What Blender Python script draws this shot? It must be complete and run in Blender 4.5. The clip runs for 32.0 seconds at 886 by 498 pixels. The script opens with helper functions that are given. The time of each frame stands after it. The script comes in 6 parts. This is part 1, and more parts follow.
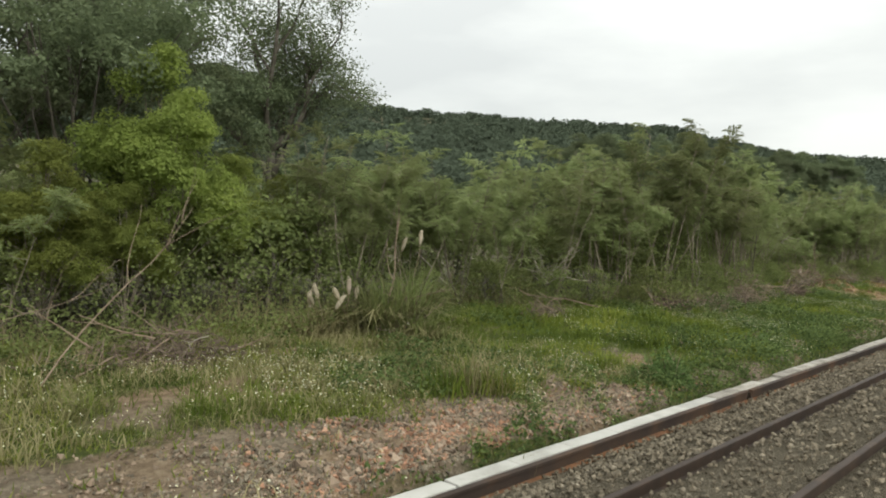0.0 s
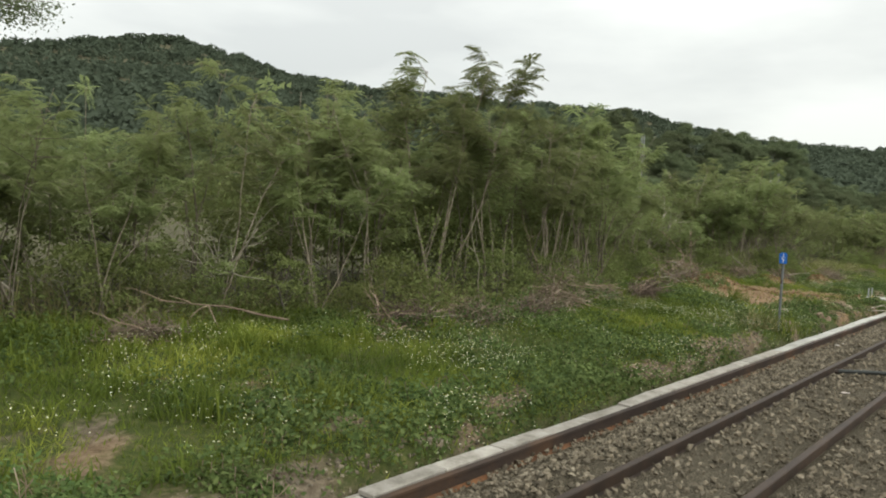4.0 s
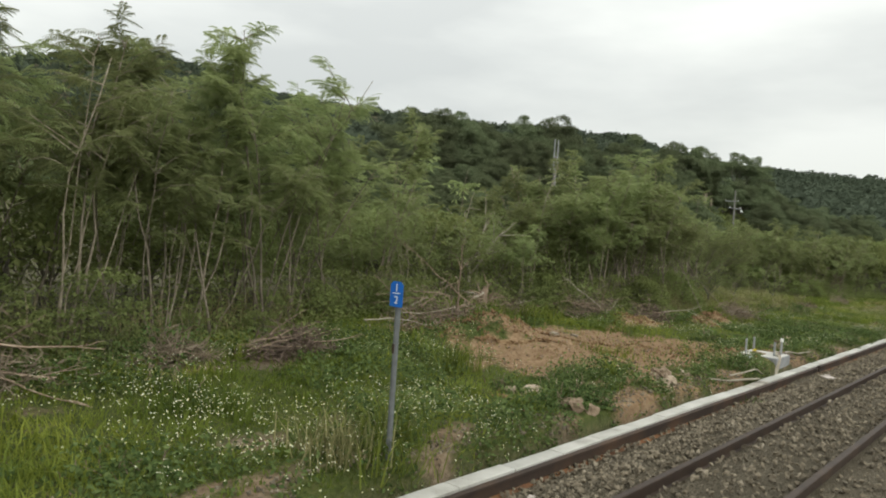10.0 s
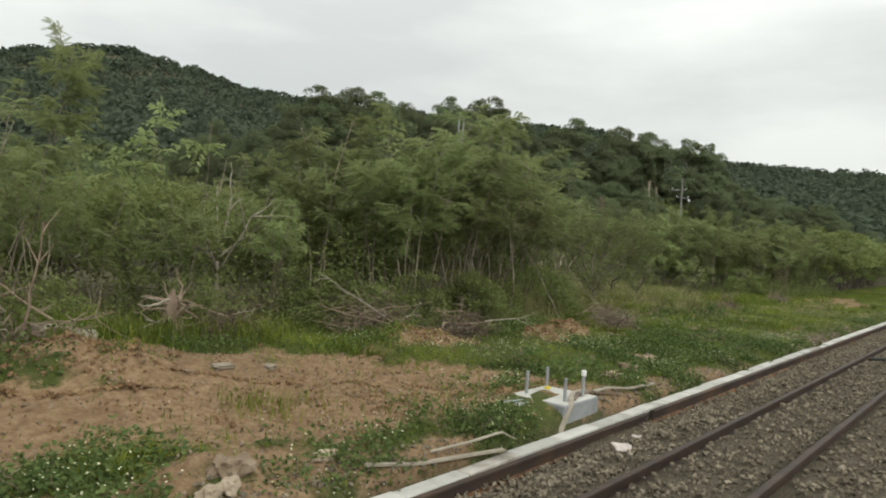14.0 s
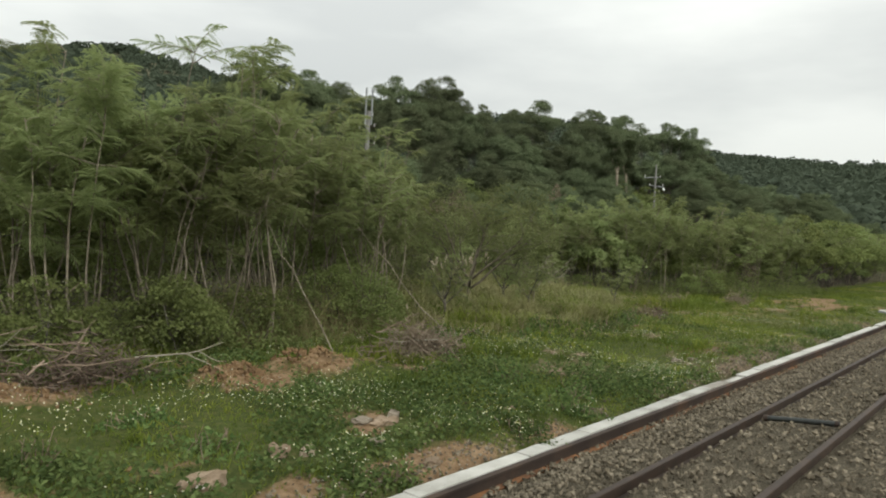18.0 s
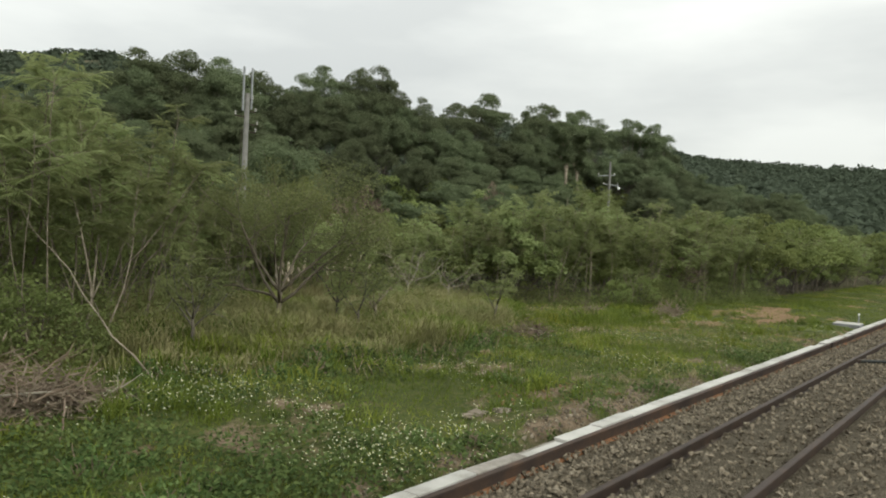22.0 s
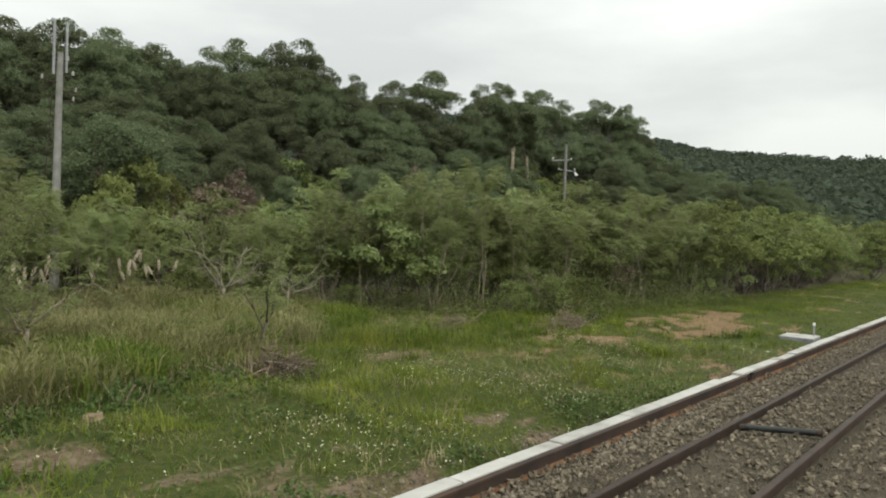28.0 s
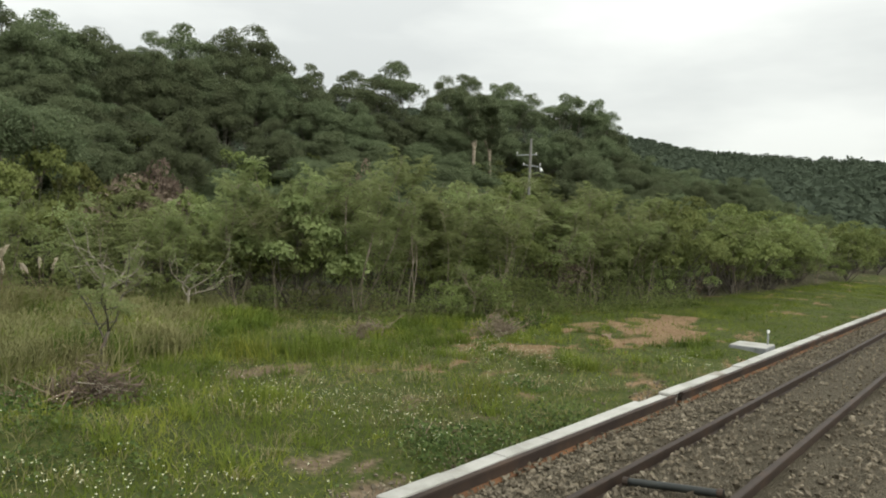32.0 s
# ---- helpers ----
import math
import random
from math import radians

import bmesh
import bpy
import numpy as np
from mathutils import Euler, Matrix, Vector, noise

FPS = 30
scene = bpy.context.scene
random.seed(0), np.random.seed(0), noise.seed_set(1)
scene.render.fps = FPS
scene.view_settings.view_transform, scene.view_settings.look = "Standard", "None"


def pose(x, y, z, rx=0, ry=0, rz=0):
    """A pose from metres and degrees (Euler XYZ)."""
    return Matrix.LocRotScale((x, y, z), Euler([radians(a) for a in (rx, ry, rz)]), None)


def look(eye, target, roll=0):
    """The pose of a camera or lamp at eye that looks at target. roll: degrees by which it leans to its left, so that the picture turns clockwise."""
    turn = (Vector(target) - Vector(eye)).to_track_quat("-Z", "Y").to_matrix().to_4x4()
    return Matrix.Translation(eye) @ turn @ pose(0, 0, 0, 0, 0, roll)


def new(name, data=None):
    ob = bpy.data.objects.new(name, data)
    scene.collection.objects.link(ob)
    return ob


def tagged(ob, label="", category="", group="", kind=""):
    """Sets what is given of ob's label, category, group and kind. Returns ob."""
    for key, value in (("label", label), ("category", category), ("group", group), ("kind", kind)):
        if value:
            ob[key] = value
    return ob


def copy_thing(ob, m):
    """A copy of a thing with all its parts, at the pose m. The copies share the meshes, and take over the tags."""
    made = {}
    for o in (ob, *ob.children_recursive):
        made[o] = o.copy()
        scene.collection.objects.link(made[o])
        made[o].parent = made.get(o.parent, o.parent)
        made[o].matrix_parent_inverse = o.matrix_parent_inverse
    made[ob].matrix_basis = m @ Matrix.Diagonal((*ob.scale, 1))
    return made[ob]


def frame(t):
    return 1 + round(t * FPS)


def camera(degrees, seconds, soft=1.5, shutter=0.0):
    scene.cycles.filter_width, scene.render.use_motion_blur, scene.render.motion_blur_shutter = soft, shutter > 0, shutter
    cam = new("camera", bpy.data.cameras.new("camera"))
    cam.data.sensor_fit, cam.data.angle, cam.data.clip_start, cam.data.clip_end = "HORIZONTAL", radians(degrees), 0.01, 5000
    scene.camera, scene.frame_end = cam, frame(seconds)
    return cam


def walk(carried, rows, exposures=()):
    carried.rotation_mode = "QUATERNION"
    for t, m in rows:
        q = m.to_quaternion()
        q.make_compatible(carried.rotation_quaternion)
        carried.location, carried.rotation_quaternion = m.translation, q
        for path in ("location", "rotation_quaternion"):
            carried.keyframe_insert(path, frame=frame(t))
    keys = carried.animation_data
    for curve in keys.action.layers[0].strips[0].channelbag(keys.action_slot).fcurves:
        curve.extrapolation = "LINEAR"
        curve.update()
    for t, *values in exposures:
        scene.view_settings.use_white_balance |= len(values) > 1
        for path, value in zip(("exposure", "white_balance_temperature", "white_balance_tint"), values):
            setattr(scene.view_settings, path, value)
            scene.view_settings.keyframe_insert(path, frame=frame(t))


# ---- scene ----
cam = camera(62.0, 32.0, soft=1.95)
PATH = [
    (0.0, pose(0.000, -2.909, 2.024, 88.52, -2.11, -46.61)),
    (0.5, pose(1.196, -2.893, 2.021, 88.88, -2.56, -47.03)),
    (1.0, pose(2.347, -2.886, 2.005, 88.77, -2.35, -47.36)),
    (1.5, pose(3.472, -2.880, 1.988, 88.69, -2.46, -48.03)),
    (2.0, pose(4.594, -2.882, 1.969, 88.51, -2.72, -48.30)),
    (2.5, pose(5.727, -2.929, 1.887, 88.22, -1.68, -47.66)),
    (4.5, pose(10.291, -2.829, 2.151, 87.08, -3.49, -49.47)),
    (5.0, pose(11.286, -2.858, 2.140, 87.25, -3.49, -49.75)),
    (5.5, pose(12.291, -2.842, 2.150, 87.15, -3.21, -50.02)),
    (6.0, pose(13.306, -2.830, 2.135, 87.38, -3.82, -50.32)),
    (6.5, pose(14.326, -2.829, 2.121, 87.56, -4.08, -50.57)),
    (7.0, pose(15.343, -2.801, 2.107, 87.76, -4.09, -50.61)),
    (7.5, pose(16.341, -2.789, 2.107, 87.91, -4.05, -50.20)),
    (8.0, pose(17.333, -2.791, 2.077, 87.99, -3.93, -49.74)),
    (8.5, pose(18.329, -2.765, 2.067, 88.30, -3.88, -49.98)),
    (9.0, pose(19.314, -2.755, 2.062, 89.10, -4.30, -50.43)),
    (9.5, pose(20.275, -2.758, 2.085, 89.13, -4.60, -49.88)),
    (10.0, pose(21.238, -2.768, 2.088, 88.94, -3.87, -49.51)),
    (10.5, pose(22.202, -2.796, 2.097, 88.62, -3.35, -49.29)),
    (11.0, pose(23.181, -2.787, 2.105, 88.56, -3.71, -49.39)),
    (11.5, pose(24.159, -2.838, 2.091, 88.58, -3.52, -49.80)),
    (12.0, pose(25.133, -2.858, 2.100, 88.55, -3.80, -50.59)),
    (12.5, pose(26.140, -2.847, 2.099, 88.66, -3.89, -51.05)),
    (13.0, pose(27.197, -2.840, 2.089, 88.73, -3.93, -51.24)),
    (13.5, pose(28.258, -2.824, 2.085, 88.67, -3.63, -51.18)),
    (14.0, pose(29.311, -2.787, 2.086, 88.80, -3.49, -51.06)),
    (14.5, pose(30.334, -2.829, 2.072, 88.92, -3.14, -50.90)),
    (16.5, pose(34.262, -2.837, 2.185, 88.73, -3.46, -50.90)),
    (17.0, pose(35.320, -2.866, 2.175, 88.74, -2.96, -50.89)),
    (17.5, pose(36.356, -2.849, 2.168, 88.45, -3.01, -50.58)),
    (18.0, pose(37.334, -2.839, 2.156, 88.5, -3.00, -50.32)),
    (18.5, pose(38.270, -2.852, 2.154, 88.39, -2.88, -50.61)),
    (19.0, pose(39.173, -2.868, 2.151, 88.66, -2.91, -50.86)),
    (19.5, pose(40.032, -2.869, 2.144, 88.82, -2.90, -50.99)),
    (20.0, pose(40.859, -2.863, 2.137, 88.82, -2.95, -50.91)),
    (20.5, pose(41.655, -2.883, 2.131, 88.92, -2.87, -51.06)),
    (21.0, pose(42.423, -2.887, 2.125, 89.02, -2.66, -51.17)),
    (21.5, pose(43.159, -2.868, 2.116, 89.07, -2.69, -51.16)),
    (22.0, pose(43.876, -2.840, 2.093, 89.09, -2.65, -51.07)),
    (22.5, pose(44.585, -2.804, 2.075, 89.22, -2.45, -51.18)),
    (23.0, pose(45.282, -2.783, 2.051, 89.36, -2.26, -51.19)),
    (23.5, pose(45.949, -2.744, 2.048, 89.30, -2.55, -51.15)),
    (24.0, pose(46.602, -2.723, 2.047, 89.36, -2.69, -51.12)),
    (24.5, pose(47.259, -2.710, 2.051, 89.44, -2.86, -51.24)),
    (25.0, pose(47.952, -2.714, 2.048, 89.38, -3.00, -51.20)),
    (25.5, pose(48.701, -2.782, 2.089, 89.17, -2.59, -50.92)),
    (27.5, pose(51.264, -2.823, 2.130, 88.90, -2.38, -50.52)),
    (28.0, pose(51.820, -2.847, 2.131, 88.76, -2.11, -50.45)),
    (28.5, pose(52.328, -2.846, 2.133, 88.70, -2.33, -50.39)),
    (29.0, pose(52.795, -2.853, 2.132, 88.73, -2.22, -50.54)),
    (29.5, pose(53.218, -2.873, 2.142, 88.67, -2.08, -50.52)),
    (30.0, pose(53.591, -2.881, 2.149, 88.69, -2.11, -50.74)),
    (30.5, pose(53.907, -2.863, 2.140, 88.60, -2.25, -50.82)),
    (31.0, pose(54.173, -2.860, 2.132, 88.56, -2.49, -50.99)),
    (31.5, pose(54.395, -2.862, 2.124, 88.63, -2.42, -51.26)),
    (32.0, pose(54.579, -2.843, 2.130, 88.67, -2.46, -51.56)),
]
walk(cam, PATH, ((0.0, 0.28), (5.0, 0.23), (8.0, 0.19), (11.0, 0.09), (14.0, 0.08), (21.0, 0.1), (28.0, 0.13), (32.0, 0.18)))

# ---- world and light: a bright overcast day ----
world = bpy.data.worlds.new("overcast_sky")
scene.world = world
world.use_nodes = True
wn, wl = world.node_tree.nodes, world.node_tree.links
wn.clear()
w_out = wn.new("ShaderNodeOutputWorld")
w_bg = wn.new("ShaderNodeBackground")
w_tc = wn.new("ShaderNodeTexCoord")
w_sep = wn.new("ShaderNodeSeparateXYZ")
w_sky = wn.new("ShaderNodeTexSky")
w_sky.sky_type = "NISHITA"
w_sky.sun_disc = False
w_sky.sun_elevation = radians(33)
w_sky.sun_rotation = radians(197)
w_noise = wn.new("ShaderNodeTexNoise")
w_noise.inputs["Scale"].default_value = 2.2
w_noise.inputs["Detail"].default_value = 5
w_noise.inputs["Roughness"].default_value = 0.5
w_map = wn.new("ShaderNodeMapping")
w_map.inputs["Scale"].default_value = (1, 1, 3.5)
w_ramp = wn.new("ShaderNodeValToRGB")
w_ramp.color_ramp.elements[0].position, w_ramp.color_ramp.elements[0].color = 0.32, (0.745, 0.77, 0.74, 1)
w_ramp.color_ramp.elements[1].position, w_ramp.color_ramp.elements[1].color = 0.66, (1.055, 1.08, 1.015, 1)
w_grad = wn.new("ShaderNodeMapRange")
w_grad.inputs["From Min"].default_value, w_grad.inputs["From Max"].default_value = 0.0, 1.0
w_grad.inputs["To Min"].default_value, w_grad.inputs["To Max"].default_value = 0.69, 1.72
w_mul = wn.new("ShaderNodeVectorMath")
w_mul.operation = "SCALE"
w_mix = wn.new("ShaderNodeMixRGB")
w_mix.inputs[0].default_value = 0.01
wl.new(w_tc.outputs["Generated"], w_map.inputs["Vector"])
wl.new(w_map.outputs[0], w_noise.inputs["Vector"])
wl.new(w_noise.outputs["Fac"], w_ramp.inputs[0])
wl.new(w_tc.outputs["Generated"], w_sep.inputs[0])
wl.new(w_sep.outputs["Z"], w_grad.inputs["Value"])
wl.new(w_ramp.outputs[0], w_mul.inputs[0])
wl.new(w_grad.outputs[0], w_mul.inputs["Scale"])
wl.new(w_mul.outputs[0], w_mix.inputs[1])
wl.new(w_sky.outputs[0], w_mix.inputs[2])
wl.new(w_mix.outputs[0], w_bg.inputs["Color"])
w_bg.inputs["Strength"].default_value = 0.93
wl.new(w_bg.outputs[0], w_out.inputs[0])

sun_data = bpy.data.lights.new("sun", "SUN")
sun_data.energy, sun_data.angle, sun_data.color = 1.5, radians(25), (0.985, 0.985, 0.89)
sun = new("sun", sun_data)
sun.matrix_world = look((22, -52, 40), (40, 8, 0))

rng = np.random.default_rng(7)


# ---- materials ----
def nodes_of(name):
    m = bpy.data.materials.new(name)
    m.use_nodes = True
    nt = m.node_tree
    return m, nt.nodes, nt.links, nt.nodes["Principled BSDF"]


def ramp_node(ns, stops):
    r = ns.new("ShaderNodeValToRGB")
    while len(r.color_ramp.elements) < len(stops):
        r.color_ramp.elements.new(0.5)
    for e, (p, c) in zip(r.color_ramp.elements, stops):
        e.position, e.color = p, (*c, 1)
    return r


def noise_node(ns, ls, vec, scale, detail=6, rough=0.6):
    n = ns.new("ShaderNodeTexNoise")
    n.inputs["Scale"].default_value, n.inputs["Detail"].default_value, n.inputs["Roughness"].default_value = scale, detail, rough
    ls.new(vec, n.inputs["Vector"])
    return n


def surface(name, stops, scale=3.0, fine=40.0, rough=0.8, metal=0.0, bump=0.3, dist=0.01, vary=0.15, island=False):
    """Colour ramp over coarse noise, darkened and lightened by fine noise, with fine relief."""
    m, ns, ls, bs = nodes_of(name)
    tc = ns.new("ShaderNodeTexCoord")
    geo = ns.new("ShaderNodeNewGeometry")
    info = ns.new("ShaderNodeObjectInfo")
    a = noise_node(ns, ls, geo.outputs["Position"], scale)
    b = noise_node(ns, ls, geo.outputs["Position"], fine, 4, 0.7)
    r = ramp_node(ns, stops)
    mixf = ns.new("ShaderNodeMath")
    mixf.operation = "MULTIPLY_ADD"
    mixf.inputs[1].default_value = 0.35
    ls.new(b.outputs["Fac"], mixf.inputs[0])
    sub = ns.new("ShaderNodeMath")
    sub.operation = "SUBTRACT"
    sub.inputs[1].default_value = 0.175
    ls.new(a.outputs["Fac"], sub.inputs[0])
    ls.new(sub.outputs[0], mixf.inputs[2])
    ls.new(mixf.outputs[0], r.inputs[0])
    hsv = ns.new("ShaderNodeHueSaturation")
    mr = ns.new("ShaderNodeMapRange")
    mr.inputs["To Min"].default_value, mr.inputs["To Max"].default_value = 1 - vary, 1 + vary
    ls.new(geo.outputs["Random Per Island"] if island else info.outputs["Random"], mr.inputs["Value"])
    ls.new(mr.outputs[0], hsv.inputs["Value"])
    ls.new(r.outputs[0], hsv.inputs["Color"])
    ls.new(hsv.outputs[0], bs.inputs["Base Color"])
    bs.inputs["Specular IOR Level"].default_value = 0.5 if rough < 0.7 else 0.2
    bp = ns.new("ShaderNodeBump")
    bp.inputs["Strength"].default_value, bp.inputs["Distance"].default_value = bump, dist
    ls.new(b.outputs["Fac"], bp.inputs["Height"])
    ls.new(bp.outputs[0], bs.inputs["Normal"])
    bs.inputs["Roughness"].default_value, bs.inputs["Metallic"].default_value = rough, metal
    return m


def leafy(name, dark, mid, light, rough=0.75, thin=0.35, vary=0.25, patch=0.7, blotch=0.9, speckle=0.6):
    """Leaves: each leaf takes its own tone, each plant its own brightness, light passes through."""
    m, ns, ls, bs = nodes_of(name)
    geo = ns.new("ShaderNodeNewGeometry")
    info = ns.new("ShaderNodeObjectInfo")
    r = ramp_node(ns, [(0.0, dark), (0.55, mid), (1.0, light)])
    n = noise_node(ns, ls, geo.outputs["Position"], patch, 3, 0.5)
    add = ns.new("ShaderNodeMath")
    add.operation = "MULTIPLY_ADD"
    add.inputs[1].default_value = speckle
    half = ns.new("ShaderNodeMath")
    half.operation = "MULTIPLY_ADD"
    half.inputs[1].default_value, half.inputs[2].default_value = blotch, 0.5 - speckle / 2 - blotch / 2
    ls.new(n.outputs["Fac"], half.inputs[0])
    ls.new(geo.outputs["Random Per Island"], add.inputs[0])
    ls.new(half.outputs[0], add.inputs[2])
    ls.new(add.outputs[0], r.inputs[0])
    hsv = ns.new("ShaderNodeHueSaturation")
    mr = ns.new("ShaderNodeMapRange")
    mr.inputs["To Min"].default_value, mr.inputs["To Max"].default_value = 1 - vary, 1 + vary
    mh = ns.new("ShaderNodeMapRange")
    mh.inputs["To Min"].default_value, mh.inputs["To Max"].default_value = 0.485, 0.512
    ls.new(info.outputs["Random"], mr.inputs["Value"])
    ls.new(info.outputs["Random"], mh.inputs["Value"])
    ls.new(mr.outputs[0], hsv.inputs["Value"])
    ls.new(mh.outputs[0], hsv.inputs["Hue"])
    ls.new(r.outputs[0], hsv.inputs["Color"])
    ls.new(hsv.outputs[0], bs.inputs["Base Color"])
    bs.inputs["Roughness"].default_value = rough
    bs.inputs["Specular IOR Level"].default_value = 0.12
    tr = ns.new("ShaderNodeBsdfTranslucent")
    ls.new(hsv.outputs[0], tr.inputs["Color"])
    mx = ns.new("ShaderNodeMixShader")
    mx.inputs[0].default_value = thin
    ls.new(bs.outputs[0], mx.inputs[1])
    ls.new(tr.outputs[0], mx.inputs[2])
    ls.new(mx.outputs[0], ns["Material Output"].inputs[0])
    return m


M_CONC = surface("pale_concrete", [(0.25, (0.27, 0.26, 0.23)), (0.5, (0.43, 0.42, 0.39)), (0.8, (0.52, 0.51, 0.48))], 1.8, 60, 0.85, 0, 0.25, 0.004, 0.08)
M_CONC_WORN = surface("worn_concrete", [(0.25, (0.16, 0.145, 0.12)), (0.5, (0.32, 0.295, 0.26)), (0.8, (0.46, 0.435, 0.395))], 4, 50, 0.9, 0, 0.4, 0.005, 0.16)
M_CONC_OLD = surface("old_concrete", [(0.25, (0.12, 0.105, 0.085)), (0.55, (0.25, 0.23, 0.20)), (0.85, (0.38, 0.36, 0.32))], 2.5, 50, 0.9, 0, 0.35, 0.005, 0.2)
M_CONC_GREY = surface("grey_concrete", [(0.25, (0.15, 0.155, 0.16)), (0.6, (0.24, 0.245, 0.25)), (0.9, (0.33, 0.33, 0.33))], 3, 60, 0.85, 0, 0.2, 0.003, 0.05)
M_RAIL = surface("rail_steel", [(0.2, (0.025, 0.018, 0.014)), (0.55, (0.05, 0.033, 0.024)), (0.85, (0.09, 0.055, 0.035))], 4, 80, 0.65, 0.35, 0.3, 0.002, 0.1)
M_RUST = surface("rusty_rail", [(0.25, (0.03, 0.024, 0.022)), (0.5, (0.058, 0.042, 0.034)), (0.75, (0.115, 0.066, 0.04))], 1.2, 60, 0.75, 0.2, 0.35, 0.002, 0.1)
M_RUSTY_FOOT = surface("orange_rust", [(0.2, (0.07, 0.042, 0.03)), (0.5, (0.16, 0.08, 0.042)), (0.8, (0.34, 0.16, 0.065))], 2.0, 50, 0.9, 0.05, 0.4, 0.003, 0.1)
M_STONE = surface("ballast_stone", [(0.2, (0.065, 0.053, 0.037)), (0.5, (0.155, 0.13, 0.094)), (0.85, (0.295, 0.26, 0.2))], 6, 30, 0.9, 0, 0.3, 0.004, 0.42, True)
M_PINKSTONE = surface("reddish_gravel", [(0.2, (0.11, 0.08, 0.057)), (0.5, (0.20, 0.15, 0.108)), (0.85, (0.33, 0.27, 0.205))], 5, 30, 0.9, 0, 0.3, 0.004, 0.5, True)
M_REDSTONE = surface("brick_red_rubble", [(0.2, (0.15, 0.075, 0.045)), (0.5, (0.27, 0.15, 0.095)), (0.85, (0.40, 0.27, 0.19))], 5, 30, 0.9, 0, 0.3, 0.004, 0.4, True)
M_ROCK = surface("pale_rock", [(0.25, (0.20, 0.15, 0.10)), (0.55, (0.34, 0.275, 0.205)), (0.85, (0.52, 0.46, 0.37))], 5, 30, 0.9, 0, 0.5, 0.01, 0.15)
M_STEEL = surface("galvanised_steel", [(0.25, (0.22, 0.23, 0.235)), (0.6, (0.33, 0.34, 0.345)), (0.9, (0.44, 0.44, 0.44))], 8, 60, 0.6, 0.4, 0.1, 0.001, 0.05)
M_POST = surface("dull_steel", [(0.25, (0.10, 0.108, 0.11)), (0.6, (0.16, 0.168, 0.17)), (0.9, (0.23, 0.235, 0.235))], 8, 60, 0.7, 0.2, 0.15, 0.001, 0.05)
M_POLE = surface("pole_concrete", [(0.25, (0.15, 0.145, 0.135)), (0.6, (0.24, 0.235, 0.22)), (0.9, (0.33, 0.325, 0.31))], 3, 40, 0.9, 0, 0.2, 0.004, 0.05)
M_BLUE = surface("blue_enamel", [(0.3, (0.01, 0.10, 0.42)), (0.7, (0.015, 0.16, 0.58))], 6, 60, 0.4, 0, 0.05, 0.001, 0.02)
M_WHITE = surface("white_plastic", [(0.3, (0.68, 0.68, 0.66)), (0.7, (0.82, 0.82, 0.80))], 6, 60, 0.5, 0, 0.05, 0.001, 0.05)
M_SCRAP = surface("dirty_plastic_sheet", [(0.3, (0.34, 0.29, 0.26)), (0.7, (0.52, 0.46, 0.42))], 9, 60, 0.6, 0, 0.1, 0.002, 0.1)
M_YELLOW = surface("yellow_plastic", [(0.3, (0.6, 0.45, 0.03)), (0.7, (0.75, 0.6, 0.05))], 6, 60, 0.5, 0, 0.05, 0.001, 0.05)
M_PIPE = surface("grey_plastic_pipe", [(0.3, (0.13, 0.17, 0.17)), (0.7, (0.22, 0.26, 0.26))], 6, 60, 0.45, 0, 0.05, 0.001, 0.05)
M_BARK = surface("pale_bark", [(0.25, (0.10, 0.08, 0.058)), (0.5, (0.195, 0.165, 0.125)), (0.8, (0.35, 0.305, 0.24))], 7, 60, 0.9, 0, 0.4, 0.006, 0.3)
M_BARK_DARK = surface("dark_bark", [(0.25, (0.06, 0.05, 0.04)), (0.55, (0.13, 0.115, 0.095)), (0.85, (0.24, 0.21, 0.18))], 6, 50, 0.9, 0, 0.5, 0.01, 0.2)
M_DEAD = surface("dead_wood", [(0.2, (0.12, 0.085, 0.06)), (0.5, (0.23, 0.17, 0.125)), (0.85, (0.38, 0.31, 0.24))], 6, 50, 0.9, 0, 0.4, 0.005, 0.3)
M_BLEACHED = surface("bleached_wood", [(0.2, (0.20, 0.175, 0.135)), (0.6, (0.33, 0.295, 0.235)), (0.9, (0.45, 0.415, 0.35))], 6, 60, 0.85, 0, 0.3, 0.003, 0.1)

L_FEATHER = leafy("feathery_leaf", (0.162, 0.194, 0.083), (0.231, 0.266, 0.114), (0.3, 0.335, 0.148), vary=0.34, blotch=1.3, patch=0.9, thin=0.55, rough=0.75)
L_HILL = leafy("dark_hill_leaf", (0.105, 0.128, 0.072), (0.145, 0.173, 0.095), (0.19, 0.22, 0.115), thin=0.45, rough=0.85, blotch=0.6, speckle=0.4)
L_SHRUB = leafy("shrub_leaf", (0.118, 0.143, 0.056), (0.196, 0.23, 0.083), (0.28, 0.314, 0.118), thin=0.5, rough=0.75, speckle=0.4)
L_OLIVE = leafy("olive_leaf", (0.15, 0.175, 0.06), (0.208, 0.235, 0.083), (0.28, 0.3, 0.11), thin=0.5, rough=0.75, speckle=0.4)
L_YELLOW = leafy("yellowish_leaf", (0.162, 0.2, 0.054), (0.235, 0.275, 0.073), (0.325, 0.355, 0.095), thin=0.55, rough=0.75, speckle=0.4)
L_BROWN = leafy("dry_brown_leaf", (0.11, 0.088, 0.064), (0.185, 0.145, 0.11), (0.28, 0.225, 0.175), thin=0.3)
L_WEED = leafy("weed_leaf", (0.048, 0.08, 0.026), (0.098, 0.144, 0.046), (0.175, 0.228, 0.08), speckle=0.8)
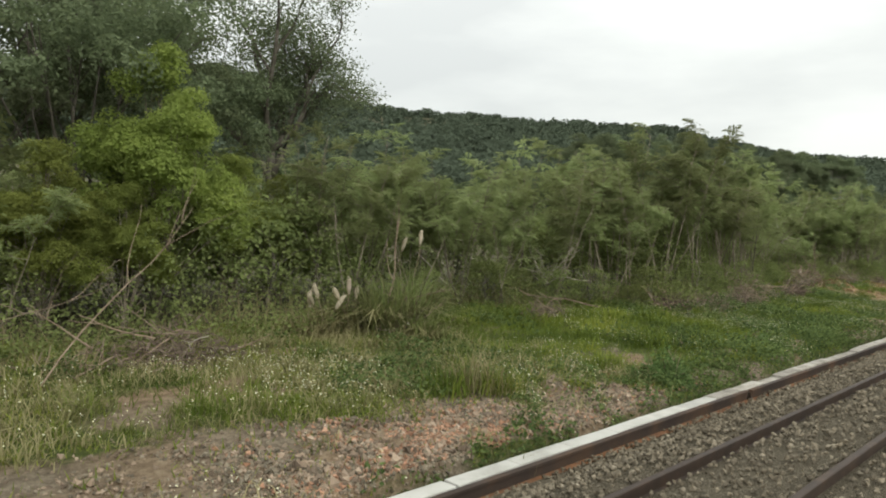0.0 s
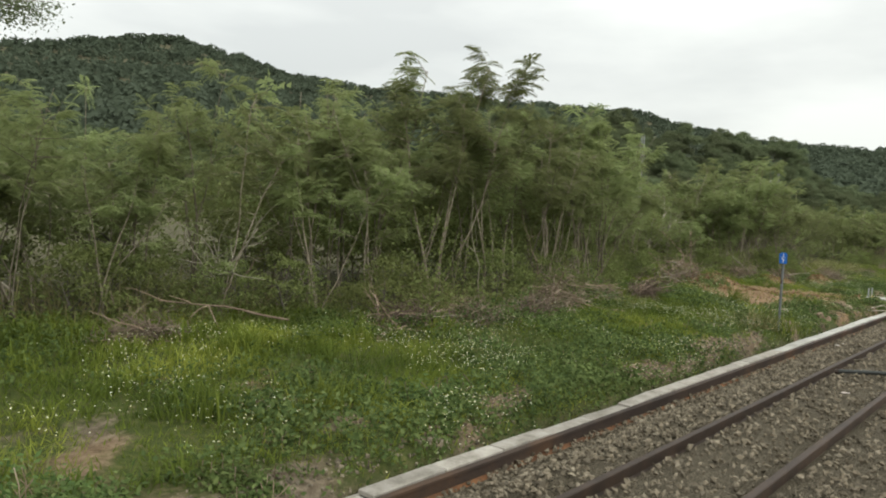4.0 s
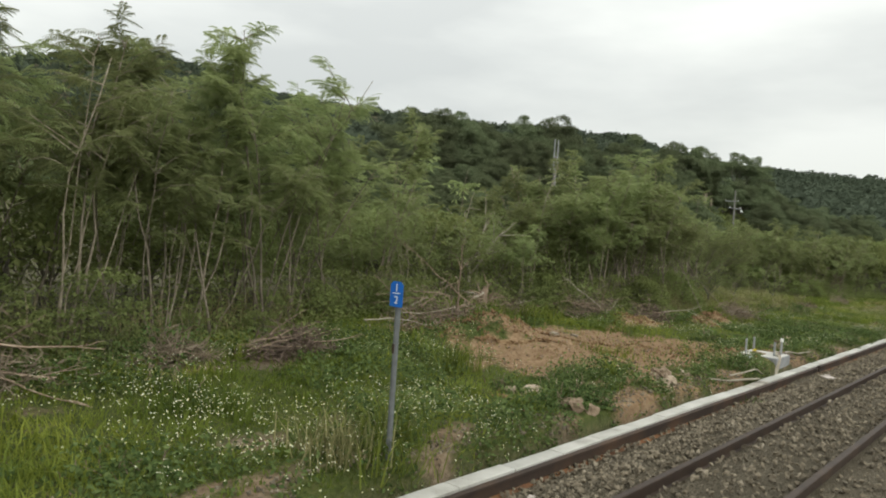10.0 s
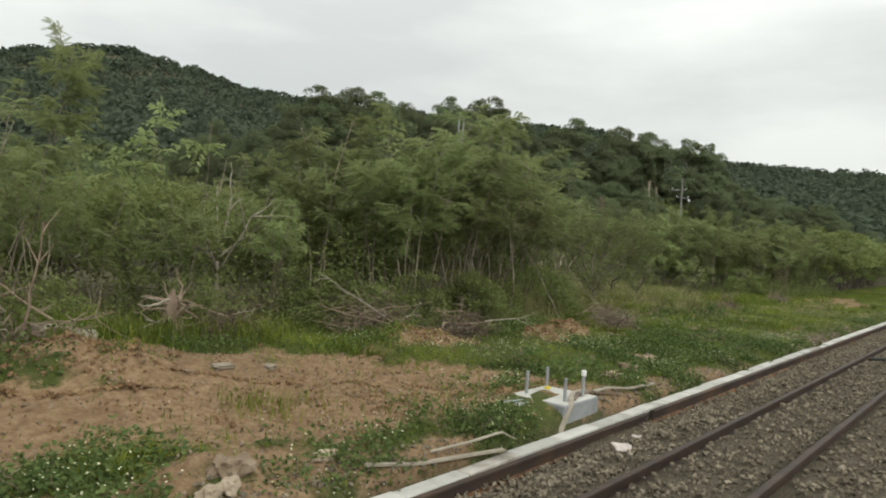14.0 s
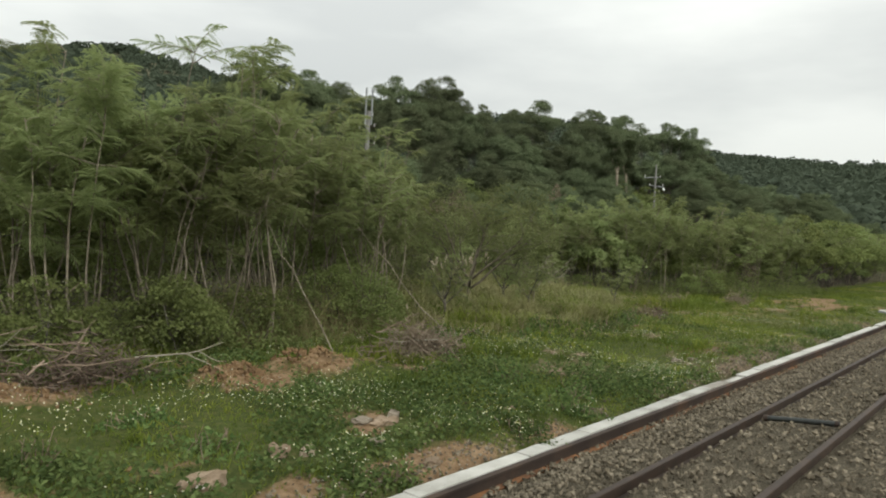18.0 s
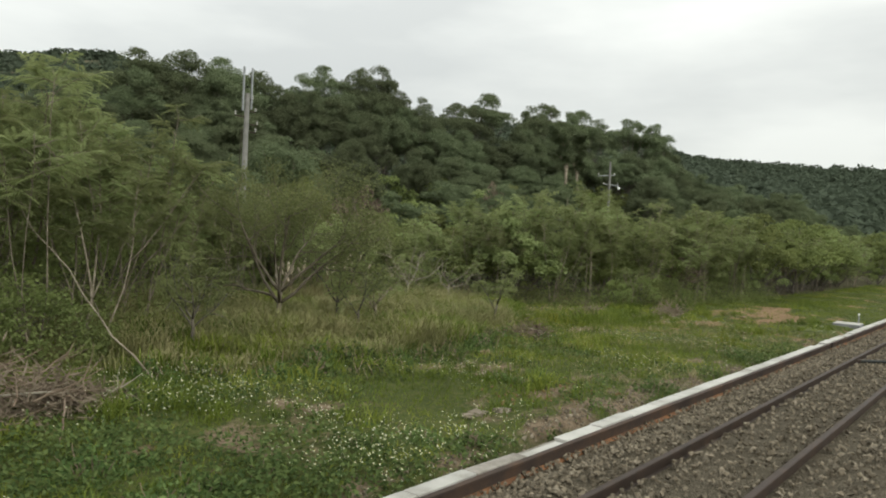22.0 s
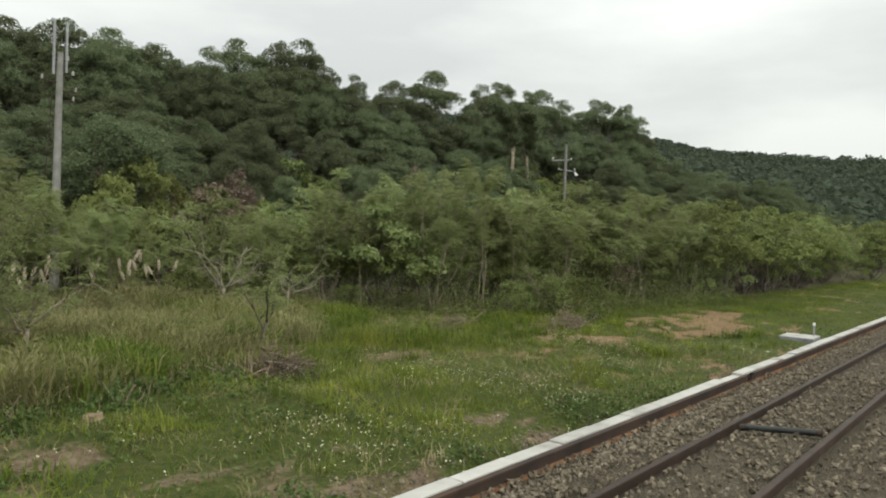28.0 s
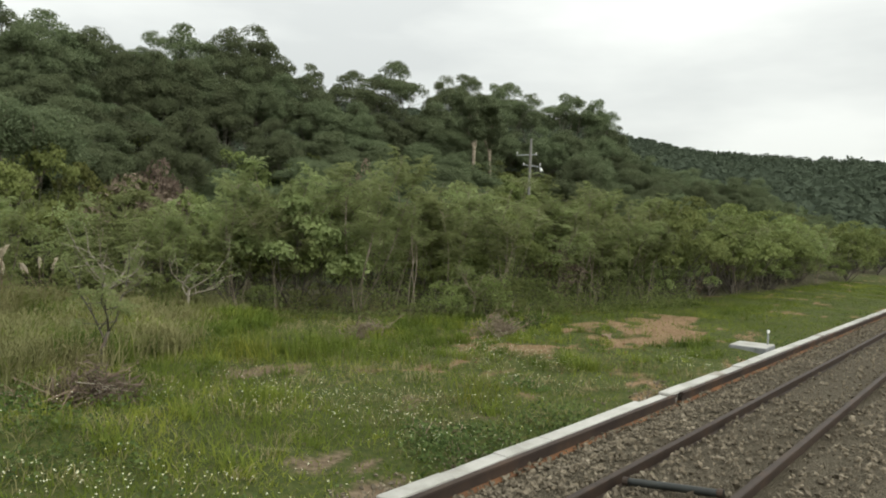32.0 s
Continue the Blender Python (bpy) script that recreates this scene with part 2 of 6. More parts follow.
L_GRASS = leafy("grass_blade", (0.052, 0.082, 0.018), (0.15, 0.187, 0.033), (0.29, 0.31, 0.056), vary=0.05, thin=0.4, patch=0.6, blotch=1.8, speckle=0.35)
L_TAN = leafy("tall_dry_grass", (0.12, 0.132, 0.05), (0.235, 0.222, 0.102), (0.365, 0.325, 0.182), vary=0.05, thin=0.25, patch=0.7, blotch=1.6, speckle=0.4)
L_PLUME = leafy("grass_plume", (0.4, 0.33, 0.24), (0.52, 0.45, 0.35), (0.62, 0.56, 0.46), vary=0.1)
# distance haze is mixed into this leaf colour: greyer and bluer than the slope's
L_FAR_HAZY = leafy("hazy_far_leaf", (0.068, 0.086, 0.06), (0.082, 0.102, 0.07), (0.1, 0.122, 0.08), vary=0.05, rough=0.9, patch=0.13, blotch=1.3, speckle=0.15)
L_SLOPE = leafy("slope_leaf", (0.085, 0.104, 0.052), (0.112, 0.135, 0.066), (0.145, 0.17, 0.08), vary=0.05, rough=0.9, patch=0.3, blotch=1.2, speckle=0.2)
L_PETAL = leafy("white_petal", (0.5, 0.5, 0.36), (0.66, 0.66, 0.5), (0.78, 0.77, 0.62), vary=0.02, thin=0.2)


# ---- mesh helpers ----
class Soup:
    """Collects quads and triangles and links them as one mesh."""

    def __init__(self):
        self.v, self.q, self.t, self.n = [], [], [], 0

    def add(self, verts, quads=None, tris=None):
        verts = np.asarray(verts, dtype=np.float32).reshape(-1, 3)
        if quads is not None and len(quads):
            self.q.append(np.asarray(quads, dtype=np.int32).reshape(-1, 4) + self.n)
        if tris is not None and len(tris):
            self.t.append(np.asarray(tris, dtype=np.int32).reshape(-1, 3) + self.n)
        self.v.append(verts)
        self.n += len(verts)

    def mesh(self, name, mat, smooth=False):
        me = bpy.data.meshes.new(name)
        v = np.concatenate(self.v)
        q = np.concatenate(self.q) if self.q else np.zeros((0, 4), np.int32)
        t = np.concatenate(self.t) if self.t else np.zeros((0, 3), np.int32)
        me.vertices.add(len(v))
        me.vertices.foreach_set("co", v.ravel())
        me.loops.add(q.size + t.size)
        me.loops.foreach_set("vertex_index", np.concatenate([q.ravel(), t.ravel()]))
        me.polygons.add(len(q) + len(t))
        me.polygons.foreach_set("loop_start", np.concatenate([np.arange(len(q)) * 4, q.size + np.arange(len(t)) * 3]).astype(np.int32))
        me.update(calc_edges=True)
        me.validate()
        me.polygons.foreach_set("use_smooth", np.full(len(me.polygons), smooth))
        me.materials.append(mat)
        return me


def part(name, me, parent, label=""):
    ob = new(name, me)
    ob.parent = parent
    return tagged(ob, label) if label else ob


def thing(name, label, category, at=None, group="", kind="", data=None):
    ob = new(name, data)
    if at is not None:
        ob.matrix_basis = at
    return tagged(ob, label, category, group, kind)


def unit(v):
    return v / np.maximum(np.linalg.norm(v, axis=-1, keepdims=True), 1e-9)


def tube(s, pts, radii, sides=5, cap=True):
    """A tapering tube along points."""
    pts = np.asarray(pts, float)
    radii = np.broadcast_to(np.asarray(radii, float), (len(pts),))
    d = unit(np.gradient(pts, axis=0))
    ref = np.where(np.abs(d[:, 2:3]) > 0.9, [[1.0, 0, 0]], [[0, 0, 1.0]])
    a = unit(np.cross(d, ref))
    b = np.cross(d, a)
    ang = np.arange(sides) * 2 * np.pi / sides
    ring = pts[:, None] + radii[:, None, None] * (np.cos(ang)[None, :, None] * a[:, None] + np.sin(ang)[None, :, None] * b[:, None])
    n = len(pts)
    i, j = np.meshgrid(np.arange(n - 1), np.arange(sides), indexing="ij")
    k = (j + 1) % sides
    quads = np.stack([i * sides + j, i * sides + k, (i + 1) * sides + k, (i + 1) * sides + j], -1).reshape(-1, 4)
    verts = ring.reshape(-1, 3)
    tris = []
    if cap:
        verts = np.concatenate([verts, pts[:1], pts[-1:]])
        c0, c1 = n * sides, n * sides + 1
        tris = [(c0, (q + 1) % sides, q) for q in range(sides)] + [(c1, (n - 1) * sides + q, (n - 1) * sides + (q + 1) % sides) for q in range(sides)]
    s.add(verts, quads, tris)


def box(s, x0, y0, z0, x1, y1, z1, bevel=0.0):
    """A box whose upright and top edges are bevelled."""
    b = bevel
    if b <= 0:
        v = [(x, y, z) for z in (z0, z1) for y in (y0, y1) for x in (x0, x1)]
        s.add(v, [(0, 2, 3, 1), (4, 5, 7, 6), (0, 1, 5, 4), (2, 6, 7, 3), (0, 4, 6, 2), (1, 3, 7, 5)])
        return

    def ring(x0, y0, x1, y1, z, c):
        return [(x0 + c, y0, z), (x1 - c, y0, z), (x1, y0 + c, z), (x1, y1 - c, z), (x1 - c, y1, z), (x0 + c, y1, z), (x0, y1 - c, z), (x0, y0 + c, z)]
    v = ring(x0, y0, x1, y1, z0, b) + ring(x0, y0, x1, y1, z1 - b, b) + ring(x0 + b, y0 + b, x1 - b, y1 - b, z1, b)
    q = [(r * 8 + k, r * 8 + (k + 1) % 8, r * 8 + 8 + (k + 1) % 8, r * 8 + 8 + k) for r in range(2) for k in range(8)]
    q += [(16, 17, 18, 19), (16, 19, 20, 23), (20, 21, 22, 23), (3, 2, 1, 0), (7, 4, 3, 0), (7, 6, 5, 4)]
    s.add(v, q)


def extrude_x(s, profile, x0, x1, steps=1):
    """A closed profile of (y, z), run along x."""
    p = np.array(profile, float)
    n = len(p)
    xs = np.linspace(x0, x1, steps + 1)
    v = np.concatenate([np.column_stack([np.full(n, x), p]) for x in xs])
    q = [(r * n + k, r * n + (k + 1) % n, (r + 1) * n + (k + 1) % n, (r + 1) * n + k) for r in range(steps) for k in range(n)]
    c = p.mean(0)
    v = np.concatenate([v, [[x0, *c], [x1, *c]]])
    m = n * (steps + 1)
    t = [(m, (k + 1) % n, k) for k in range(n)] + [(m + 1, steps * n + k, steps * n + (k + 1) % n) for k in range(n)]
    s.add(v, q, t)


def leaves(s, at, length, width, r, up=0.2, along=None):
    """One rhombic, slightly folded leaf at each point."""
    at = np.asarray(at, float)
    n = len(at)
    d = r.normal(size=(n, 3))
    if along is not None:
        d = d * 0.6 + along
    d[:, 2] = d[:, 2] * 0.7 - 0.1
    d = unit(d)
    side = unit(np.cross(d, unit(r.normal(size=(n, 3)) * 0.7 + [0, 0, 1 + up])))
    nor = np.cross(side, d)
    ln = (length * r.uniform(0.65, 1.3, n))[:, None]
    wd = (width * r.uniform(0.65, 1.3, n))[:, None]
    v = np.stack([at, at + d * ln * 0.45 + side * wd * 0.5 + nor * wd * 0.12, at + d * ln, at + d * ln * 0.45 - side * wd * 0.5 + nor * wd * 0.12], 1)
    s.add(v.reshape(-1, 3), np.arange(n * 4).reshape(-1, 4))


def fronds(s, at, along, length, r, pairs=5, fine=0.066):
    """Feathery fronds: a row of paired narrow pinnae that droop."""
    at = np.asarray(at, float)
    n = len(at)
    d = unit(np.asarray(along, float))
    side = unit(np.cross(d, [0, 0, 1.0]) + r.normal(size=(n, 3)) * 0.15)
    ln = length * r.uniform(0.7, 1.25, n)
    vs = []
    for k in range(pairs):
        f = (k + 0.5) / pairs
        p = at + d * (ln * f)[:, None]
        p[:, 2] -= ln * 0.35 * f * f
        pl = (ln * (0.42 - 0.2 * abs(f - 0.45)))[:, None]
        w = (ln * fine)[:, None]
        for sg in (-1, 1):
            q = unit(side * sg + d * 0.55 + np.array([0, 0, -0.25]))
            t = p + q * pl
            t[:, 2] -= (pl * 0.25)[:, 0]
            vs.append(np.stack([p - d * w * 0.4, p + q * pl * 0.55 - d * w, t, p + q * pl * 0.5 + d * w], 1))
    v = np.stack(vs, 1).reshape(-1, 3)
    s.add(v, np.arange(len(v)).reshape(-1, 4))


def wander(p, d, length, r, steps=5, bend=0.12, lift=0.0):
    """A crooked line from p."""
    pts = [np.array(p, float)]
    d = unit(np.array(d, float))
    for _ in range(steps):
        d = unit(d + r.normal(size=3) * bend + np.array([0, 0, lift]))
        pts.append(pts[-1] + d * length / steps)
    return np.array(pts), d


# ---- plants ----
def feather_tree(r, height, lush=1.0, stems=2, bare=0.42, pairs=8, long=0.26):
    """A slender tree with pale crooked stems and feathery fronds in its upper part."""
    wood, leaf = Soup(), Soup()
    for k in range(stems):
        a = r.uniform(0, 2 * np.pi)
        lean = r.uniform(0.05, 0.28)
        h = height * r.uniform(0.8, 1.0) if k else height
        pts, d = wander((r.normal() * 0.08, r.normal() * 0.08, -0.15), (np.cos(a) * lean, np.sin(a) * lean, 1), h * 0.95, r, 8, 0.11, 0.05)
        tube(wood, pts, np.linspace(0.019, 0.006, len(pts)) * r.uniform(0.55, 1.4) * height / 4.5, 5)
        for f in r.uniform(bare, 1.0, int(8 * lush) + 1):
            i = min(int(f * 8), 7)
            p = pts[i] + (pts[i + 1] - pts[i]) * (f * 8 - i)
            b = r.uniform(0, 2 * np.pi)
            bl = height * r.uniform(0.12, 0.30) * (1.25 - f * 0.7)
            bp, bd = wander(p, (np.cos(b), np.sin(b), r.uniform(0.2, 1.0)), bl, r, 4, 0.18)
            tube(wood, bp, np.linspace(0.009, 0.003, len(bp)) * height / 4.5, 3, False)
            m = int(19 * lush)
            g = r.uniform(0.2, 1.0, m)
            ii = np.minimum((g * 4).astype(int), 3)
            at = bp[ii] + (bp[ii + 1] - bp[ii]) * (g * 4 - ii)[:, None]
            al = r.normal(size=(m, 3)) + bd * 0.8
            al[:, 2] = al[:, 2] * 0.55 + 0.1
            fronds(leaf, at, al, long, r, pairs, 0.31 / pairs)
    return wood, leaf


def clump_tree(r, height, width, clumps, per, size, trunk_h=0.35, flat=0.6, wood_r=0.13, swell=(0.13, 0.24)):
    """A broad tree: trunk, limbs, and a domed crown of leaf clumps with gaps between them."""
    wood, leaf = Soup(), Soup()
    top, d = wander((0, 0, -0.3), (r.normal() * 0.08, r.normal() * 0.08, 1), height * 0.62, r, 6, 0.08)
    tube(wood, top, np.linspace(wood_r, wood_r * 0.45, len(top)), 6)
    for k in range(clumps):
        a = 2.4 * k + r.normal() * 0.3
        q = np.sqrt((k + r.uniform(0.1, 0.9)) / clumps) * width * 0.5
        dome = np.sqrt(max(1 - (2 * q / width) ** 2, 0.0))
        rad = width * r.uniform(*swell)
        zc = height * trunk_h + (height * (1 - trunk_h) - rad * flat) * (0.12 + 0.88 * dome) * r.choice([1.0, r.uniform(0.45, 0.95)])
        c = np.array([np.cos(a) * q, np.sin(a) * q, zc])
        i = r.integers(2, len(top))
        mid = (top[i] + c) / 2 + r.normal(size=3) * 0.12 * width * 0.3
        mid[2] -= 0.08 * height * r.uniform(0, 1)
        k2 = wood_r * min(1.0, np.sqrt(20 / clumps))
        tube(wood, [top[i], mid, c], [k2 * 0.4, k2 * 0.24, k2 * 0.07], 3, False)
        e = unit(r.normal(size=(per, 3)))
        e[:, 2] = np.where(r.random(per) < 0.7, np.abs(e[:, 2]), e[:, 2])
        e *= (r.uniform(0.4, 1.0, per) ** 0.5)[:, None] * rad
        e[:, 2] *= flat
        leaves(leaf, c + e, size, size * 0.6, r)
    return wood, leaf


def scales(s, at, nor, length, width, r):
    """One rhombic leaf or spray at each point, lying across the given normal."""
    n = len(at)
    d = unit(np.cross(nor, r.normal(size=(n, 3))))
    side = np.cross(nor, d)
    ln = (length * r.uniform(0.6, 1.35, n))[:, None]
    wd = (width * r.uniform(0.6, 1.35, n))[:, None]
    v = np.stack([at - d * ln * 0.5, at + side * wd * 0.5 + nor * wd * 0.1, at + d * ln * 0.5 - nor * wd * 0.15, at - side * wd * 0.5 + nor * wd * 0.1], 1)
    s.add(v.reshape(-1, 3), np.arange(n * 4).reshape(-1, 4))


def billow(s, c, rad, n, size, r, flat=0.72, knobs=10):
    """A lobe of foliage: small rounded knobs over a dome, each knob a shell of sprays."""
    k = unit(r.normal(size=(knobs, 3)))
    k[:, 2] = np.where(r.random(knobs) < 0.8, np.abs(k[:, 2]), k[:, 2] * 0.6)
    at = k[r.integers(knobs, size=n)] * rad * 0.68
    e = unit(r.normal(size=(n, 3)))
    e[:, 2] = np.where(r.random(n) < 0.65, np.abs(e[:, 2]), e[:, 2])
    at = at + e * (rad * r.uniform(0.26, 0.46, n))[:, None]
    at[:, 2] *= flat
    scales(s, c + at, unit(e + r.normal(size=(n, 3)) * 0.45 + [0, 0, 0.2]), size, size * 0.62, r)


def billow_tree(r, height, width, lobes, per, size, base=0.5, wood_r=0.13, swell=(0.13, 0.21), flat=0.72):
    """A broad tree: forking trunk, rising limbs, and a crown of rounded lobes with gaps between them."""
    wood, leaf = Soup(), Soup()
    stem, d = wander((0, 0, -0.3), (r.normal() * 0.1, r.normal() * 0.1, 1), height * base * 0.85 + 0.3, r, 5, 0.07)
    tube(wood, stem, np.linspace(wood_r, wood_r * 0.7, len(stem)), 6)
    for k in range(lobes):
        a = 2.4 * k + r.normal() * 0.35
        q = np.sqrt(k / lobes) * width * 0.43
        rad = width * r.uniform(*swell)
        dome = 1 - (2 * q / width) ** 2
        z = height * base + (height * (1 - base) - rad * flat) * (0.2 + 0.8 * dome) * (1.0 if k == 0 else r.uniform(0.25 if lobes > 20 else 0.62, 1.0))
        c = np.array([np.cos(a) * q, np.sin(a) * q, z])
        i = int(r.integers(2, len(stem)))
        mid = stem[i] * 0.55 + c * 0.45 + r.normal(size=3) * width * 0.03
        if lobes > 20 and k % 3:
            billow(leaf, c, rad, int(per * (rad / (0.17 * width)) ** 2), size, r, flat)
            continue
        slim = wood_r * min(1.0, math.sqrt(12 / lobes))
        tube(wood, [stem[i], mid, c + [0, 0, rad * 0.1]], [slim * 0.42, slim * 0.28, slim * 0.1], 4, False)
        for _ in range(3):
            tip = c + unit(r.normal(size=3)) * rad * 0.7
            tube(wood, [mid * 0.35 + c * 0.65, tip], [slim * 0.14, slim * 0.05], 3, False)
        billow(leaf, c, rad, int(per * (rad / (0.17 * width)) ** 2), size, r, flat)
    return wood, leaf


def airy_tree(r, height, fork, limbs, lean, spread, wood_r, sprays=70, leaf=0.075, clear=0.35):
    """A tree that forks again and again into crooked limbs, with loose leaf sprays at the twigs."""
    wood, leafage = Soup(), Soup()
    stem, d = wander((0, 0, -0.3), (lean * 0.5, 0, 1), height * fork + 0.3, r, 5, 0.05)
    tube(wood, stem, np.linspace(wood_r, wood_r * 0.75, len(stem)), 7)
    long = height * (1 - fork)
    for k in range(limbs):
        a = 2 * np.pi * k / limbs + r.normal() * 0.25
        up = r.uniform(0.75, 1.5)
        q, qd = wander(stem[-1 - k % 2], (np.cos(a) * spread + lean, np.sin(a) * spread, up), long * r.uniform(0.5, 0.68), r, 6, 0.13, 0.03)
        tube(wood, q, np.linspace(wood_r * 0.58, wood_r * 0.26, len(q)), 5)
        for f in np.linspace(clear, 1.0, 5):
            i = min(int(f * 6), 5)
            p, pd = wander(q[i] + (q[i + 1] - q[i]) * (f * 6 - i), qd + unit(r.normal(size=3)) * 0.85, long * r.uniform(0.2, 0.36), r, 4, 0.18, 0.05)
            tube(wood, p, np.linspace(wood_r * 0.24, wood_r * 0.1, len(p)), 4, False)
            for j in (1, 2, 3, 4, 4):
                t, td = wander(p[j], pd + unit(r.normal(size=3)) * 0.9, long * r.uniform(0.08, 0.17), r, 3, 0.2, 0.05)
                tube(wood, t, np.linspace(wood_r * 0.09, wood_r * 0.04, len(t)), 3, False)
                at = t[r.integers(1, 4, sprays)] + r.normal(size=(sprays, 3)) * long * np.array([0.045, 0.045, 0.03])
                leaves(leafage, at, leaf, leaf * 0.6, r)
    return wood, leafage


def plant(name, maker, wood_mat, leaf_mat, label, category, group):
    """The first of a kind of plant, with its trunk and its crown."""
    wood, leaf = maker
    ob = thing(name, label, category, group=group)
    part("trunk", wood.mesh("trunk", wood_mat, True), ob)
    part("crown", leaf.mesh("crown", leaf_mat), ob)
    return ob


# ---- lie of the land ----
def smooth(a, b, x):
    t = np.clip((np.asarray(x, float) - a) / (b - a), 0, 1)
    return t * t * (3 - 2 * t)


# The land and all that stands on it is drawn in plan units, and brought to metres by TO_METRES at the end;
# the track, the trough and the ballast are drawn in metres, with the far rail's head at y = 0, z = 0.
UNIT, SHIFT = 1.0955, Vector((-0.367, 0.417, -0.3456))
TO_METRES = Matrix.Translation(SHIFT) @ Matrix.Scale(UNIT, 4)


def bed_level(y):
    """Height of the ballast in metres across the track: canted under the rails, sloping down to the trough."""
    return -0.115 + 0.03 * smooth(-0.03, -0.12, y) * smooth(-1.12, -1.0, y) - 0.108 * np.clip(y, -2.2, 0) - 0.36 * smooth(0.35, 1.35, y)


BASE_X = [-40, 0, 15, 25, 32, 42, 48, 55, 65, 80, 140]
BASE_Z = [0.15, 0.12, 0.16, 0.28, 0.20, 0.06, 0.12, 0.0, -0.05, -0.05, 0.0]
# the skyline of the far mountain: bearing east of north and elevation in degrees, as seen from the middle of the line
SKYLINE = np.array([(-60, 8.0), (0, 8.8), (14, 9.6), (19.7, 10.2), (23.5, 11.1), (26.6, 11.6), (29, 11.3), (32, 10.9), (33.7, 10.35), (35, 9.95), (38, 9.75), (42, 9.3), (48, 9.2), (52, 8.95), (57, 8.75), (61, 8.5), (63.2, 8.3), (65.2, 7.6), (67.2, 7.2), (69, 6.85), (72, 6.3), (75, 6.1), (78, 5.95), (82, 5.7), (100, 4.5)])
REACH = 600.0
RIDGE = np.column_stack([25 + REACH * np.sin(np.radians(SKYLINE[:, 0])), -3 + REACH * np.cos(np.radians(SKYLINE[:, 0])), REACH * np.tan(np.radians(SKYLINE[:, 1])) - 3.0])


def value_noise(x, y, seed):
    """Smooth noise from a lattice of random values, -1 to 1."""
    lat = np.random.default_rng(seed).uniform(-1, 1, (64, 64))
    x, y = np.asarray(x, float), np.asarray(y, float)
    xi, yi = np.floor(x).astype(int), np.floor(y).astype(int)
    fx, fy = x - xi, y - yi
    fx, fy = fx * fx * (3 - 2 * fx), fy * fy * (3 - 2 * fy)
    g = lambda a, b: lat[a % 64, b % 64]
    return (g(xi, yi) * (1 - fx) + g(xi + 1, yi) * fx) * (1 - fy) + (g(xi, yi + 1) * (1 - fx) + g(xi + 1, yi + 1) * fx) * fy


def ground(x, y):
    """Height of the ground."""
    x, y = np.broadcast_arrays(np.asarray(x, float), np.asarray(y, float))
    verge = np.interp(x, BASE_X, BASE_Z)
    bed = (bed_level(y * UNIT + SHIFT.y) - 0.018 - SHIFT.z) / UNIT
    z = bed + (verge - bed) * smooth(1.20, 1.32, y) - 0.07 * smooth(1.6, 1.25, y) * smooth(1.15, 1.25, y)
    z = z + 0.045 * np.clip(y - 2.3, 0, 6) * smooth(62, 40, x)
    rough = smooth(1.35, 2.0, y)
    z = z + 0.035 * rough * smooth(28.5, 30, x) * smooth(37, 35.5, x) * value_noise(x * 4.1, y * 4.1, 5)
    z = z + rough * (0.06 * value_noise(x * 0.9, y * 0.9, 3) + 0.03 * value_noise(x * 2.7, y * 2.7, 4))
    # the spoil heap by the clearing and small banks at the foot of the thicket
    for hx, hy, hr, hh in ((30.6, 5.4, 1.1, 0.35), (36.9, 5.3, 0.8, 0.26), (41.2, 5.0, 0.5, 0.3), (39.8, 4.75, 0.45, 0.24), (30.0, 1.9, 0.7, 0.12), (4.6, 2.3, 1.2, 0.1), (35.3, 1.7, 0.8, 0.15)):
        z = z + hh * np.exp(-(((x - hx) / 1.35) ** 2 + (y - hy) ** 2) / (hr * hr)) * (1 + 0.55 * value_noise(x * 2.9 + hx, y * 3.3, 6))
    # the wooded rise beyond the flat
    off = (56.2 - 0.31 * x - y) / 1.047
    z = z + 4.6 * smooth(15, 0, off) * smooth(40, 64, x) * smooth(128, 104, x)
    # the mountain ridge far behind
    d = np.full(x.shape, 1e9)
    zr = np.zeros(x.shape)
    for a, b in zip(RIDGE[:-1], RIDGE[1:]):
        ab = b[:2] - a[:2]
        t = np.clip(((x - a[0]) * ab[0] + (y - a[1]) * ab[1]) / (ab @ ab), 0, 1)
        dd = np.hypot(x - a[0] - t * ab[0], y - a[1] - t * ab[1])
        near = dd < d
        d = np.where(near, dd, d)
        zr = np.where(near, a[2] + t * (b[2] - a[2]), zr)
    far = zr * np.clip(1 - d / 520, 0, 1) ** 1.35 * smooth(8, 50, y)
    reach = smooth(26, 60, y + 0.31 * x - 8)
    return np.maximum(z, far * reach - 3 * (1 - reach)) + 0.7 * smooth(50, 90, y) * value_noise(x * 0.12, y * 0.12, 9)


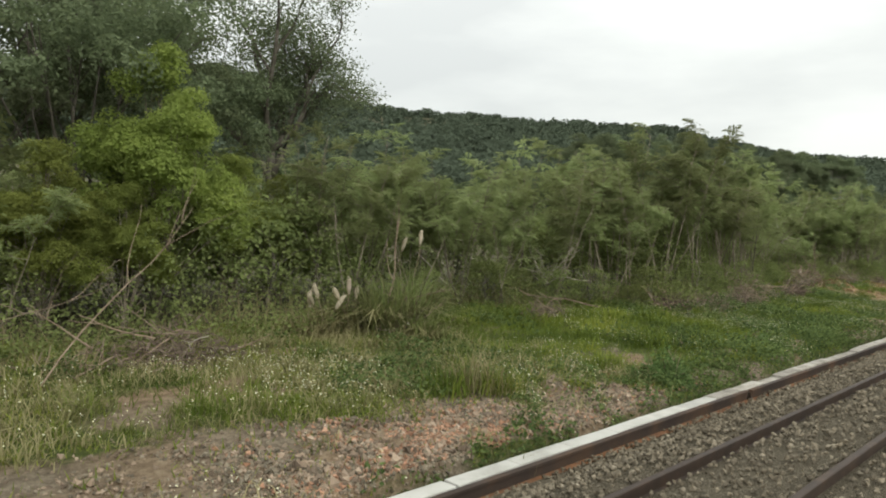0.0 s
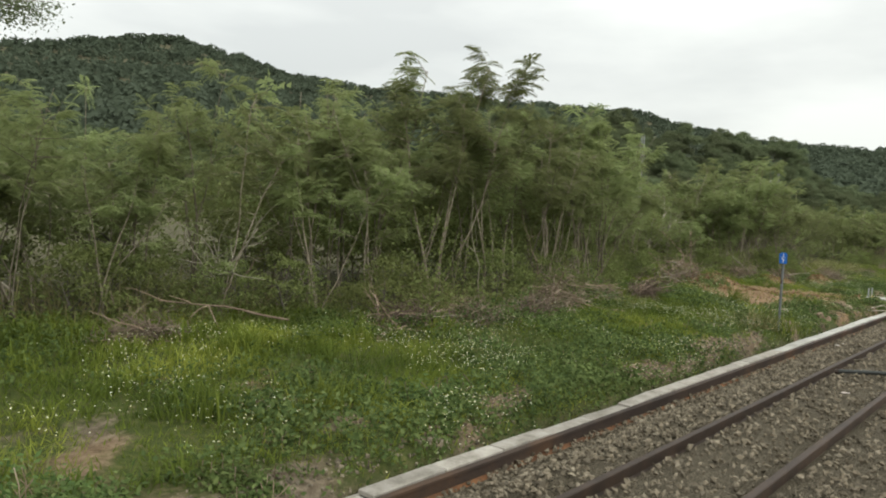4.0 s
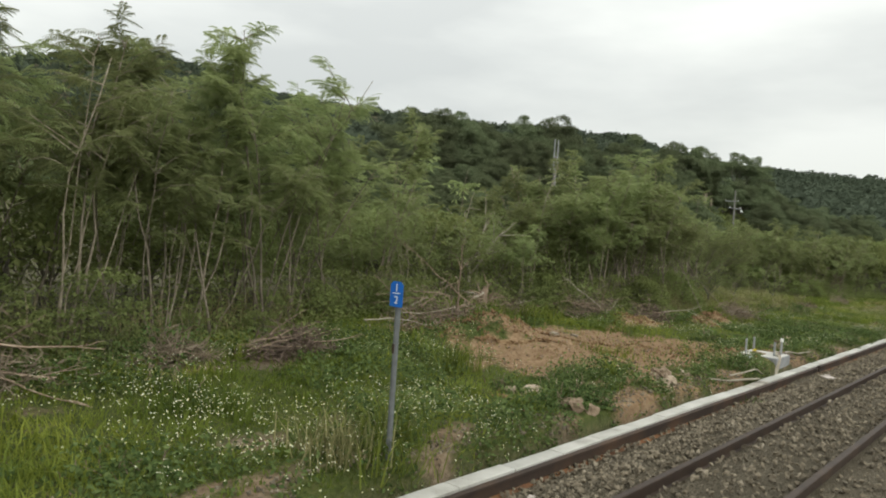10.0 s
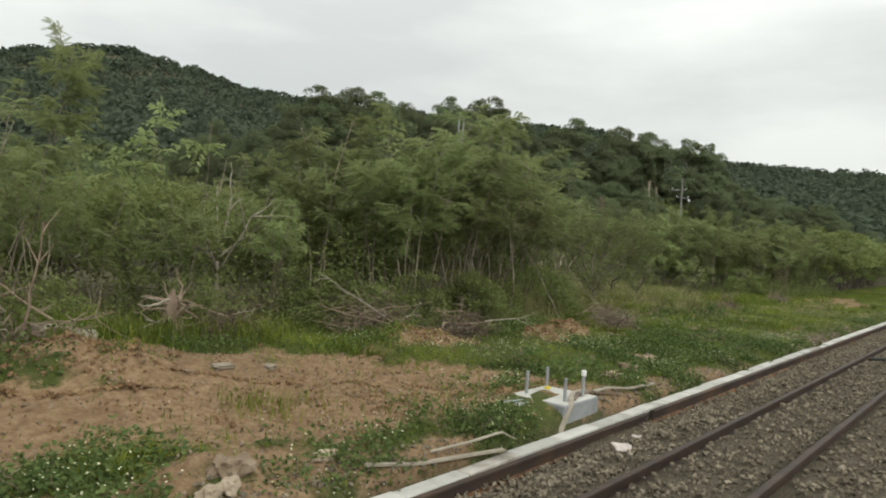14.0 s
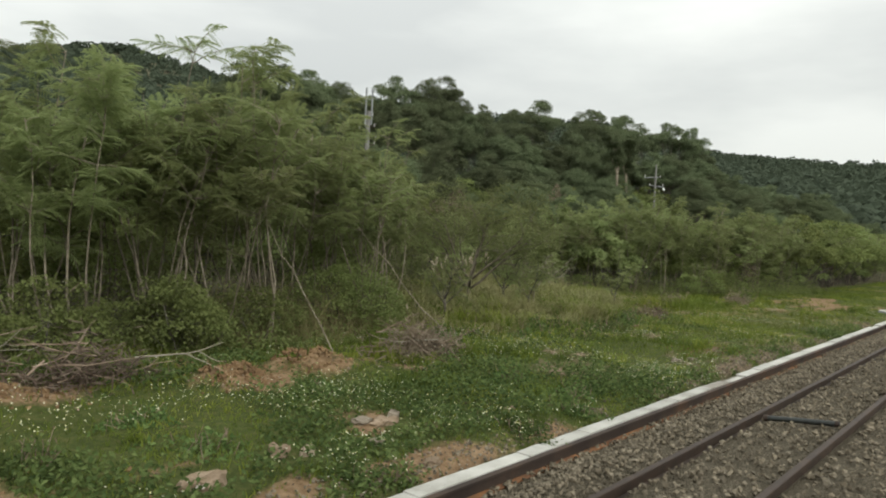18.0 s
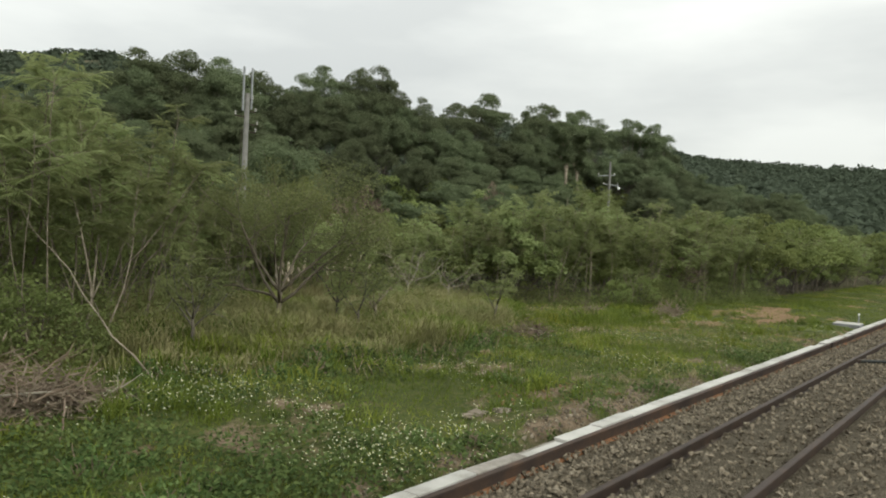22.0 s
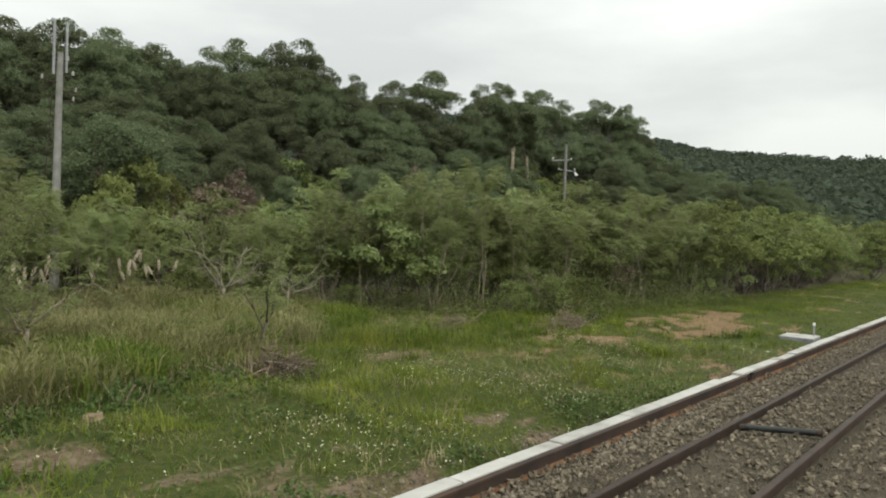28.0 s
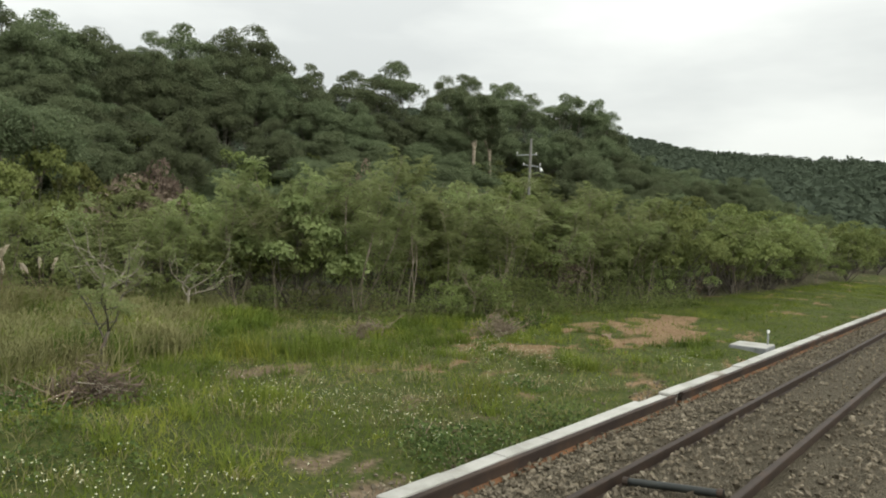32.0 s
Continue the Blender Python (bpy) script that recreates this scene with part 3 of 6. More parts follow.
def bare(x, y):
    """0 to 1: how bare the earth is (clearing, scraped patches, gravel by the trough)."""
    x, y = np.broadcast_arrays(np.asarray(x, float), np.asarray(y, float))
    n = 0.5 * value_noise(x * 0.8, y * 0.8, 11) + 0.45 * value_noise(x * 2.3, y * 2.3, 12) + 0.4 * value_noise(x * 5, y * 5, 13)
    b = np.zeros(x.shape)
    clearing = ((32.2, 3.9, 2.9, 1.5, 1.4), (33.6, 2.4, 1.5, 0.6, 0.85), (35.5, 1.8, 1.5, 0.7, 0.95), (30.7, 5.5, 1.4, 0.9, 1.1), (36.5, 5.1, 1.0, 0.6, 1.0), (34.8, 3.4, 1.6, 1.1, 1.25), (35.9, 2.6, 0.9, 0.5, 0.9), (41.2, 4.9, 0.7, 0.42, 1.0), (39.8, 4.62, 0.62, 0.4, 1.0), (37.5, 5.3, 0.9, 0.5, 0.9), (38.5, 3.4, 1.4, 0.5, 0.45))
    verge = ((7.2, 1.55, 1.3, 0.4, 1.15), (5.7, 1.9, 2.3, 0.62, 1.35), (4.4, 2.4, 1.5, 0.55, 1.2), (2.0, 4.4, 3.5, 1.0, 0.75), (1.5, 2.5, 3.2, 1.1, 1.1), (5.2, 2.3, 2.8, 0.85, 1.0), (7.2, 2.3, 2.2, 0.9, 0.85), (8.6, 1.7, 1.3, 0.4, 0.8), (15.6, 1.85, 1.3, 0.42, 0.72), (18.3, 1.6, 1.0, 0.36, 0.95), (21.4, 1.55, 1.2, 0.36, 0.85), (50.5, 3.9, 0.6, 0.35, 0.75), (26.0, 5.0, 1.2, 0.5, 0.6), (30.4, 1.9, 1.1, 0.4, 0.8))
    beyond = ((49.5, 2.35, 1.1, 0.25, 0.75), (47.6, 1.9, 0.5, 0.25, 0.7), (64.8, 4.6, 3.4, 1.1, 0.92), (69, 5.2, 4.5, 1.3, 0.85), (66.8, 3.7, 3.0, 0.6, 0.8))
    for cx, cy, rx, ry, k in clearing + verge + beyond:
        b = np.maximum(b, k - ((x - cx) / rx) ** 2 * 0.7 - ((y - cy) / ry) ** 2 * 0.7)
    b = np.maximum(b, (0.42 - 0.25 * smooth(50, 54, x)) * smooth(8, 12, x) - ((y - 1.45) / 0.42) ** 2)
    b = b + n * 0.95 - 0.2
    return np.clip(b * 2.0, 0, 1) * smooth(1.15, 1.28, y) * smooth(9.0, 7.5, y)


EDGE_X = [-10, 3, 8, 12, 16, 18, 22, 26, 29, 36, 39, 45, 47, 50, 57, 59.5, 61.5, 63, 64.5, 67, 71, 80, 100, 140]
EDGE_Y = [7.2, 7.2, 7.0, 7.6, 6.7, 5.8, 5.9, 6.2, 7.6, 7.6, 6.4, 6.9, 9.5, 12.5, 14.2, 13.9, 12.6, 11.0, 9.3, 8.6, 7.6, 6.6, 6.2, 6.0]


def edge(x):
    """Where the thicket begins."""
    return np.interp(x, EDGE_X, EDGE_Y)


# ---- ground ----
def ground_material():
    m, ns, ls, bs = nodes_of("verge_ground")
    geo = ns.new("ShaderNodeNewGeometry")
    att = ns.new("ShaderNodeAttribute")
    att.attribute_name = "bare"
    bed = ns.new("ShaderNodeAttribute")
    bed.attribute_name = "bed"
    pos = geo.outputs["Position"]
    n1, n2, n3 = noise_node(ns, ls, pos, 0.9), noise_node(ns, ls, pos, 9, 6, 0.7), noise_node(ns, ls, pos, 60, 3, 0.7)
    turf = ramp_node(ns, [(0.3, (0.04, 0.052, 0.016)), (0.5, (0.07, 0.088, 0.025)), (0.7, (0.12, 0.115, 0.045))])
    soil = ramp_node(ns, [(0.25, (0.12, 0.075, 0.042)), (0.5, (0.24, 0.158, 0.092)), (0.75, (0.36, 0.26, 0.165))])
    grit = ramp_node(ns, [(0.38, (0.03, 0.025, 0.018)), (0.5, (0.095, 0.08, 0.056)), (0.62, (0.2, 0.175, 0.13))])
    ls.new(n2.outputs["Fac"], turf.inputs[0])
    ls.new(n2.outputs["Fac"], soil.inputs[0])
    ls.new(n3.outputs["Fac"], grit.inputs[0])
    stony = ns.new("ShaderNodeAttribute")
    stony.attribute_name = "stony"
    rubble = ramp_node(ns, [(0.3, (0.075, 0.058, 0.04)), (0.5, (0.15, 0.122, 0.088)), (0.72, (0.25, 0.21, 0.155))])
    ls.new(n2.outputs["Fac"], rubble.inputs[0])
    earth = ns.new("ShaderNodeMixRGB")
    ls.new(stony.outputs["Fac"], earth.inputs[0])
    ls.new(soil.outputs[0], earth.inputs[1])
    ls.new(rubble.outputs[0], earth.inputs[2])
    a = ns.new("ShaderNodeMixRGB")
    fray = ns.new("ShaderNodeMath")
    fray.operation = "MULTIPLY_ADD"
    fray.inputs[1].default_value = 0.9
    ls.new(n2.outputs["Fac"], fray.inputs[0])
    less = ns.new("ShaderNodeMath")
    less.operation = "SUBTRACT"
    less.inputs[1].default_value = 0.45
    ls.new(att.outputs["Fac"], less.inputs[0])
    ls.new(less.outputs[0], fray.inputs[2])
    tight = ns.new("ShaderNodeMapRange")
    tight.inputs["From Min"].default_value, tight.inputs["From Max"].default_value = 0.32, 0.8
    ls.new(fray.outputs[0], tight.inputs["Value"])
    ls.new(tight.outputs[0], a.inputs[0])
    ls.new(turf.outputs[0], a.inputs[1])
    ls.new(earth.outputs[0], a.inputs[2])
    wood = ns.new("ShaderNodeAttribute")
    wood.attribute_name = "wooded"
    litter = ramp_node(ns, [(0.3, (0.06, 0.058, 0.034)), (0.5, (0.1, 0.094, 0.056)), (0.7, (0.15, 0.135, 0.085))])
    ls.new(n2.outputs["Fac"], litter.inputs[0])
    f = ns.new("ShaderNodeMixRGB")
    ls.new(wood.outputs["Fac"], f.inputs[0])
    ls.new(a.outputs[0], f.inputs[1])
    ls.new(litter.outputs[0], f.inputs[2])
    b = ns.new("ShaderNodeMixRGB")
    ls.new(bed.outputs["Fac"], b.inputs[0])
    ls.new(f.outputs[0], b.inputs[1])
    ls.new(grit.outputs[0], b.inputs[2])
    c = ns.new("ShaderNodeMixRGB")
    c.blend_type = "MULTIPLY"
    c.inputs[0].default_value = 0.5
    r = ramp_node(ns, [(0.3, (0.6, 0.58, 0.55)), (0.7, (1, 1, 1))])
    ls.new(n1.outputs["Fac"], r.inputs[0])
    ls.new(b.outputs[0], c.inputs[1])
    ls.new(r.outputs[0], c.inputs[2])
    ls.new(c.outputs[0], bs.inputs["Base Color"])
    bp = ns.new("ShaderNodeBump")
    bp.inputs["Strength"].default_value, bp.inputs["Distance"].default_value = 0.7, 0.05
    ls.new(n2.outputs["Fac"], bp.inputs["Height"])
    bp2 = ns.new("ShaderNodeBump")
    bp2.inputs["Strength"].default_value, bp2.inputs["Distance"].default_value = 0.6, 0.02
    ls.new(n3.outputs["Fac"], bp2.inputs["Height"])
    ls.new(bp.outputs[0], bp2.inputs["Normal"])
    ls.new(bp2.outputs[0], bs.inputs["Normal"])
    bs.inputs["Roughness"].default_value = 0.95
    bs.inputs["Specular IOR Level"].default_value = 0.1
    return m


gx = np.concatenate([np.linspace(-900, -60, 15), np.linspace(-50, -8, 22), np.arange(-6, 76, 0.4), np.linspace(76.6, 130, 70), np.linspace(135, 260, 22), np.linspace(275, 760, 30), np.linspace(820, 1500, 6)])
gy = np.concatenate([np.linspace(-900, -40, 12), np.linspace(-30, -3, 14), np.linspace(-2.6, 1.14, 18), [1.19, 1.21, 1.26, 1.32, 1.38], np.arange(1.45, 9, 0.2), np.linspace(9.4, 26, 42), np.linspace(27, 60, 34), np.linspace(64, 230, 34), np.linspace(245, 760, 32), np.linspace(820, 1500, 6)])
GX, GY = np.meshgrid(gx, gy, indexing="ij")
GZ = ground(GX, GY)
s = Soup()
nx, ny = GX.shape
ii, jj = np.meshgrid(np.arange(nx - 1), np.arange(ny - 1), indexing="ij")
s.add(np.stack([GX, GY, GZ], -1).reshape(-1, 3), np.stack([ii * ny + jj, (ii + 1) * ny + jj, (ii + 1) * ny + jj + 1, ii * ny + jj + 1], -1).reshape(-1, 4))
me = s.mesh("ground", ground_material(), True)
at = me.attributes.new("bare", "FLOAT", "POINT")
at.data.foreach_set("value", bare(GX, GY).ravel().astype(np.float32))
at = me.attributes.new("bed", "FLOAT", "POINT")
at.data.foreach_set("value", (smooth(1.3, 1.22, GY) * smooth(-8.0, -6.0, GY)).ravel().astype(np.float32))
at = me.attributes.new("wooded", "FLOAT", "POINT")
at.data.foreach_set("value", smooth(0.3, 2.2, GY - np.interp(GX, EDGE_X, EDGE_Y)).ravel().astype(np.float32))
at = me.attributes.new("stony", "FLOAT", "POINT")
at.data.foreach_set("value", np.clip(smooth(28.5, 26, GX) * (0.75 + 0.4 * value_noise(GX * 1.3, GY * 1.7, 17)) + 0.7 * smooth(42, 45, GX) * smooth(60, 57, GX), 0, 1).ravel().astype(np.float32))
terrain = thing("ground", "uneven green verge with bare reddish earth, rising to wooded hills", "ground", kind="structure", data=me)



def gz(x, y, up=0.0):
    return (x, y, float(ground(x, y)) + up)

# ---- stones ----
OCT_V = np.array([(1, 0, 0), (-1, 0, 0), (0, 1, 0), (0, -1, 0), (0, 0, 1), (0, 0, -1)], float)
OCT_F = np.array([(0, 2, 4), (2, 1, 4), (1, 3, 4), (3, 0, 4), (2, 0, 5), (1, 2, 5), (3, 1, 5), (0, 3, 5)])


def spin(n, r):
    q = unit(r.normal(size=(n, 4)))
    w, a, b, c = q.T
    return np.stack([1 - 2 * (b * b + c * c), 2 * (a * b - c * w), 2 * (a * c + b * w), 2 * (a * b + c * w), 1 - 2 * (a * a + c * c), 2 * (b * c - a * w), 2 * (a * c - b * w), 2 * (b * c + a * w), 1 - 2 * (a * a + b * b)], -1).reshape(n, 3, 3)


def stones(s, at, size, r):
    n = len(at)
    v = OCT_V[None] * r.uniform(0.55, 1.15, (n, 6, 1)) * (size * r.uniform(0.6, 1.4, n))[:, None, None] * np.array([1.15, 1.0, 0.75])
    v = np.einsum("nij,nkj->nki", spin(n, r), v) + np.asarray(at)[:, None]
    s.add(v.reshape(-1, 3), None, (OCT_F[None] + 6 * np.arange(n)[:, None, None]).reshape(-1, 3))


r = np.random.default_rng(6)
s = Soup()
n = 19000
px = np.concatenate([r.uniform(-1, 9, n // 2), r.uniform(13.5, 22, n // 4), r.uniform(28, 43, n - n // 2 - n // 4)])
py = np.where(px < 24, 1.3 + np.abs(r.normal(size=n)) * 0.9, r.uniform(1.35, 6.6, n))
keep = (bare(px, py) > r.uniform(0.05, 0.7, n)) & ~((px > 34.78) & (px < 35.72) & (py < 2.1))
px, py = px[keep], py[keep]
stones(s, np.column_stack([px, py, ground(px, py) + 0.004]), r.uniform(0.010, 0.026, len(px)) * np.where((px < 9) & (r.random(len(px)) < 0.12), 1.7, 1.0), r)
s2 = Soup()
n = 16000
px = np.where(r.random(n) < 0.55, r.uniform(0, 9, n), r.uniform(9, 62, n))
py = 1.27 + np.abs(r.normal(size=n)) * np.where(px < 9, 0.75, 0.25)
keep = (bare(px, py) > r.uniform(0.0, 0.6, n)) & ~((px > 34.78) & (px < 35.72) & (py < 2.1))
px, py = px[keep], py[keep]
stones(s2, np.column_stack([px, py, ground(px, py) + 0.006]), r.uniform(0.011, 0.028, len(px)), r)
s3 = Soup()
n = 5200
px = np.concatenate([r.normal(5.0, 0.6, n // 3), r.normal(6.1, 0.45, n // 3), r.uniform(3.5, 10.5, n - 2 * (n // 3))])
py = 1.35 + np.abs(r.normal(size=n)) * 0.6
keep = (bare(px, py) > r.uniform(0.1, 0.8, n)) & (value_noise(px * 1.3, py * 1.6, 77) > r.uniform(-0.4, 0.3, n))
px, py = px[keep], py[keep]
stones(s3, np.column_stack([px, py, ground(px, py) + 0.005]), r.uniform(0.012, 0.034, len(px)), r)
thing("rubble", "loose brick-red rubble on bare stony earth", "gravel", kind="stuff", data=s3.mesh("rubble", M_REDSTONE))
s4 = Soup()
n = 900
px, py = r.uniform(3.8, 9.4, n), 1.4 + np.abs(r.normal(size=n)) * 0.55
keep = bare(px, py) > 0.5
stones(s4, np.column_stack([px, py, ground(px, py) + 0.01])[keep], r.uniform(0.028, 0.05, int(keep.sum())), r)
thing("coarse_stone", "coarse grey broken stone on bare earth", "gravel", kind="stuff", data=s4.mesh("coarse_stone", M_PINKSTONE))
thing("crushed_stone", "spilled grey crushed stone on the verge", "gravel", kind="stuff", data=s2.mesh("crushed_stone", M_STONE))
thing("gravel", "scattered reddish-grey gravel on bare earth beside the trough", "gravel", kind="stuff", data=s.mesh("gravel", M_PINKSTONE))

# ---- clods of dug earth ----
M_CLOD = surface("dug_earth", [(0.25, (0.085, 0.05, 0.026)), (0.5, (0.185, 0.115, 0.06)), (0.8, (0.32, 0.225, 0.13))], 5, 40, 0.95, 0, 0.6, 0.01, 0.1)
s = Soup()
heaps = ((30.7, 5.45, 0.85, 700), (36.9, 5.2, 0.7, 420), (41.2, 4.95, 0.36, 300), (39.8, 4.7, 0.34, 260), (32.4, 3.9, 2.2, 900), (35.4, 2.3, 0.7, 350), (33.8, 2.9, 1.2, 400), (49.5, 2.35, 0.9, 160), (64.5, 4.6, 2.8, 260), (27.6, 2.2, 0.5, 120))
for cx, cy, w, n in heaps:
    px, py = cx + r.normal(size=n) * w * 0.8, np.maximum(cy + r.normal(size=n) * w * 0.42, 2.15 if 35 < cx < 36 else 1.42)
    stones(s, np.column_stack([px, py, ground(px, py) + 0.006]), r.uniform(0.016, 0.04, n) * np.where(r.random(n) < 0.08, 1.6, 1.0) * (0.7 if w > 0.85 else 1.0), r)
for rut in (((31.6, 4.85), (32.6, 4.3), (33.4, 3.85), (34.6, 3.1)), ((29.6, 4.6), (30.3, 4.35), (30.9, 4.2), (31.6, 4.1))):
    k = np.array(rut)
    t = r.uniform(0, 3, 150)
    px, py = np.interp(t, range(4), k[:, 0]) + r.normal(size=150) * 0.03, np.interp(t, range(4), k[:, 1]) + r.normal(size=150) * 0.025
    stones(s, np.column_stack([px, py, ground(px, py) + 0.012]), r.uniform(0.018, 0.045, 150), r)
thing("earth_clods", "loose reddish clods of freshly dug earth", "earth", kind="stuff", data=s.mesh("earth_clods", M_CLOD))

# ---- big loose rocks ----
M_ROCK_BROWN = surface("earthy_rock", [(0.25, (0.13, 0.092, 0.06)), (0.55, (0.235, 0.175, 0.122)), (0.85, (0.36, 0.295, 0.22))], 6, 35, 0.95, 0, 0.6, 0.012, 0.2)


def rock(sx, sy, sz, mat):
    bm = bmesh.new()
    bmesh.ops.create_icosphere(bm, subdivisions=3, radius=1)
    off = Vector((sx * 70, sy * 50, sz * 90))
    for v in bm.verts:
        k = 1 + 0.45 * noise.noise(v.co * 1.3 + off) + 0.22 * noise.noise(v.co * 3.1 + off) + 0.1 * noise.noise(v.co * 7.0 + off)
        k += 0.16 * noise.cell(v.co * 1.9 + off)
        v.co = Vector((v.co.x * sx * k, v.co.y * sy * k, min(max(v.co.z, -0.55), 0.62) * sz * k))
    me = bpy.data.meshes.new("rock")
    bm.to_mesh(me)
    bm.free()
    me.materials.append(mat)
    return me


NEAR_ROCKS = ((27.95, 2.4, 0.3, 0.14, 0.13, 12), (27.72, 2.58, 0.15, 0.1, 0.1, 70), (28.2, 2.5, 0.12, 0.09, 0.08, 30), (27.55, 1.55, 0.2, 0.16, 0.15, 30), (27.75, 1.4, 0.16, 0.1, 0.12, 10), (30.15, 1.5, 0.16, 0.08, 0.11, 15), (30.45, 1.74, 0.24, 0.18, 0.17, 10), (30.3, 1.5, 0.13, 0.1, 0.1, 40), (31.4, 1.72, 0.18, 0.09, 0.08, 0), (38.66, 2.35, 0.16, 0.12, 0.15, 50), (38.93, 2.26, 0.11, 0.08, 0.15, 10), (37.75, 2.15, 0.28, 0.2, 0.16, 20), (40.34, 2.64, 0.28, 0.14, 0.1, 15))
FAR_ROCKS = ((31.0, 5.9, 0.2, 0.16, 0.2, 0), (39.75, 1.45, 0.17, 0.08, 0.07, 8), (42.04, 2.12, 0.18, 0.07, 0.07, 5), (66.0, 4.6, 0.2, 0.15, 0.15, 0), (24.1, 1.62, 0.12, 0.07, 0.07, 20), (51.3, 4.74, 0.12, 0.1, 0.1, 0))
for k, (rx, ry, sx, sy, sz, rot) in enumerate(NEAR_ROCKS + FAR_ROCKS):
    z = float(ground(rx, ry))
    pale = k in (0, 1, 5, 7, 8, 10)
    thing("rock", "pale sandy broken rock lying on the verge" if pale else "earthy brown rock half sunk in the verge", "rock", pose(rx, ry, z + sz * 0.12, 0, 0, rot), "loose rocks", data=rock(sx * 0.74, sy * 0.74, sz * 0.8, M_ROCK if pale else M_ROCK_BROWN))

# ---- broken slabs and an uprooted stump on the spoil heap ----
M_SLAB = surface("weathered_slab", [(0.25, (0.13, 0.105, 0.08)), (0.55, (0.23, 0.195, 0.15)), (0.85, (0.34, 0.30, 0.245))], 4, 40, 0.9, 0, 0.4, 0.006, 0.1)


def slab(x, y, w, d, th, tilt, turn):
    bm = bmesh.new()
    bmesh.ops.create_cube(bm, size=1)
    bmesh.ops.subdivide_edges(bm, edges=bm.edges[:], cuts=2, use_grid_fill=True)
    for v in bm.verts:
        k = noise.noise(v.co * 2.1 + Vector((x, y, 0)))
        v.co = Vector((v.co.x * w * (1 + 0.3 * k), v.co.y * d * (1 + 0.4 * noise.noise(v.co * 3 + Vector((y, 0, x)))), v.co.z * th * (1 + 0.2 * k)))
    me = bpy.data.meshes.new("broken_slab")
    bm.to_mesh(me)
    bm.free()
    me.materials.append(M_SLAB)
    thing("broken_slab", "flat broken pale slab lying on bare earth", "slab", pose(x, y, float(ground(x, y)) + (0.08 if tilt > 20 else 0.02), tilt, 4, turn), "broken slabs", data=me)


slab(31.1, 6.25, 0.42, 0.34, 0.07, 38, 30)
slab(31.5, 6.35, 0.3, 0.3, 0.06, 30, -20)
slab(32.6, 4.95, 0.34, 0.12, 0.05, 10, 15)
slab(33.3, 4.9, 0.22, 0.12, 0.05, 5, 40)
slab(40.1, 2.75, 0.26, 0.14, 0.06, 8, 20)
slab(40.6, 2.75, 0.24, 0.11, 0.07, 14, 35)
slab(39.8, 2.2, 0.2, 0.14, 0.05, 4, -10)
slab(47.7, 2.25, 0.26, 0.16, 0.05, 6, 12)
slab(48.0, 2.1, 0.22, 0.13, 0.05, -4, -8)
slab(47.4, 2.2, 0.12, 0.09, 0.04, 3, 50)
STX, STY = 33.3, 7.3
stump = thing("uprooted_stump", "uprooted brown stump with matted roots on the spoil heap", "stump", pose(STX, STY, float(ground(STX, STY))))
r = np.random.default_rng(61)
s = Soup()
tube(s, [(0, 0, -0.1), (0.02, 0, 0.15), (-0.03, 0.02, 0.45), (-0.02, 0, 0.72)], [0.2, 0.16, 0.12, 0.03], 9)
part("core", s.mesh("core", M_DEAD), stump, "earth-caked root ball")
for k in range(34):
    a = r.uniform(0, 6.28)
    s = Soup()
    q, d = wander((math.cos(a) * 0.1, math.sin(a) * 0.1, r.uniform(0.05, 0.6)), (math.cos(a), math.sin(a), r.uniform(-0.4, 1.5)), r.uniform(0.25, 0.6), r, 5, 0.25)
    tube(s, q, np.linspace(0.022, 0.005, len(q)), 5)
    part("root", s.mesh("root", M_DEAD if k % 4 else M_BLEACHED), stump)

# ---- concrete mast foundations with bolts and conduits ----
def foundation(x, y, z, turn, near=True):
    ob = thing("mast_foundation", "new grey concrete foundation block with upright anchor bolts and conduit ends" if near else "low white concrete foundation slab with one capped bolt", "foundation", pose(x, y, z, 0, 0, turn), "mast foundations")
    s = Soup()
    box(s, -0.43, -0.39, -0.25, 0.43, 0.39, 0.21, 0.012)
    part("block", s.mesh("block", M_CONC_GREY), ob)
    s = Soup()
    box(s, -0.415, -0.375, 0.2105, 0.415, 0.375, 0.222, 0.006)
    part("screed", s.mesh("screed", M_CONC), ob, "white smooth top screed")
    for k, (bx, by) in enumerate(((-0.23, 0.27), (0.25, 0.27), (-0.23, -0.27), (0.22, -0.27))):
        if not near and k != 3:
            continue
        s = Soup()
        tube(s, [(bx, by, 0.2), (bx + 0.004, by, 0.50)], 0.021, 8)
        b = part("anchor_bolt", s.mesh("anchor_bolt", M_STEEL), ob)
        if k == 3:
            s = Soup()
            tube(s, [(bx + 0.004, by, 0.48), (bx + 0.004, by, 0.545)], 0.031, 10)
            part("cap", s.mesh("cap", M_WHITE), b, "white plastic cap")
    if near:
        for dy in (0.12, -0.02):
            s = Soup()
            tube(s, [(-0.43, dy, 0.17), (-0.60, dy + 0.02, 0.18), (-0.80, dy + 0.05, 0.19)], 0.038, 10)
            c = part("conduit", s.mesh("conduit", M_PIPE), ob, "dark grey plastic conduit end")
            s = Soup()
            tube(s, [(-0.79, dy + 0.05, 0.19), (-0.83, dy + 0.055, 0.192)], 0.043, 10)
            part("collar", s.mesh("collar", M_STEEL), c)
    return ob


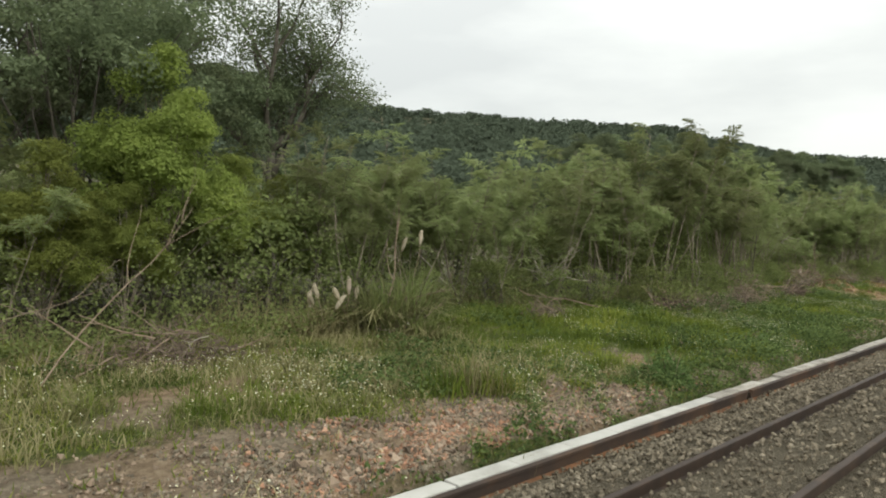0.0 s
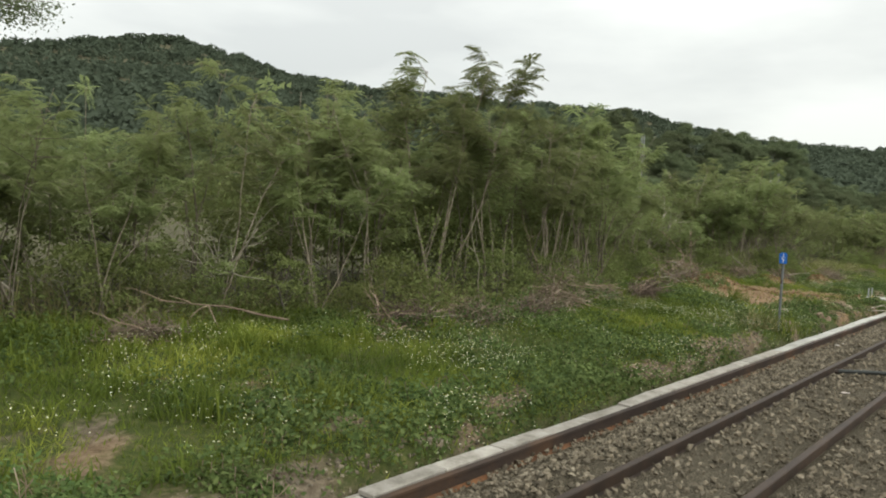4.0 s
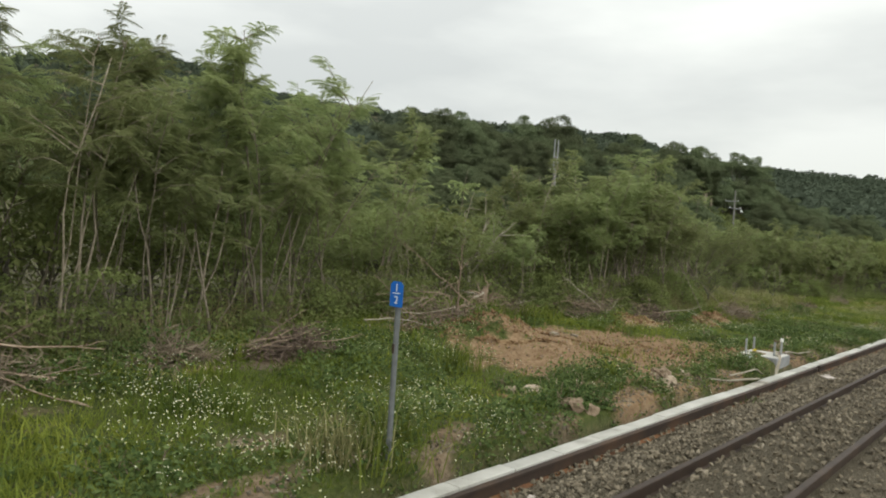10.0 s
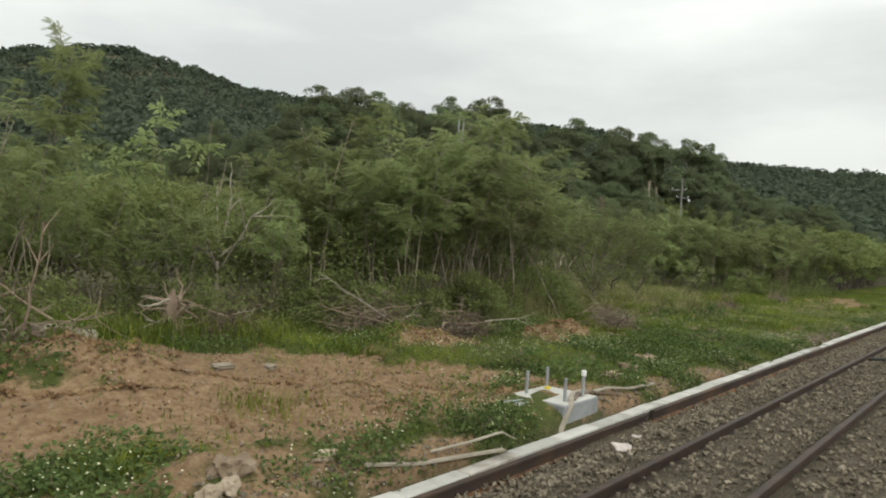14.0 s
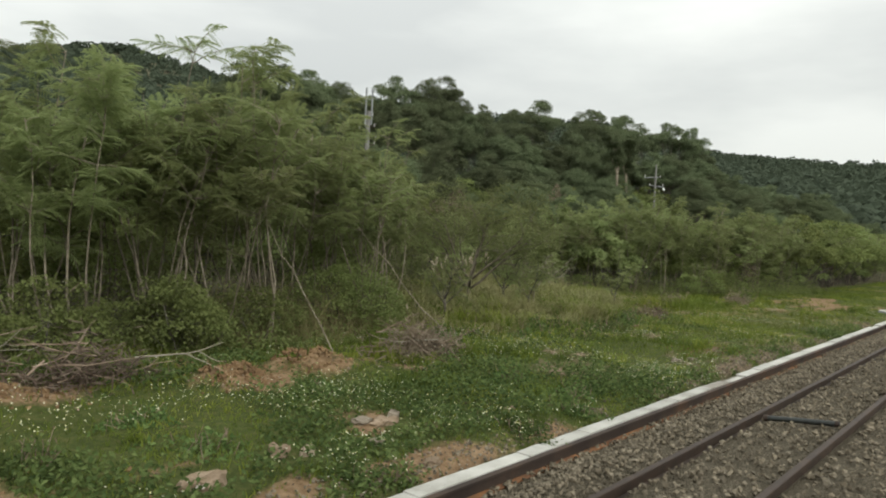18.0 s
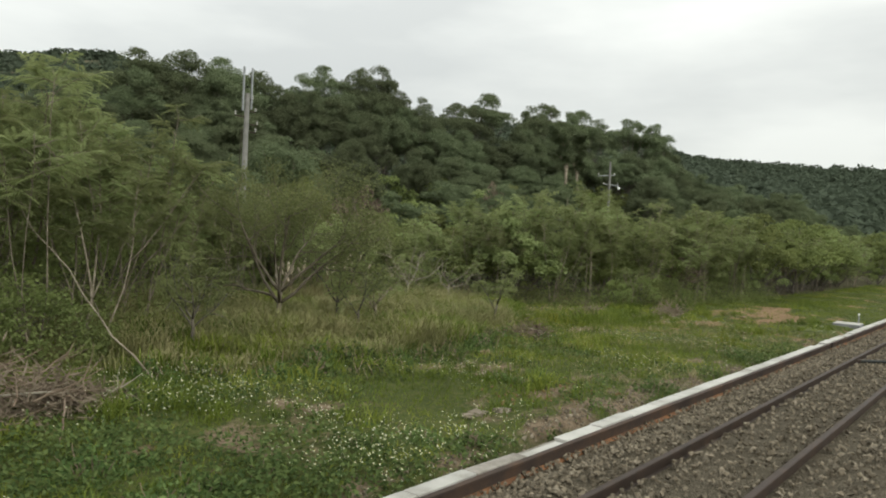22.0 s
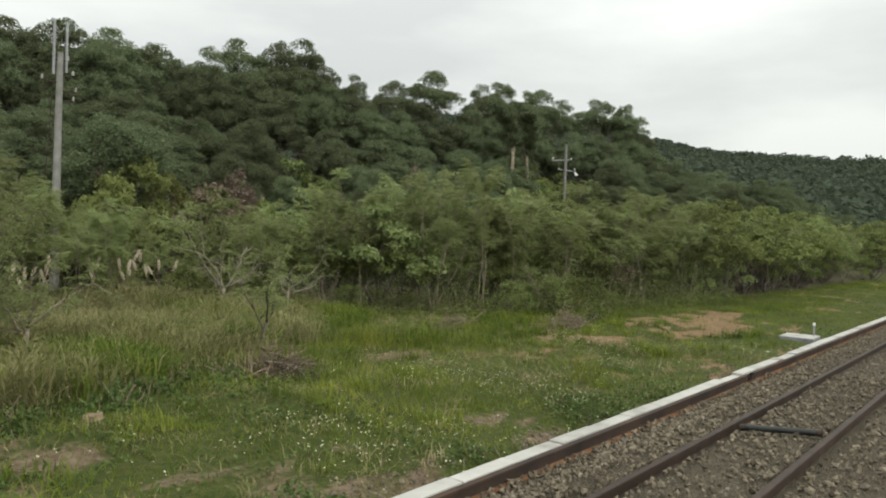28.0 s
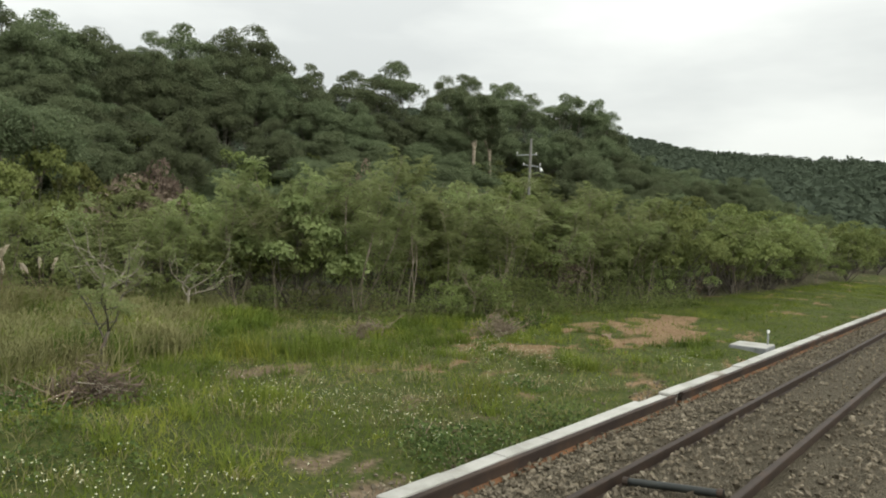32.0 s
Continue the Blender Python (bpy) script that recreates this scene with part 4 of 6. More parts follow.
FZ = 0.295
foundation(35.18, 1.665, FZ - 0.222, 0)
foundation(67.3, 1.72, float(ground(67.3, 1.72)) - 0.13, 2, False)
s = Soup()
tube(s, [(0, 0, 0), (0, 0.001, 0.025)], 0.04, 12)
tube(s, [(0, 0, 0.025), (0, 0.001, 0.035)], 0.022, 10)
thing("tape_measure", "small round yellow tape measure on the foundation", "tape measure", pose(35.42, 1.91, FZ), data=s.mesh("tape_measure", M_YELLOW))


def ribbon(s, pts, w, th):
    pts = np.array(pts, float)
    d = unit(np.gradient(pts, axis=0))
    a = unit(np.cross(d, [0, 0, 1.0]))
    up = np.array([0, 0, th])
    ring = np.stack([pts - a * w, pts + a * w, pts + a * w + up, pts - a * w + up], 1)
    n = len(pts)
    q = [(i * 4 + k, i * 4 + (k + 1) % 4, i * 4 + 4 + (k + 1) % 4, i * 4 + 4 + k) for i in range(n - 1) for k in range(4)]
    q += [(3, 2, 1, 0), (n * 4 - 4, n * 4 - 3, n * 4 - 2, n * 4 - 1)]
    s.add(ring.reshape(-1, 3), q)


def curve_pts(keys, n=28):
    k = np.array(keys, float)
    t = np.linspace(0, len(k) - 1, n)
    return np.column_stack([np.interp(t, np.arange(len(k)), k[:, i]) for i in range(3)])


s = Soup()
ribbon(s, curve_pts([gz(34.59, 1.24, 0.03), (34.91, 1.27, FZ + 0.01), (35.09, 1.39, FZ + 0.012), (35.34, 1.49, FZ + 0.03), (35.69, 1.51, FZ + 0.012), (35.84, 1.49, FZ - 0.03), gz(36.34, 1.49, 0.06), gz(36.94, 1.47, 0.05), gz(37.84, 1.47, 0.04)]), 0.03, 0.02)
thing("hose", "flattened pale woven hose draped over the foundation", "hose", data=s.mesh("hose", M_BLEACHED))
s = Soup()
ribbon(s, curve_pts([(35.04, 1.31, FZ + 0.012), (35.34, 1.42, FZ + 0.016), (35.74, 1.43, FZ + 0.012), (35.86, 1.43, FZ - 0.03), gz(36.54, 1.37, 0.04)]), 0.014, 0.014)
thing("rope", "thin tan rope lying beside the hose", "rope", data=s.mesh("rope", M_DEAD))

# ---- white scraps by the trough ----
def splinter_board(name, label, pts, w, th, mat):
    s = Soup()
    ribbon(s, pts, w, th)
    return thing(name, label, "board", data=s.mesh(name, mat))




splinter_board("split_bamboo", "bleached split bamboo pole lying beside the trough", curve_pts([gz(31.6, 1.42, 0.03), (32.2, 1.31, 0.12), (32.8, 1.24, 0.09), (33.35, 1.17, 0.06)], 12), 0.03, 0.02, M_BLEACHED)
splinter_board("split_bamboo", "bent bleached bamboo strip sticking up beside the trough", curve_pts([gz(32.4, 1.36, 0.04), (32.9, 1.27, 0.2), (33.4, 1.24, 0.22), (33.6, 1.2, 0.12)], 14), 0.016, 0.014, M_BLEACHED)


def crumpled(label, x, y, z, a, b, h, seed):
    bm = bmesh.new()
    bmesh.ops.create_grid(bm, x_segments=7, y_segments=6, size=1)
    for v in bm.verts:
        k = noise.noise(Vector((v.co.x * 2 + seed, v.co.y * 2, seed)))
        k2 = noise.noise(Vector((v.co.x * 5, v.co.y * 5 + seed, 0)))
        v.co = Vector((v.co.x * a * (1 + 0.35 * k), v.co.y * b * (1 + 0.35 * k2), h * (0.5 + 0.5 * k + 0.4 * k2)))
    bmesh.ops.solidify(bm, geom=bm.faces[:], thickness=0.004)
    me = bpy.data.meshes.new("litter")
    bm.to_mesh(me)
    bm.free()
    me.materials.append(M_SCRAP)
    thing("litter", label, "litter", pose(x, y, z, 0, 0, seed * 40), "scraps of litter", data=me)


crumpled("pale paper scrap caught in weeds", 37.6, 1.95, 0.2, 0.035, 0.03, 0.035, 6)

# ---- half-kilometre post ----
MX, MY = 24.33, 1.48
MZ = float(ground(MX, MY))
PZ = 1.58 - MZ
post = thing("marker_post", "blue enamel half-kilometre marker on a grey steel post in grass", "marker post", pose(MX, MY, MZ))
s = Soup()
tube(s, [(0, 0, -0.2), (0, 0, PZ + 0.09)], 0.025, 10)
part("post", s.mesh("post", M_POST), post)
s = Soup()
outline = [(-0.075, 0.0), (0.075, 0.0), (0.075, 0.19), (0.045, 0.22), (-0.045, 0.22), (-0.075, 0.19)]
v = [(dx, yy, PZ + zz) for dx in (-0.031, -0.028) for yy, zz in outline]
s.add(v[:6] + v[6:], [(k, (k + 1) % 6, 6 + (k + 1) % 6, 6 + k) for k in range(6)] + [(0, 3, 2, 1), (0, 5, 4, 3), (6, 7, 8, 9), (6, 9, 10, 11)])
plate = part("sign_plate", s.mesh("sign_plate", M_BLUE), post, "blue sign plate with white figures")
for text, zz in (("1", PZ + 0.135), ("2", PZ + 0.03)):
    cu = bpy.data.curves.new("figure", "FONT")
    cu.body, cu.size, cu.extrude, cu.align_x = text, 0.095, 0.001, "CENTER"
    tmp = bpy.data.objects.new("figure", cu)
    scene.collection.objects.link(tmp)
    bpy.context.view_layer.update()
    me = bpy.data.meshes.new_from_object(tmp)
    bpy.data.objects.remove(tmp)
    me.materials.append(M_WHITE)
    f = part("figure", me, plate)
    f.matrix_basis = pose(-0.0325, 0, zz, 90, 0, -90)
s = Soup()
box(s, -0.0335, -0.045, PZ + 0.114, -0.0315, 0.045, PZ + 0.122)
part("fraction_bar", s.mesh("fraction_bar", M_WHITE), plate)
s = Soup()
box(s, -0.036, -0.012, PZ - 0.4, -0.023, 0.012, PZ - 0.32, 0.003)
part("tag", s.mesh("tag", M_RAIL), post, "small dark tag")

# ---- line poles ----
def insulator(s, x, y, z):
    for k, rr in enumerate((0.022, 0.042, 0.022, 0.038, 0.02)):
        tube(s, [(x, y, z + k * 0.03), (x, y, z + k * 0.03 + 0.028)], rr, 8)


pole = thing("utility_pole", "weathered concrete utility pole with twin steel masts and small insulators", "utility pole", pose(57.7, 21.05, float(ground(57.7, 21.05))), "line poles")
s = Soup()
tube(s, [(0, 0, -0.5), (0, 0, 3.0), (0.02, 0, 7.4)], [0.15, 0.12, 0.09], 10)
part("shaft", s.mesh("shaft", M_POLE), pole)
for dx in (-0.17, 0.21):
    s = Soup()
    box(s, dx - 0.033, -0.033, 6.7 if dx < 0 else 6.8, dx + 0.033, 0.033, 8.4, 0.008)
    part("steel_mast", s.mesh("steel_mast", M_STEEL), pole, "galvanised steel mast bolted beside the shaft")
for zz, x0, x1 in ((6.45, -0.5, 0.05), (6.2, 0.05, 0.52), (6.7, 0.08, 0.42), (5.9, 0.05, 0.45), (7.15, -0.2, 0.26)):
    s = Soup()
    box(s, x0, -0.022, zz, x1, 0.022, zz + 0.04, 0.006)
    arm = part("bracket", s.mesh("bracket", M_RAIL), pole)
    s = Soup()
    insulator(s, x0 if abs(x0) > abs(x1) else x1, 0, zz + 0.05)
    part("insulator", s.mesh("insulator", M_CONC), arm, "pale grey ceramic insulator")
s = Soup()
tube(s, curve_pts([(-0.25, -0.1, 6.0), (-0.32, -0.12, 4.5), (-0.5, -0.12, 2.5)], 8), 0.012, 5)
part("cable", s.mesh("cable", M_RAIL), pole, "dark cable down the shaft")

pole2 = thing("utility_pole", "slim grey utility pole with two crossarms above the thicket", "utility pole", pose(88.5, 20.93, float(ground(88.5, 20.93)), 0, 0, -48), "line poles")
G2 = float(ground(88.5, 20.93))
s = Soup()
tube(s, [(0, 0, -0.5), (0, 0, 5), (0, 0, 8.15 - G2)], [0.1, 0.085, 0.062], 8)
part("shaft", s.mesh("shaft", M_POLE), pole2)
for zz, x0, x1, tilt in ((7.15 - G2, -0.86, 0.42, 0.1), (6.5 - G2, -0.45, 0.68, -0.1)):
    s = Soup()
    tube(s, [(x0, 0.08, zz - tilt * 0.5), (x1, 0.08, zz + tilt * 0.5)], 0.036, 4)
    arm = part("crossarm", s.mesh("crossarm", M_STEEL), pole2)
    for ix in (x0 + 0.06, x1 - 0.06):
        s = Soup()
        insulator(s, ix, 0.08, zz + 0.03)
        part("insulator", s.mesh("insulator", M_WHITE), arm, "pale ceramic insulator")
s = Soup()
tube(s, [(0.62, 0.08, 6.42 - G2), (0.7, 0.08, 6.27 - G2), (0.74, 0.08, 6.2 - G2)], [0.04, 0.09, 0.1], 10)
part("fitting", s.mesh("fitting", M_WHITE), pole2, "white bell-shaped fitting at the arm's end")


# ---- the feathery thicket ----
r = np.random.default_rng(11)
FEATHER = []
for lush, stems, low in ((1.05, 3, 0.5), (1.25, 4, 0.55), (0.9, 2, 0.58), (1.15, 3, 0.45), (0.95, 3, 0.5), (1.2, 3, 0.38), (0.7, 4, 0.6), (1.05, 3, 0.42), (1.05, 4, 0.52)):
    FEATHER.append(plant("feathery_tree", feather_tree(np.random.default_rng(100 + len(FEATHER)), 4.6, lush, stems, low), M_BARK, L_FEATHER, "slender feathery-leaved tree with pale crooked stems in the thicket", "tree", "thicket trees"))

# fuller crowns that rise above the rest
TOPS = [plant("feathery_tree", feather_tree(np.random.default_rng(130 + k), 4.6, 1.5, 2, (0.72, 0.66)[k], 8, 0.2), M_BARK, L_FEATHER, "tall feathery-leaved tree with clumped sprays above the thicket", "tree", "thicket trees") for k in range(2)]
DEEP = []
for stems, low in ((2, 0.2), (3, 0.25), (2, 0.15), (2, 0.1)):
    DEEP.append(plant("feathery_tree", feather_tree(np.random.default_rng(140 + len(DEEP)), 4.6, 0.6, stems, low, 3, 0.52), M_BARK, L_FEATHER, "slender feathery-leaved tree deep in the thicket", "tree", "thicket trees"))


def in_sight_of_pole(x, y, top, wide):
    """True where a plant would stand before the slim pole as seen from the line."""
    for ex in range(20, 53, 4):
        f = (y + 2.6) / (20.93 + 2.6)
        if 0 < f < 1.14 and abs(x - (ex + (88.5 - ex) * f)) < wide and top > 1.7 + 3.9 * f:
            return True
    return False


def place(kinds, x, y, scale, r, sink=0.0, squash=1.0):
    """A copy of one of these plants, turned and scaled, on the ground."""
    k = kinds[int(r.integers(len(kinds)))]
    m = pose(x, y, float(ground(x, y)) - sink, r.normal() * 2.5, r.normal() * 2.5, r.uniform(0, 360)) @ Matrix.Diagonal((scale, scale, scale * squash, 1))
    return copy_thing(k, m)


HT_X = [-10, 0, 7, 9, 11.5, 13, 14.5, 17, 20, 24, 27, 28.8, 31, 35, 38, 42, 45, 47, 49, 53, 56, 60, 62, 64, 70, 85, 120]
HT_Z = [4.2, 3.7, 4.0, 4.5, 4.4, 3.7, 3.9, 4.7, 5.0, 5.0, 4.8, 4.0, 3.8, 4.0, 4.8, 5.1, 5.0, 4.6, 4.3, 3.8, 2.8, 2.75, 3.5, 4.6, 4.2, 4.5, 4.7]
taken = []
for band, spacing, count in ((0.0, 0.72, 116), (2.2, 1.3, 64), (5.0, 2.1, 34)):
    made = 0
    for _ in range(4000):
        if made >= count:
            break
        x = r.uniform(1, 74) if band < 5 else r.uniform(3, 84)
        y = edge(x) + 0.3 + band + r.uniform(0, 2.4)
        if 4.2 < x < 8.6 and y < 10.5 or 49 < x < 58 and band > 2 or band > 3 and 14 < x < 44:
            continue
        if any((x - a) ** 2 + (y - b) ** 2 < spacing * spacing for a, b in taken):
            continue
        taken.append((x, y))
        h = float(np.interp(x, HT_X, HT_Z)) - float(ground(x, y)) + 0.35
        if 31 < x < 37.5 and band == 0:
            h *= 0.72
        if in_sight_of_pole(x, y, h, 1.5):
            h *= 0.97
        if band == 0 and made % 5 == 0 and 15 < x < 32:
            place([FEATHER[0], FEATHER[1], FEATHER[2], FEATHER[8]], x, y, h / 4.6 * r.uniform(1.0, 1.17), r)
        else:
            place(DEEP if band else FEATHER, x, y, h / 4.6 * r.uniform(0.74, 1.02), r)
        made += 1
# the tall stand where the thicket comes back towards the line
for k in range(34):
    x = 61.3 + 15.5 * k / 34 + r.normal() * 0.15
    y = edge(x) + 0.2 + r.uniform(0, 2.6)
    h = float(np.interp(x, HT_X, HT_Z)) - float(ground(x, y))
    if not in_sight_of_pole(x, y, h, 1.2):
        place(FEATHER, x, y, h / 4.6 * r.uniform(0.92, 1.08), r)
# the tall stretch between the clearing and the field
for k in range(8):
    x = 37.6 + 8.2 * k / 8 + r.normal() * 0.12
    y = edge(x) + r.uniform(1.6, 3.2)
    top = float(np.interp(x, [37, 38.5, 40, 42, 45, 46], [4.3, 4.7, 4.85, 4.95, 4.95, 4.6])) + 0.07 * (y - 7.8)
    place([FEATHER[3], FEATHER[5], FEATHER[7]], x, y, (top - float(ground(x, y))) / 4.6 * r.uniform(0.95, 1.06), r)
for x, y, top in ((38.5, 8.0, 5.2), (40.4, 8.2, 5.25), (42.0, 8.0, 5.25), (42.9, 8.3, 5.1), (46.9, 9.7, 4.9), (47.8, 10.3, 4.6)):
    place([FEATHER[6], FEATHER[2]], x, y, (top - float(ground(x, y))) / 4.5, r)
for k, (x, y, top) in enumerate(((22.8, 6.8, 4.8), (23.95, 6.8, 5.05), (25.65, 6.9, 5.15), (26.8, 6.9, 5.0), (29.6, 9.0, 5.3), (31.6, 9.0, 5.0))):
    z = float(ground(x, y))
    m = pose(x, y, z, 0, 0, 77 * k) @ Matrix.Scale((top - z) / 4.5, 4)
    if k < 2:
        TOPS[k].matrix_basis = m
    else:
        copy_thing(TOPS[k % 2], m)
for k in FEATHER + DEEP:
    x = r.uniform(76, 100)
    k.matrix_basis = pose(x, edge(x) + r.uniform(0.5, 3), 0, 0, 0, r.uniform(0, 360)) @ Matrix.Diagonal((0.85, 0.85, 0.85, 1))

# ---- shrubs of the flat behind the thicket ----
SHRUB = [plant("shrub", billow_tree(np.random.default_rng(200 + k), 2.6, 2.8, 13, 190, 0.125, 0.14, 0.05, (0.13, 0.22)), M_BARK_DARK, m, lab, "shrub", "shrubs")
         for k, (m, lab) in enumerate(((L_SHRUB, "dense green shrub on the flat behind the thicket"), (L_SHRUB, "dense green shrub on the flat behind the thicket"), (L_FEATHER, "grey-green shrub on the flat behind the thicket"), (L_SHRUB, "dense green shrub on the flat behind the thicket")))]
YELLOW = [plant("shrub", billow_tree(np.random.default_rng(220 + k), 2.8, 2.9, 14, 210, 0.12, 0.14, 0.05, (0.13, 0.22)), M_BARK_DARK, L_OLIVE, "yellow-green leafy shrub standing out among darker bushes", "shrub", "shrubs") for k in range(2)]
BROWN = [plant("shrub", billow_tree(np.random.default_rng(230), 2.4, 2.6, 12, 90, 0.13, 0.2, 0.05, (0.13, 0.2)), M_DEAD, L_BROWN, "withered brown shrub with dry leaves", "shrub", "shrubs")]
UNDER = [plant("shrub", clump_tree(np.random.default_rng(250 + k), 2.6, 2.6, 15, 100, 0.12, 0.08, 0.75, 0.04), M_BARK_DARK, L_SHRUB, "small-leaved green shrub between slender trees", "shrub", "shrubs") for k in range(2)]
taken2 = []
made = 0
for _ in range(6000):
    if made >= 165:
        break
    x = r.uniform(2, 112)
    y = edge(x) + 1.2 + r.uniform(0, 1) ** 1.2 * 19
    if y > 56.2 - 0.31 * x - 1 or (48 < x < 58 and y < 15) or (x < 40 and not edge(x) + 3 < y < edge(x) + 6):
        continue
    if any((x - a) ** 2 + (y - b) ** 2 < 1.7 ** 2 for a, b in taken2):
        continue
    taken2.append((x, y))
    dy = y - edge(x)
    h = min(2.0 + 0.11 * dy, 3.4) * r.uniform(0.8, 1.2)
    if 54 < x < 61.5 and 14 < y < 19.8:
        h *= 0.55
    if in_sight_of_pole(x, y, h + 0.5, 1.8):
        h = min(h, 3.6)
    kinds = YELLOW if r.random() < (0.2 if 50 < x < 68 and y > 17 else 0.06) else BROWN if r.random() < 0.02 else UNDER if x < 48 else SHRUB
    place(kinds, x, y, h / 2.6, r, 0.1)
    made += 1
for q, k in enumerate(SHRUB + YELLOW + BROWN):
    x = (20, 34, 63, 70, 60.5, 6.5, 63.2)[q]
    y = (14, 15, 12, 10, 22.5, 11.2, 21.0)[q]
    k.matrix_basis = pose(x, y, float(ground(x, y)) - 0.1, 0, 0, 40 * q) @ Matrix.Scale(1.7 if q == 6 else 1.2, 4)

UNDER[0].matrix_basis, UNDER[1].matrix_basis = pose(8.5, 9.4, 0.3), pose(23.4, 8.4, 0.3)
# bushes that stand out in the belt below the rise
for kind, x, y, turn, wide, tall in ((YELLOW[0], 60.3, 20.8, 30, 0.95, 1.35), (YELLOW[1], 59.0, 20.0, 130, 0.95, 1.15), (YELLOW[0], 61.6, 21.4, 250, 0.7, 1.2), (BROWN[0], 64.2, 20.9, 200, 0.62, 1.12), (BROWN[0], 75.0, 21.5, 20, 0.42, 1.2)):
    copy_thing(kind, pose(x, y, float(ground(x, y)), 0, 0, turn) @ Matrix.Diagonal((wide, wide, tall, 1)))
# a second row close behind the slender trees
for k in range(28):
    x = 3 + k * 1.42 + r.normal() * 0.3
    y = edge(x) + r.uniform(2.2, 4.5)
    place(UNDER, x, y, r.uniform(0.7, 1.1), r, 0.1)

# low leafy bushes at the foot of the thicket
for k in range(62):
    x = r.uniform(9, 46) if k < 46 else r.uniform(60, 72)
    place(UNDER, x, edge(x) + r.uniform(-0.25, 0.9), r.uniform(0.22, 0.5), r, 0.05)

q = np.random.default_rng(61)
for k in range(12):
    x = 36.5 + 10.5 * k / 12 + q.normal() * 0.2
    place(UNDER, x, edge(x) + q.uniform(0.2, 0.9), q.uniform(0.3, 0.55), q, 0.05)

# the thicket goes on far along the line
for k in range(70):
    x = 74 + 80 * (k / 70) ** 1.15 + r.normal()
    y = edge(x) + 0.8 + abs(r.normal()) * 4
    place(SHRUB if k % 3 else DEEP, x, y, r.uniform(1.1, 1.5) * (1 if k % 3 else 0.65), r, 0.1)

# ---- trees of the wooded rise ----
HILL = [plant("hill_tree", billow_tree(np.random.default_rng(300 + k), 8.5, 6.0, 14, 1000, 0.128, (0.3, 0.26, 0.36, 0.28, 0.34)[k], 0.13, (0.17, 0.26), 0.85), M_BARK_DARK, L_HILL, "dark green broad-crowned tree on the wooded rise", "tree", "trees of the rise") for k in range(5)]
CREST = [plant("hill_tree", billow_tree(np.random.default_rng(320 + k), 8.5, 4.6, (15, 12, 16, 11)[k], 640, 0.112, (0.5, 0.56, 0.46, 0.62)[k], 0.12, (0.17, 0.27), (0.8, 0.7, 0.85, 0.66)[k]), M_BARK_DARK, L_HILL, "dark broad-crowned tree on the crest with its trunk showing", "tree", "trees of the rise") for k in range(4)]


def crest_tree(kind, x, off, top, wide, r, across=4.2):
    """A tree near the crest line, given its top and the width of its crown."""
    y = 56.2 - 0.31 * x - off
    z = float(ground(x, y))
    k = (top - z) / 8.5
    return copy_thing(kind, pose(x, y, z, 0, 0, r.uniform(0, 360)) @ Matrix.Diagonal((wide / across, wide / across, k, 1)))


# the crowns that stand out on the skyline, and lower ones between them
CROWNS = ((61.7, 12.1, 4.6, 0), (64.0, 12.3, 4.2, 2), (66.6, 12.5, 4.8, 0), (68.4, 12.0, 3.4, 2), (71.1, 12.2, 2.6, 1), (73.3, 13.2, 3.8, 0), (75.4, 13.3, 3.4, 2), (76.6, 13.7, 3.8, 0), (78.2, 12.9, 2.6, 1), (80.2, 12.1, 3.2, 1), (82.4, 12.0, 3.0, 3), (84.2, 11.9, 2.6, 1), (86.1, 13.35, 3.8, 3), (88.5, 12.6, 3.0, 1), (91.0, 13.2, 3.8, 3), (93.0, 12.8, 3.0, 1), (94.9, 13.25, 3.6, 3), (97.6, 12.9, 3.2, 1), (100.4, 13.25, 4.2, 3), (102.4, 13.0, 3.0, 3), (104.3, 12.6, 2.4, 1), (105.2, 11.4, 1.8, 1))
for x, top, wide, kind in CROWNS:
    crest_tree(CREST[kind], x, r.normal() * 0.5, top, wide, r)
for k in range(36):
    x = 60.5 + 45.5 * k / 36 + r.normal() * 0.4
    top = float(np.interp(x, [60, 66, 72, 77, 80, 90, 106], [10.4, 10.6, 10.6, 11.0, 9.8, 10.2, 9.6])) + r.normal() * 0.35
    crest_tree(HILL[k % 5], x, 1.6 + r.uniform(0, 1.2), top, 3.5 * r.uniform(0.85, 1.2), r, 5.6)
lined = []
for _ in range(900):
    x = r.uniform(50, 108)
    off = r.uniform(3.5, 15)
    y = 56.2 - 0.31 * x - off
    if y < edge(x) + 6 or (x - 57.2) ** 2 + (y - 20.6) ** 2 < 9 or in_sight_of_pole(x, y, 9.0, 4.2) or any((x - a) ** 2 + (y - b) ** 2 < 2.0 ** 2 for a, b in lined):
        continue
    top = 10.2 - off * 0.42 + r.normal() * 0.5
    if top - ground(x, y) > 2.2 and off < 13:
        lined.append((x, y))
        crest_tree(HILL[len(lined) % 5], x, off, top, 3.3 * r.uniform(0.8, 1.25), r, 5.6)
for _ in range(14):
    x = r.uniform(-5, 60)
    y = r.uniform(24, 46)
    place(HILL, x, y, r.uniform(0.34, 0.48), r)
for _ in range(44):
    x = r.uniform(98, 142)
    y = r.uniform(13, 24)
    if (x - 88.5) ** 2 + (y - 20.93) ** 2 < 30:
        continue
    place(HILL, x, y, min(0.72, (8.6 - float(ground(x, y))) / 8.5) * r.uniform(0.75, 1.0), r)
for q, k in enumerate(CREST):
    x = 62.6 + 13.3 * q
    k.matrix_basis = pose(x, 54.9 - 0.31 * x, float(ground(x, 54.9 - 0.31 * x)), 0, 0, 50 * q) @ Matrix.Diagonal((0.7, 0.7, 0.66, 1))
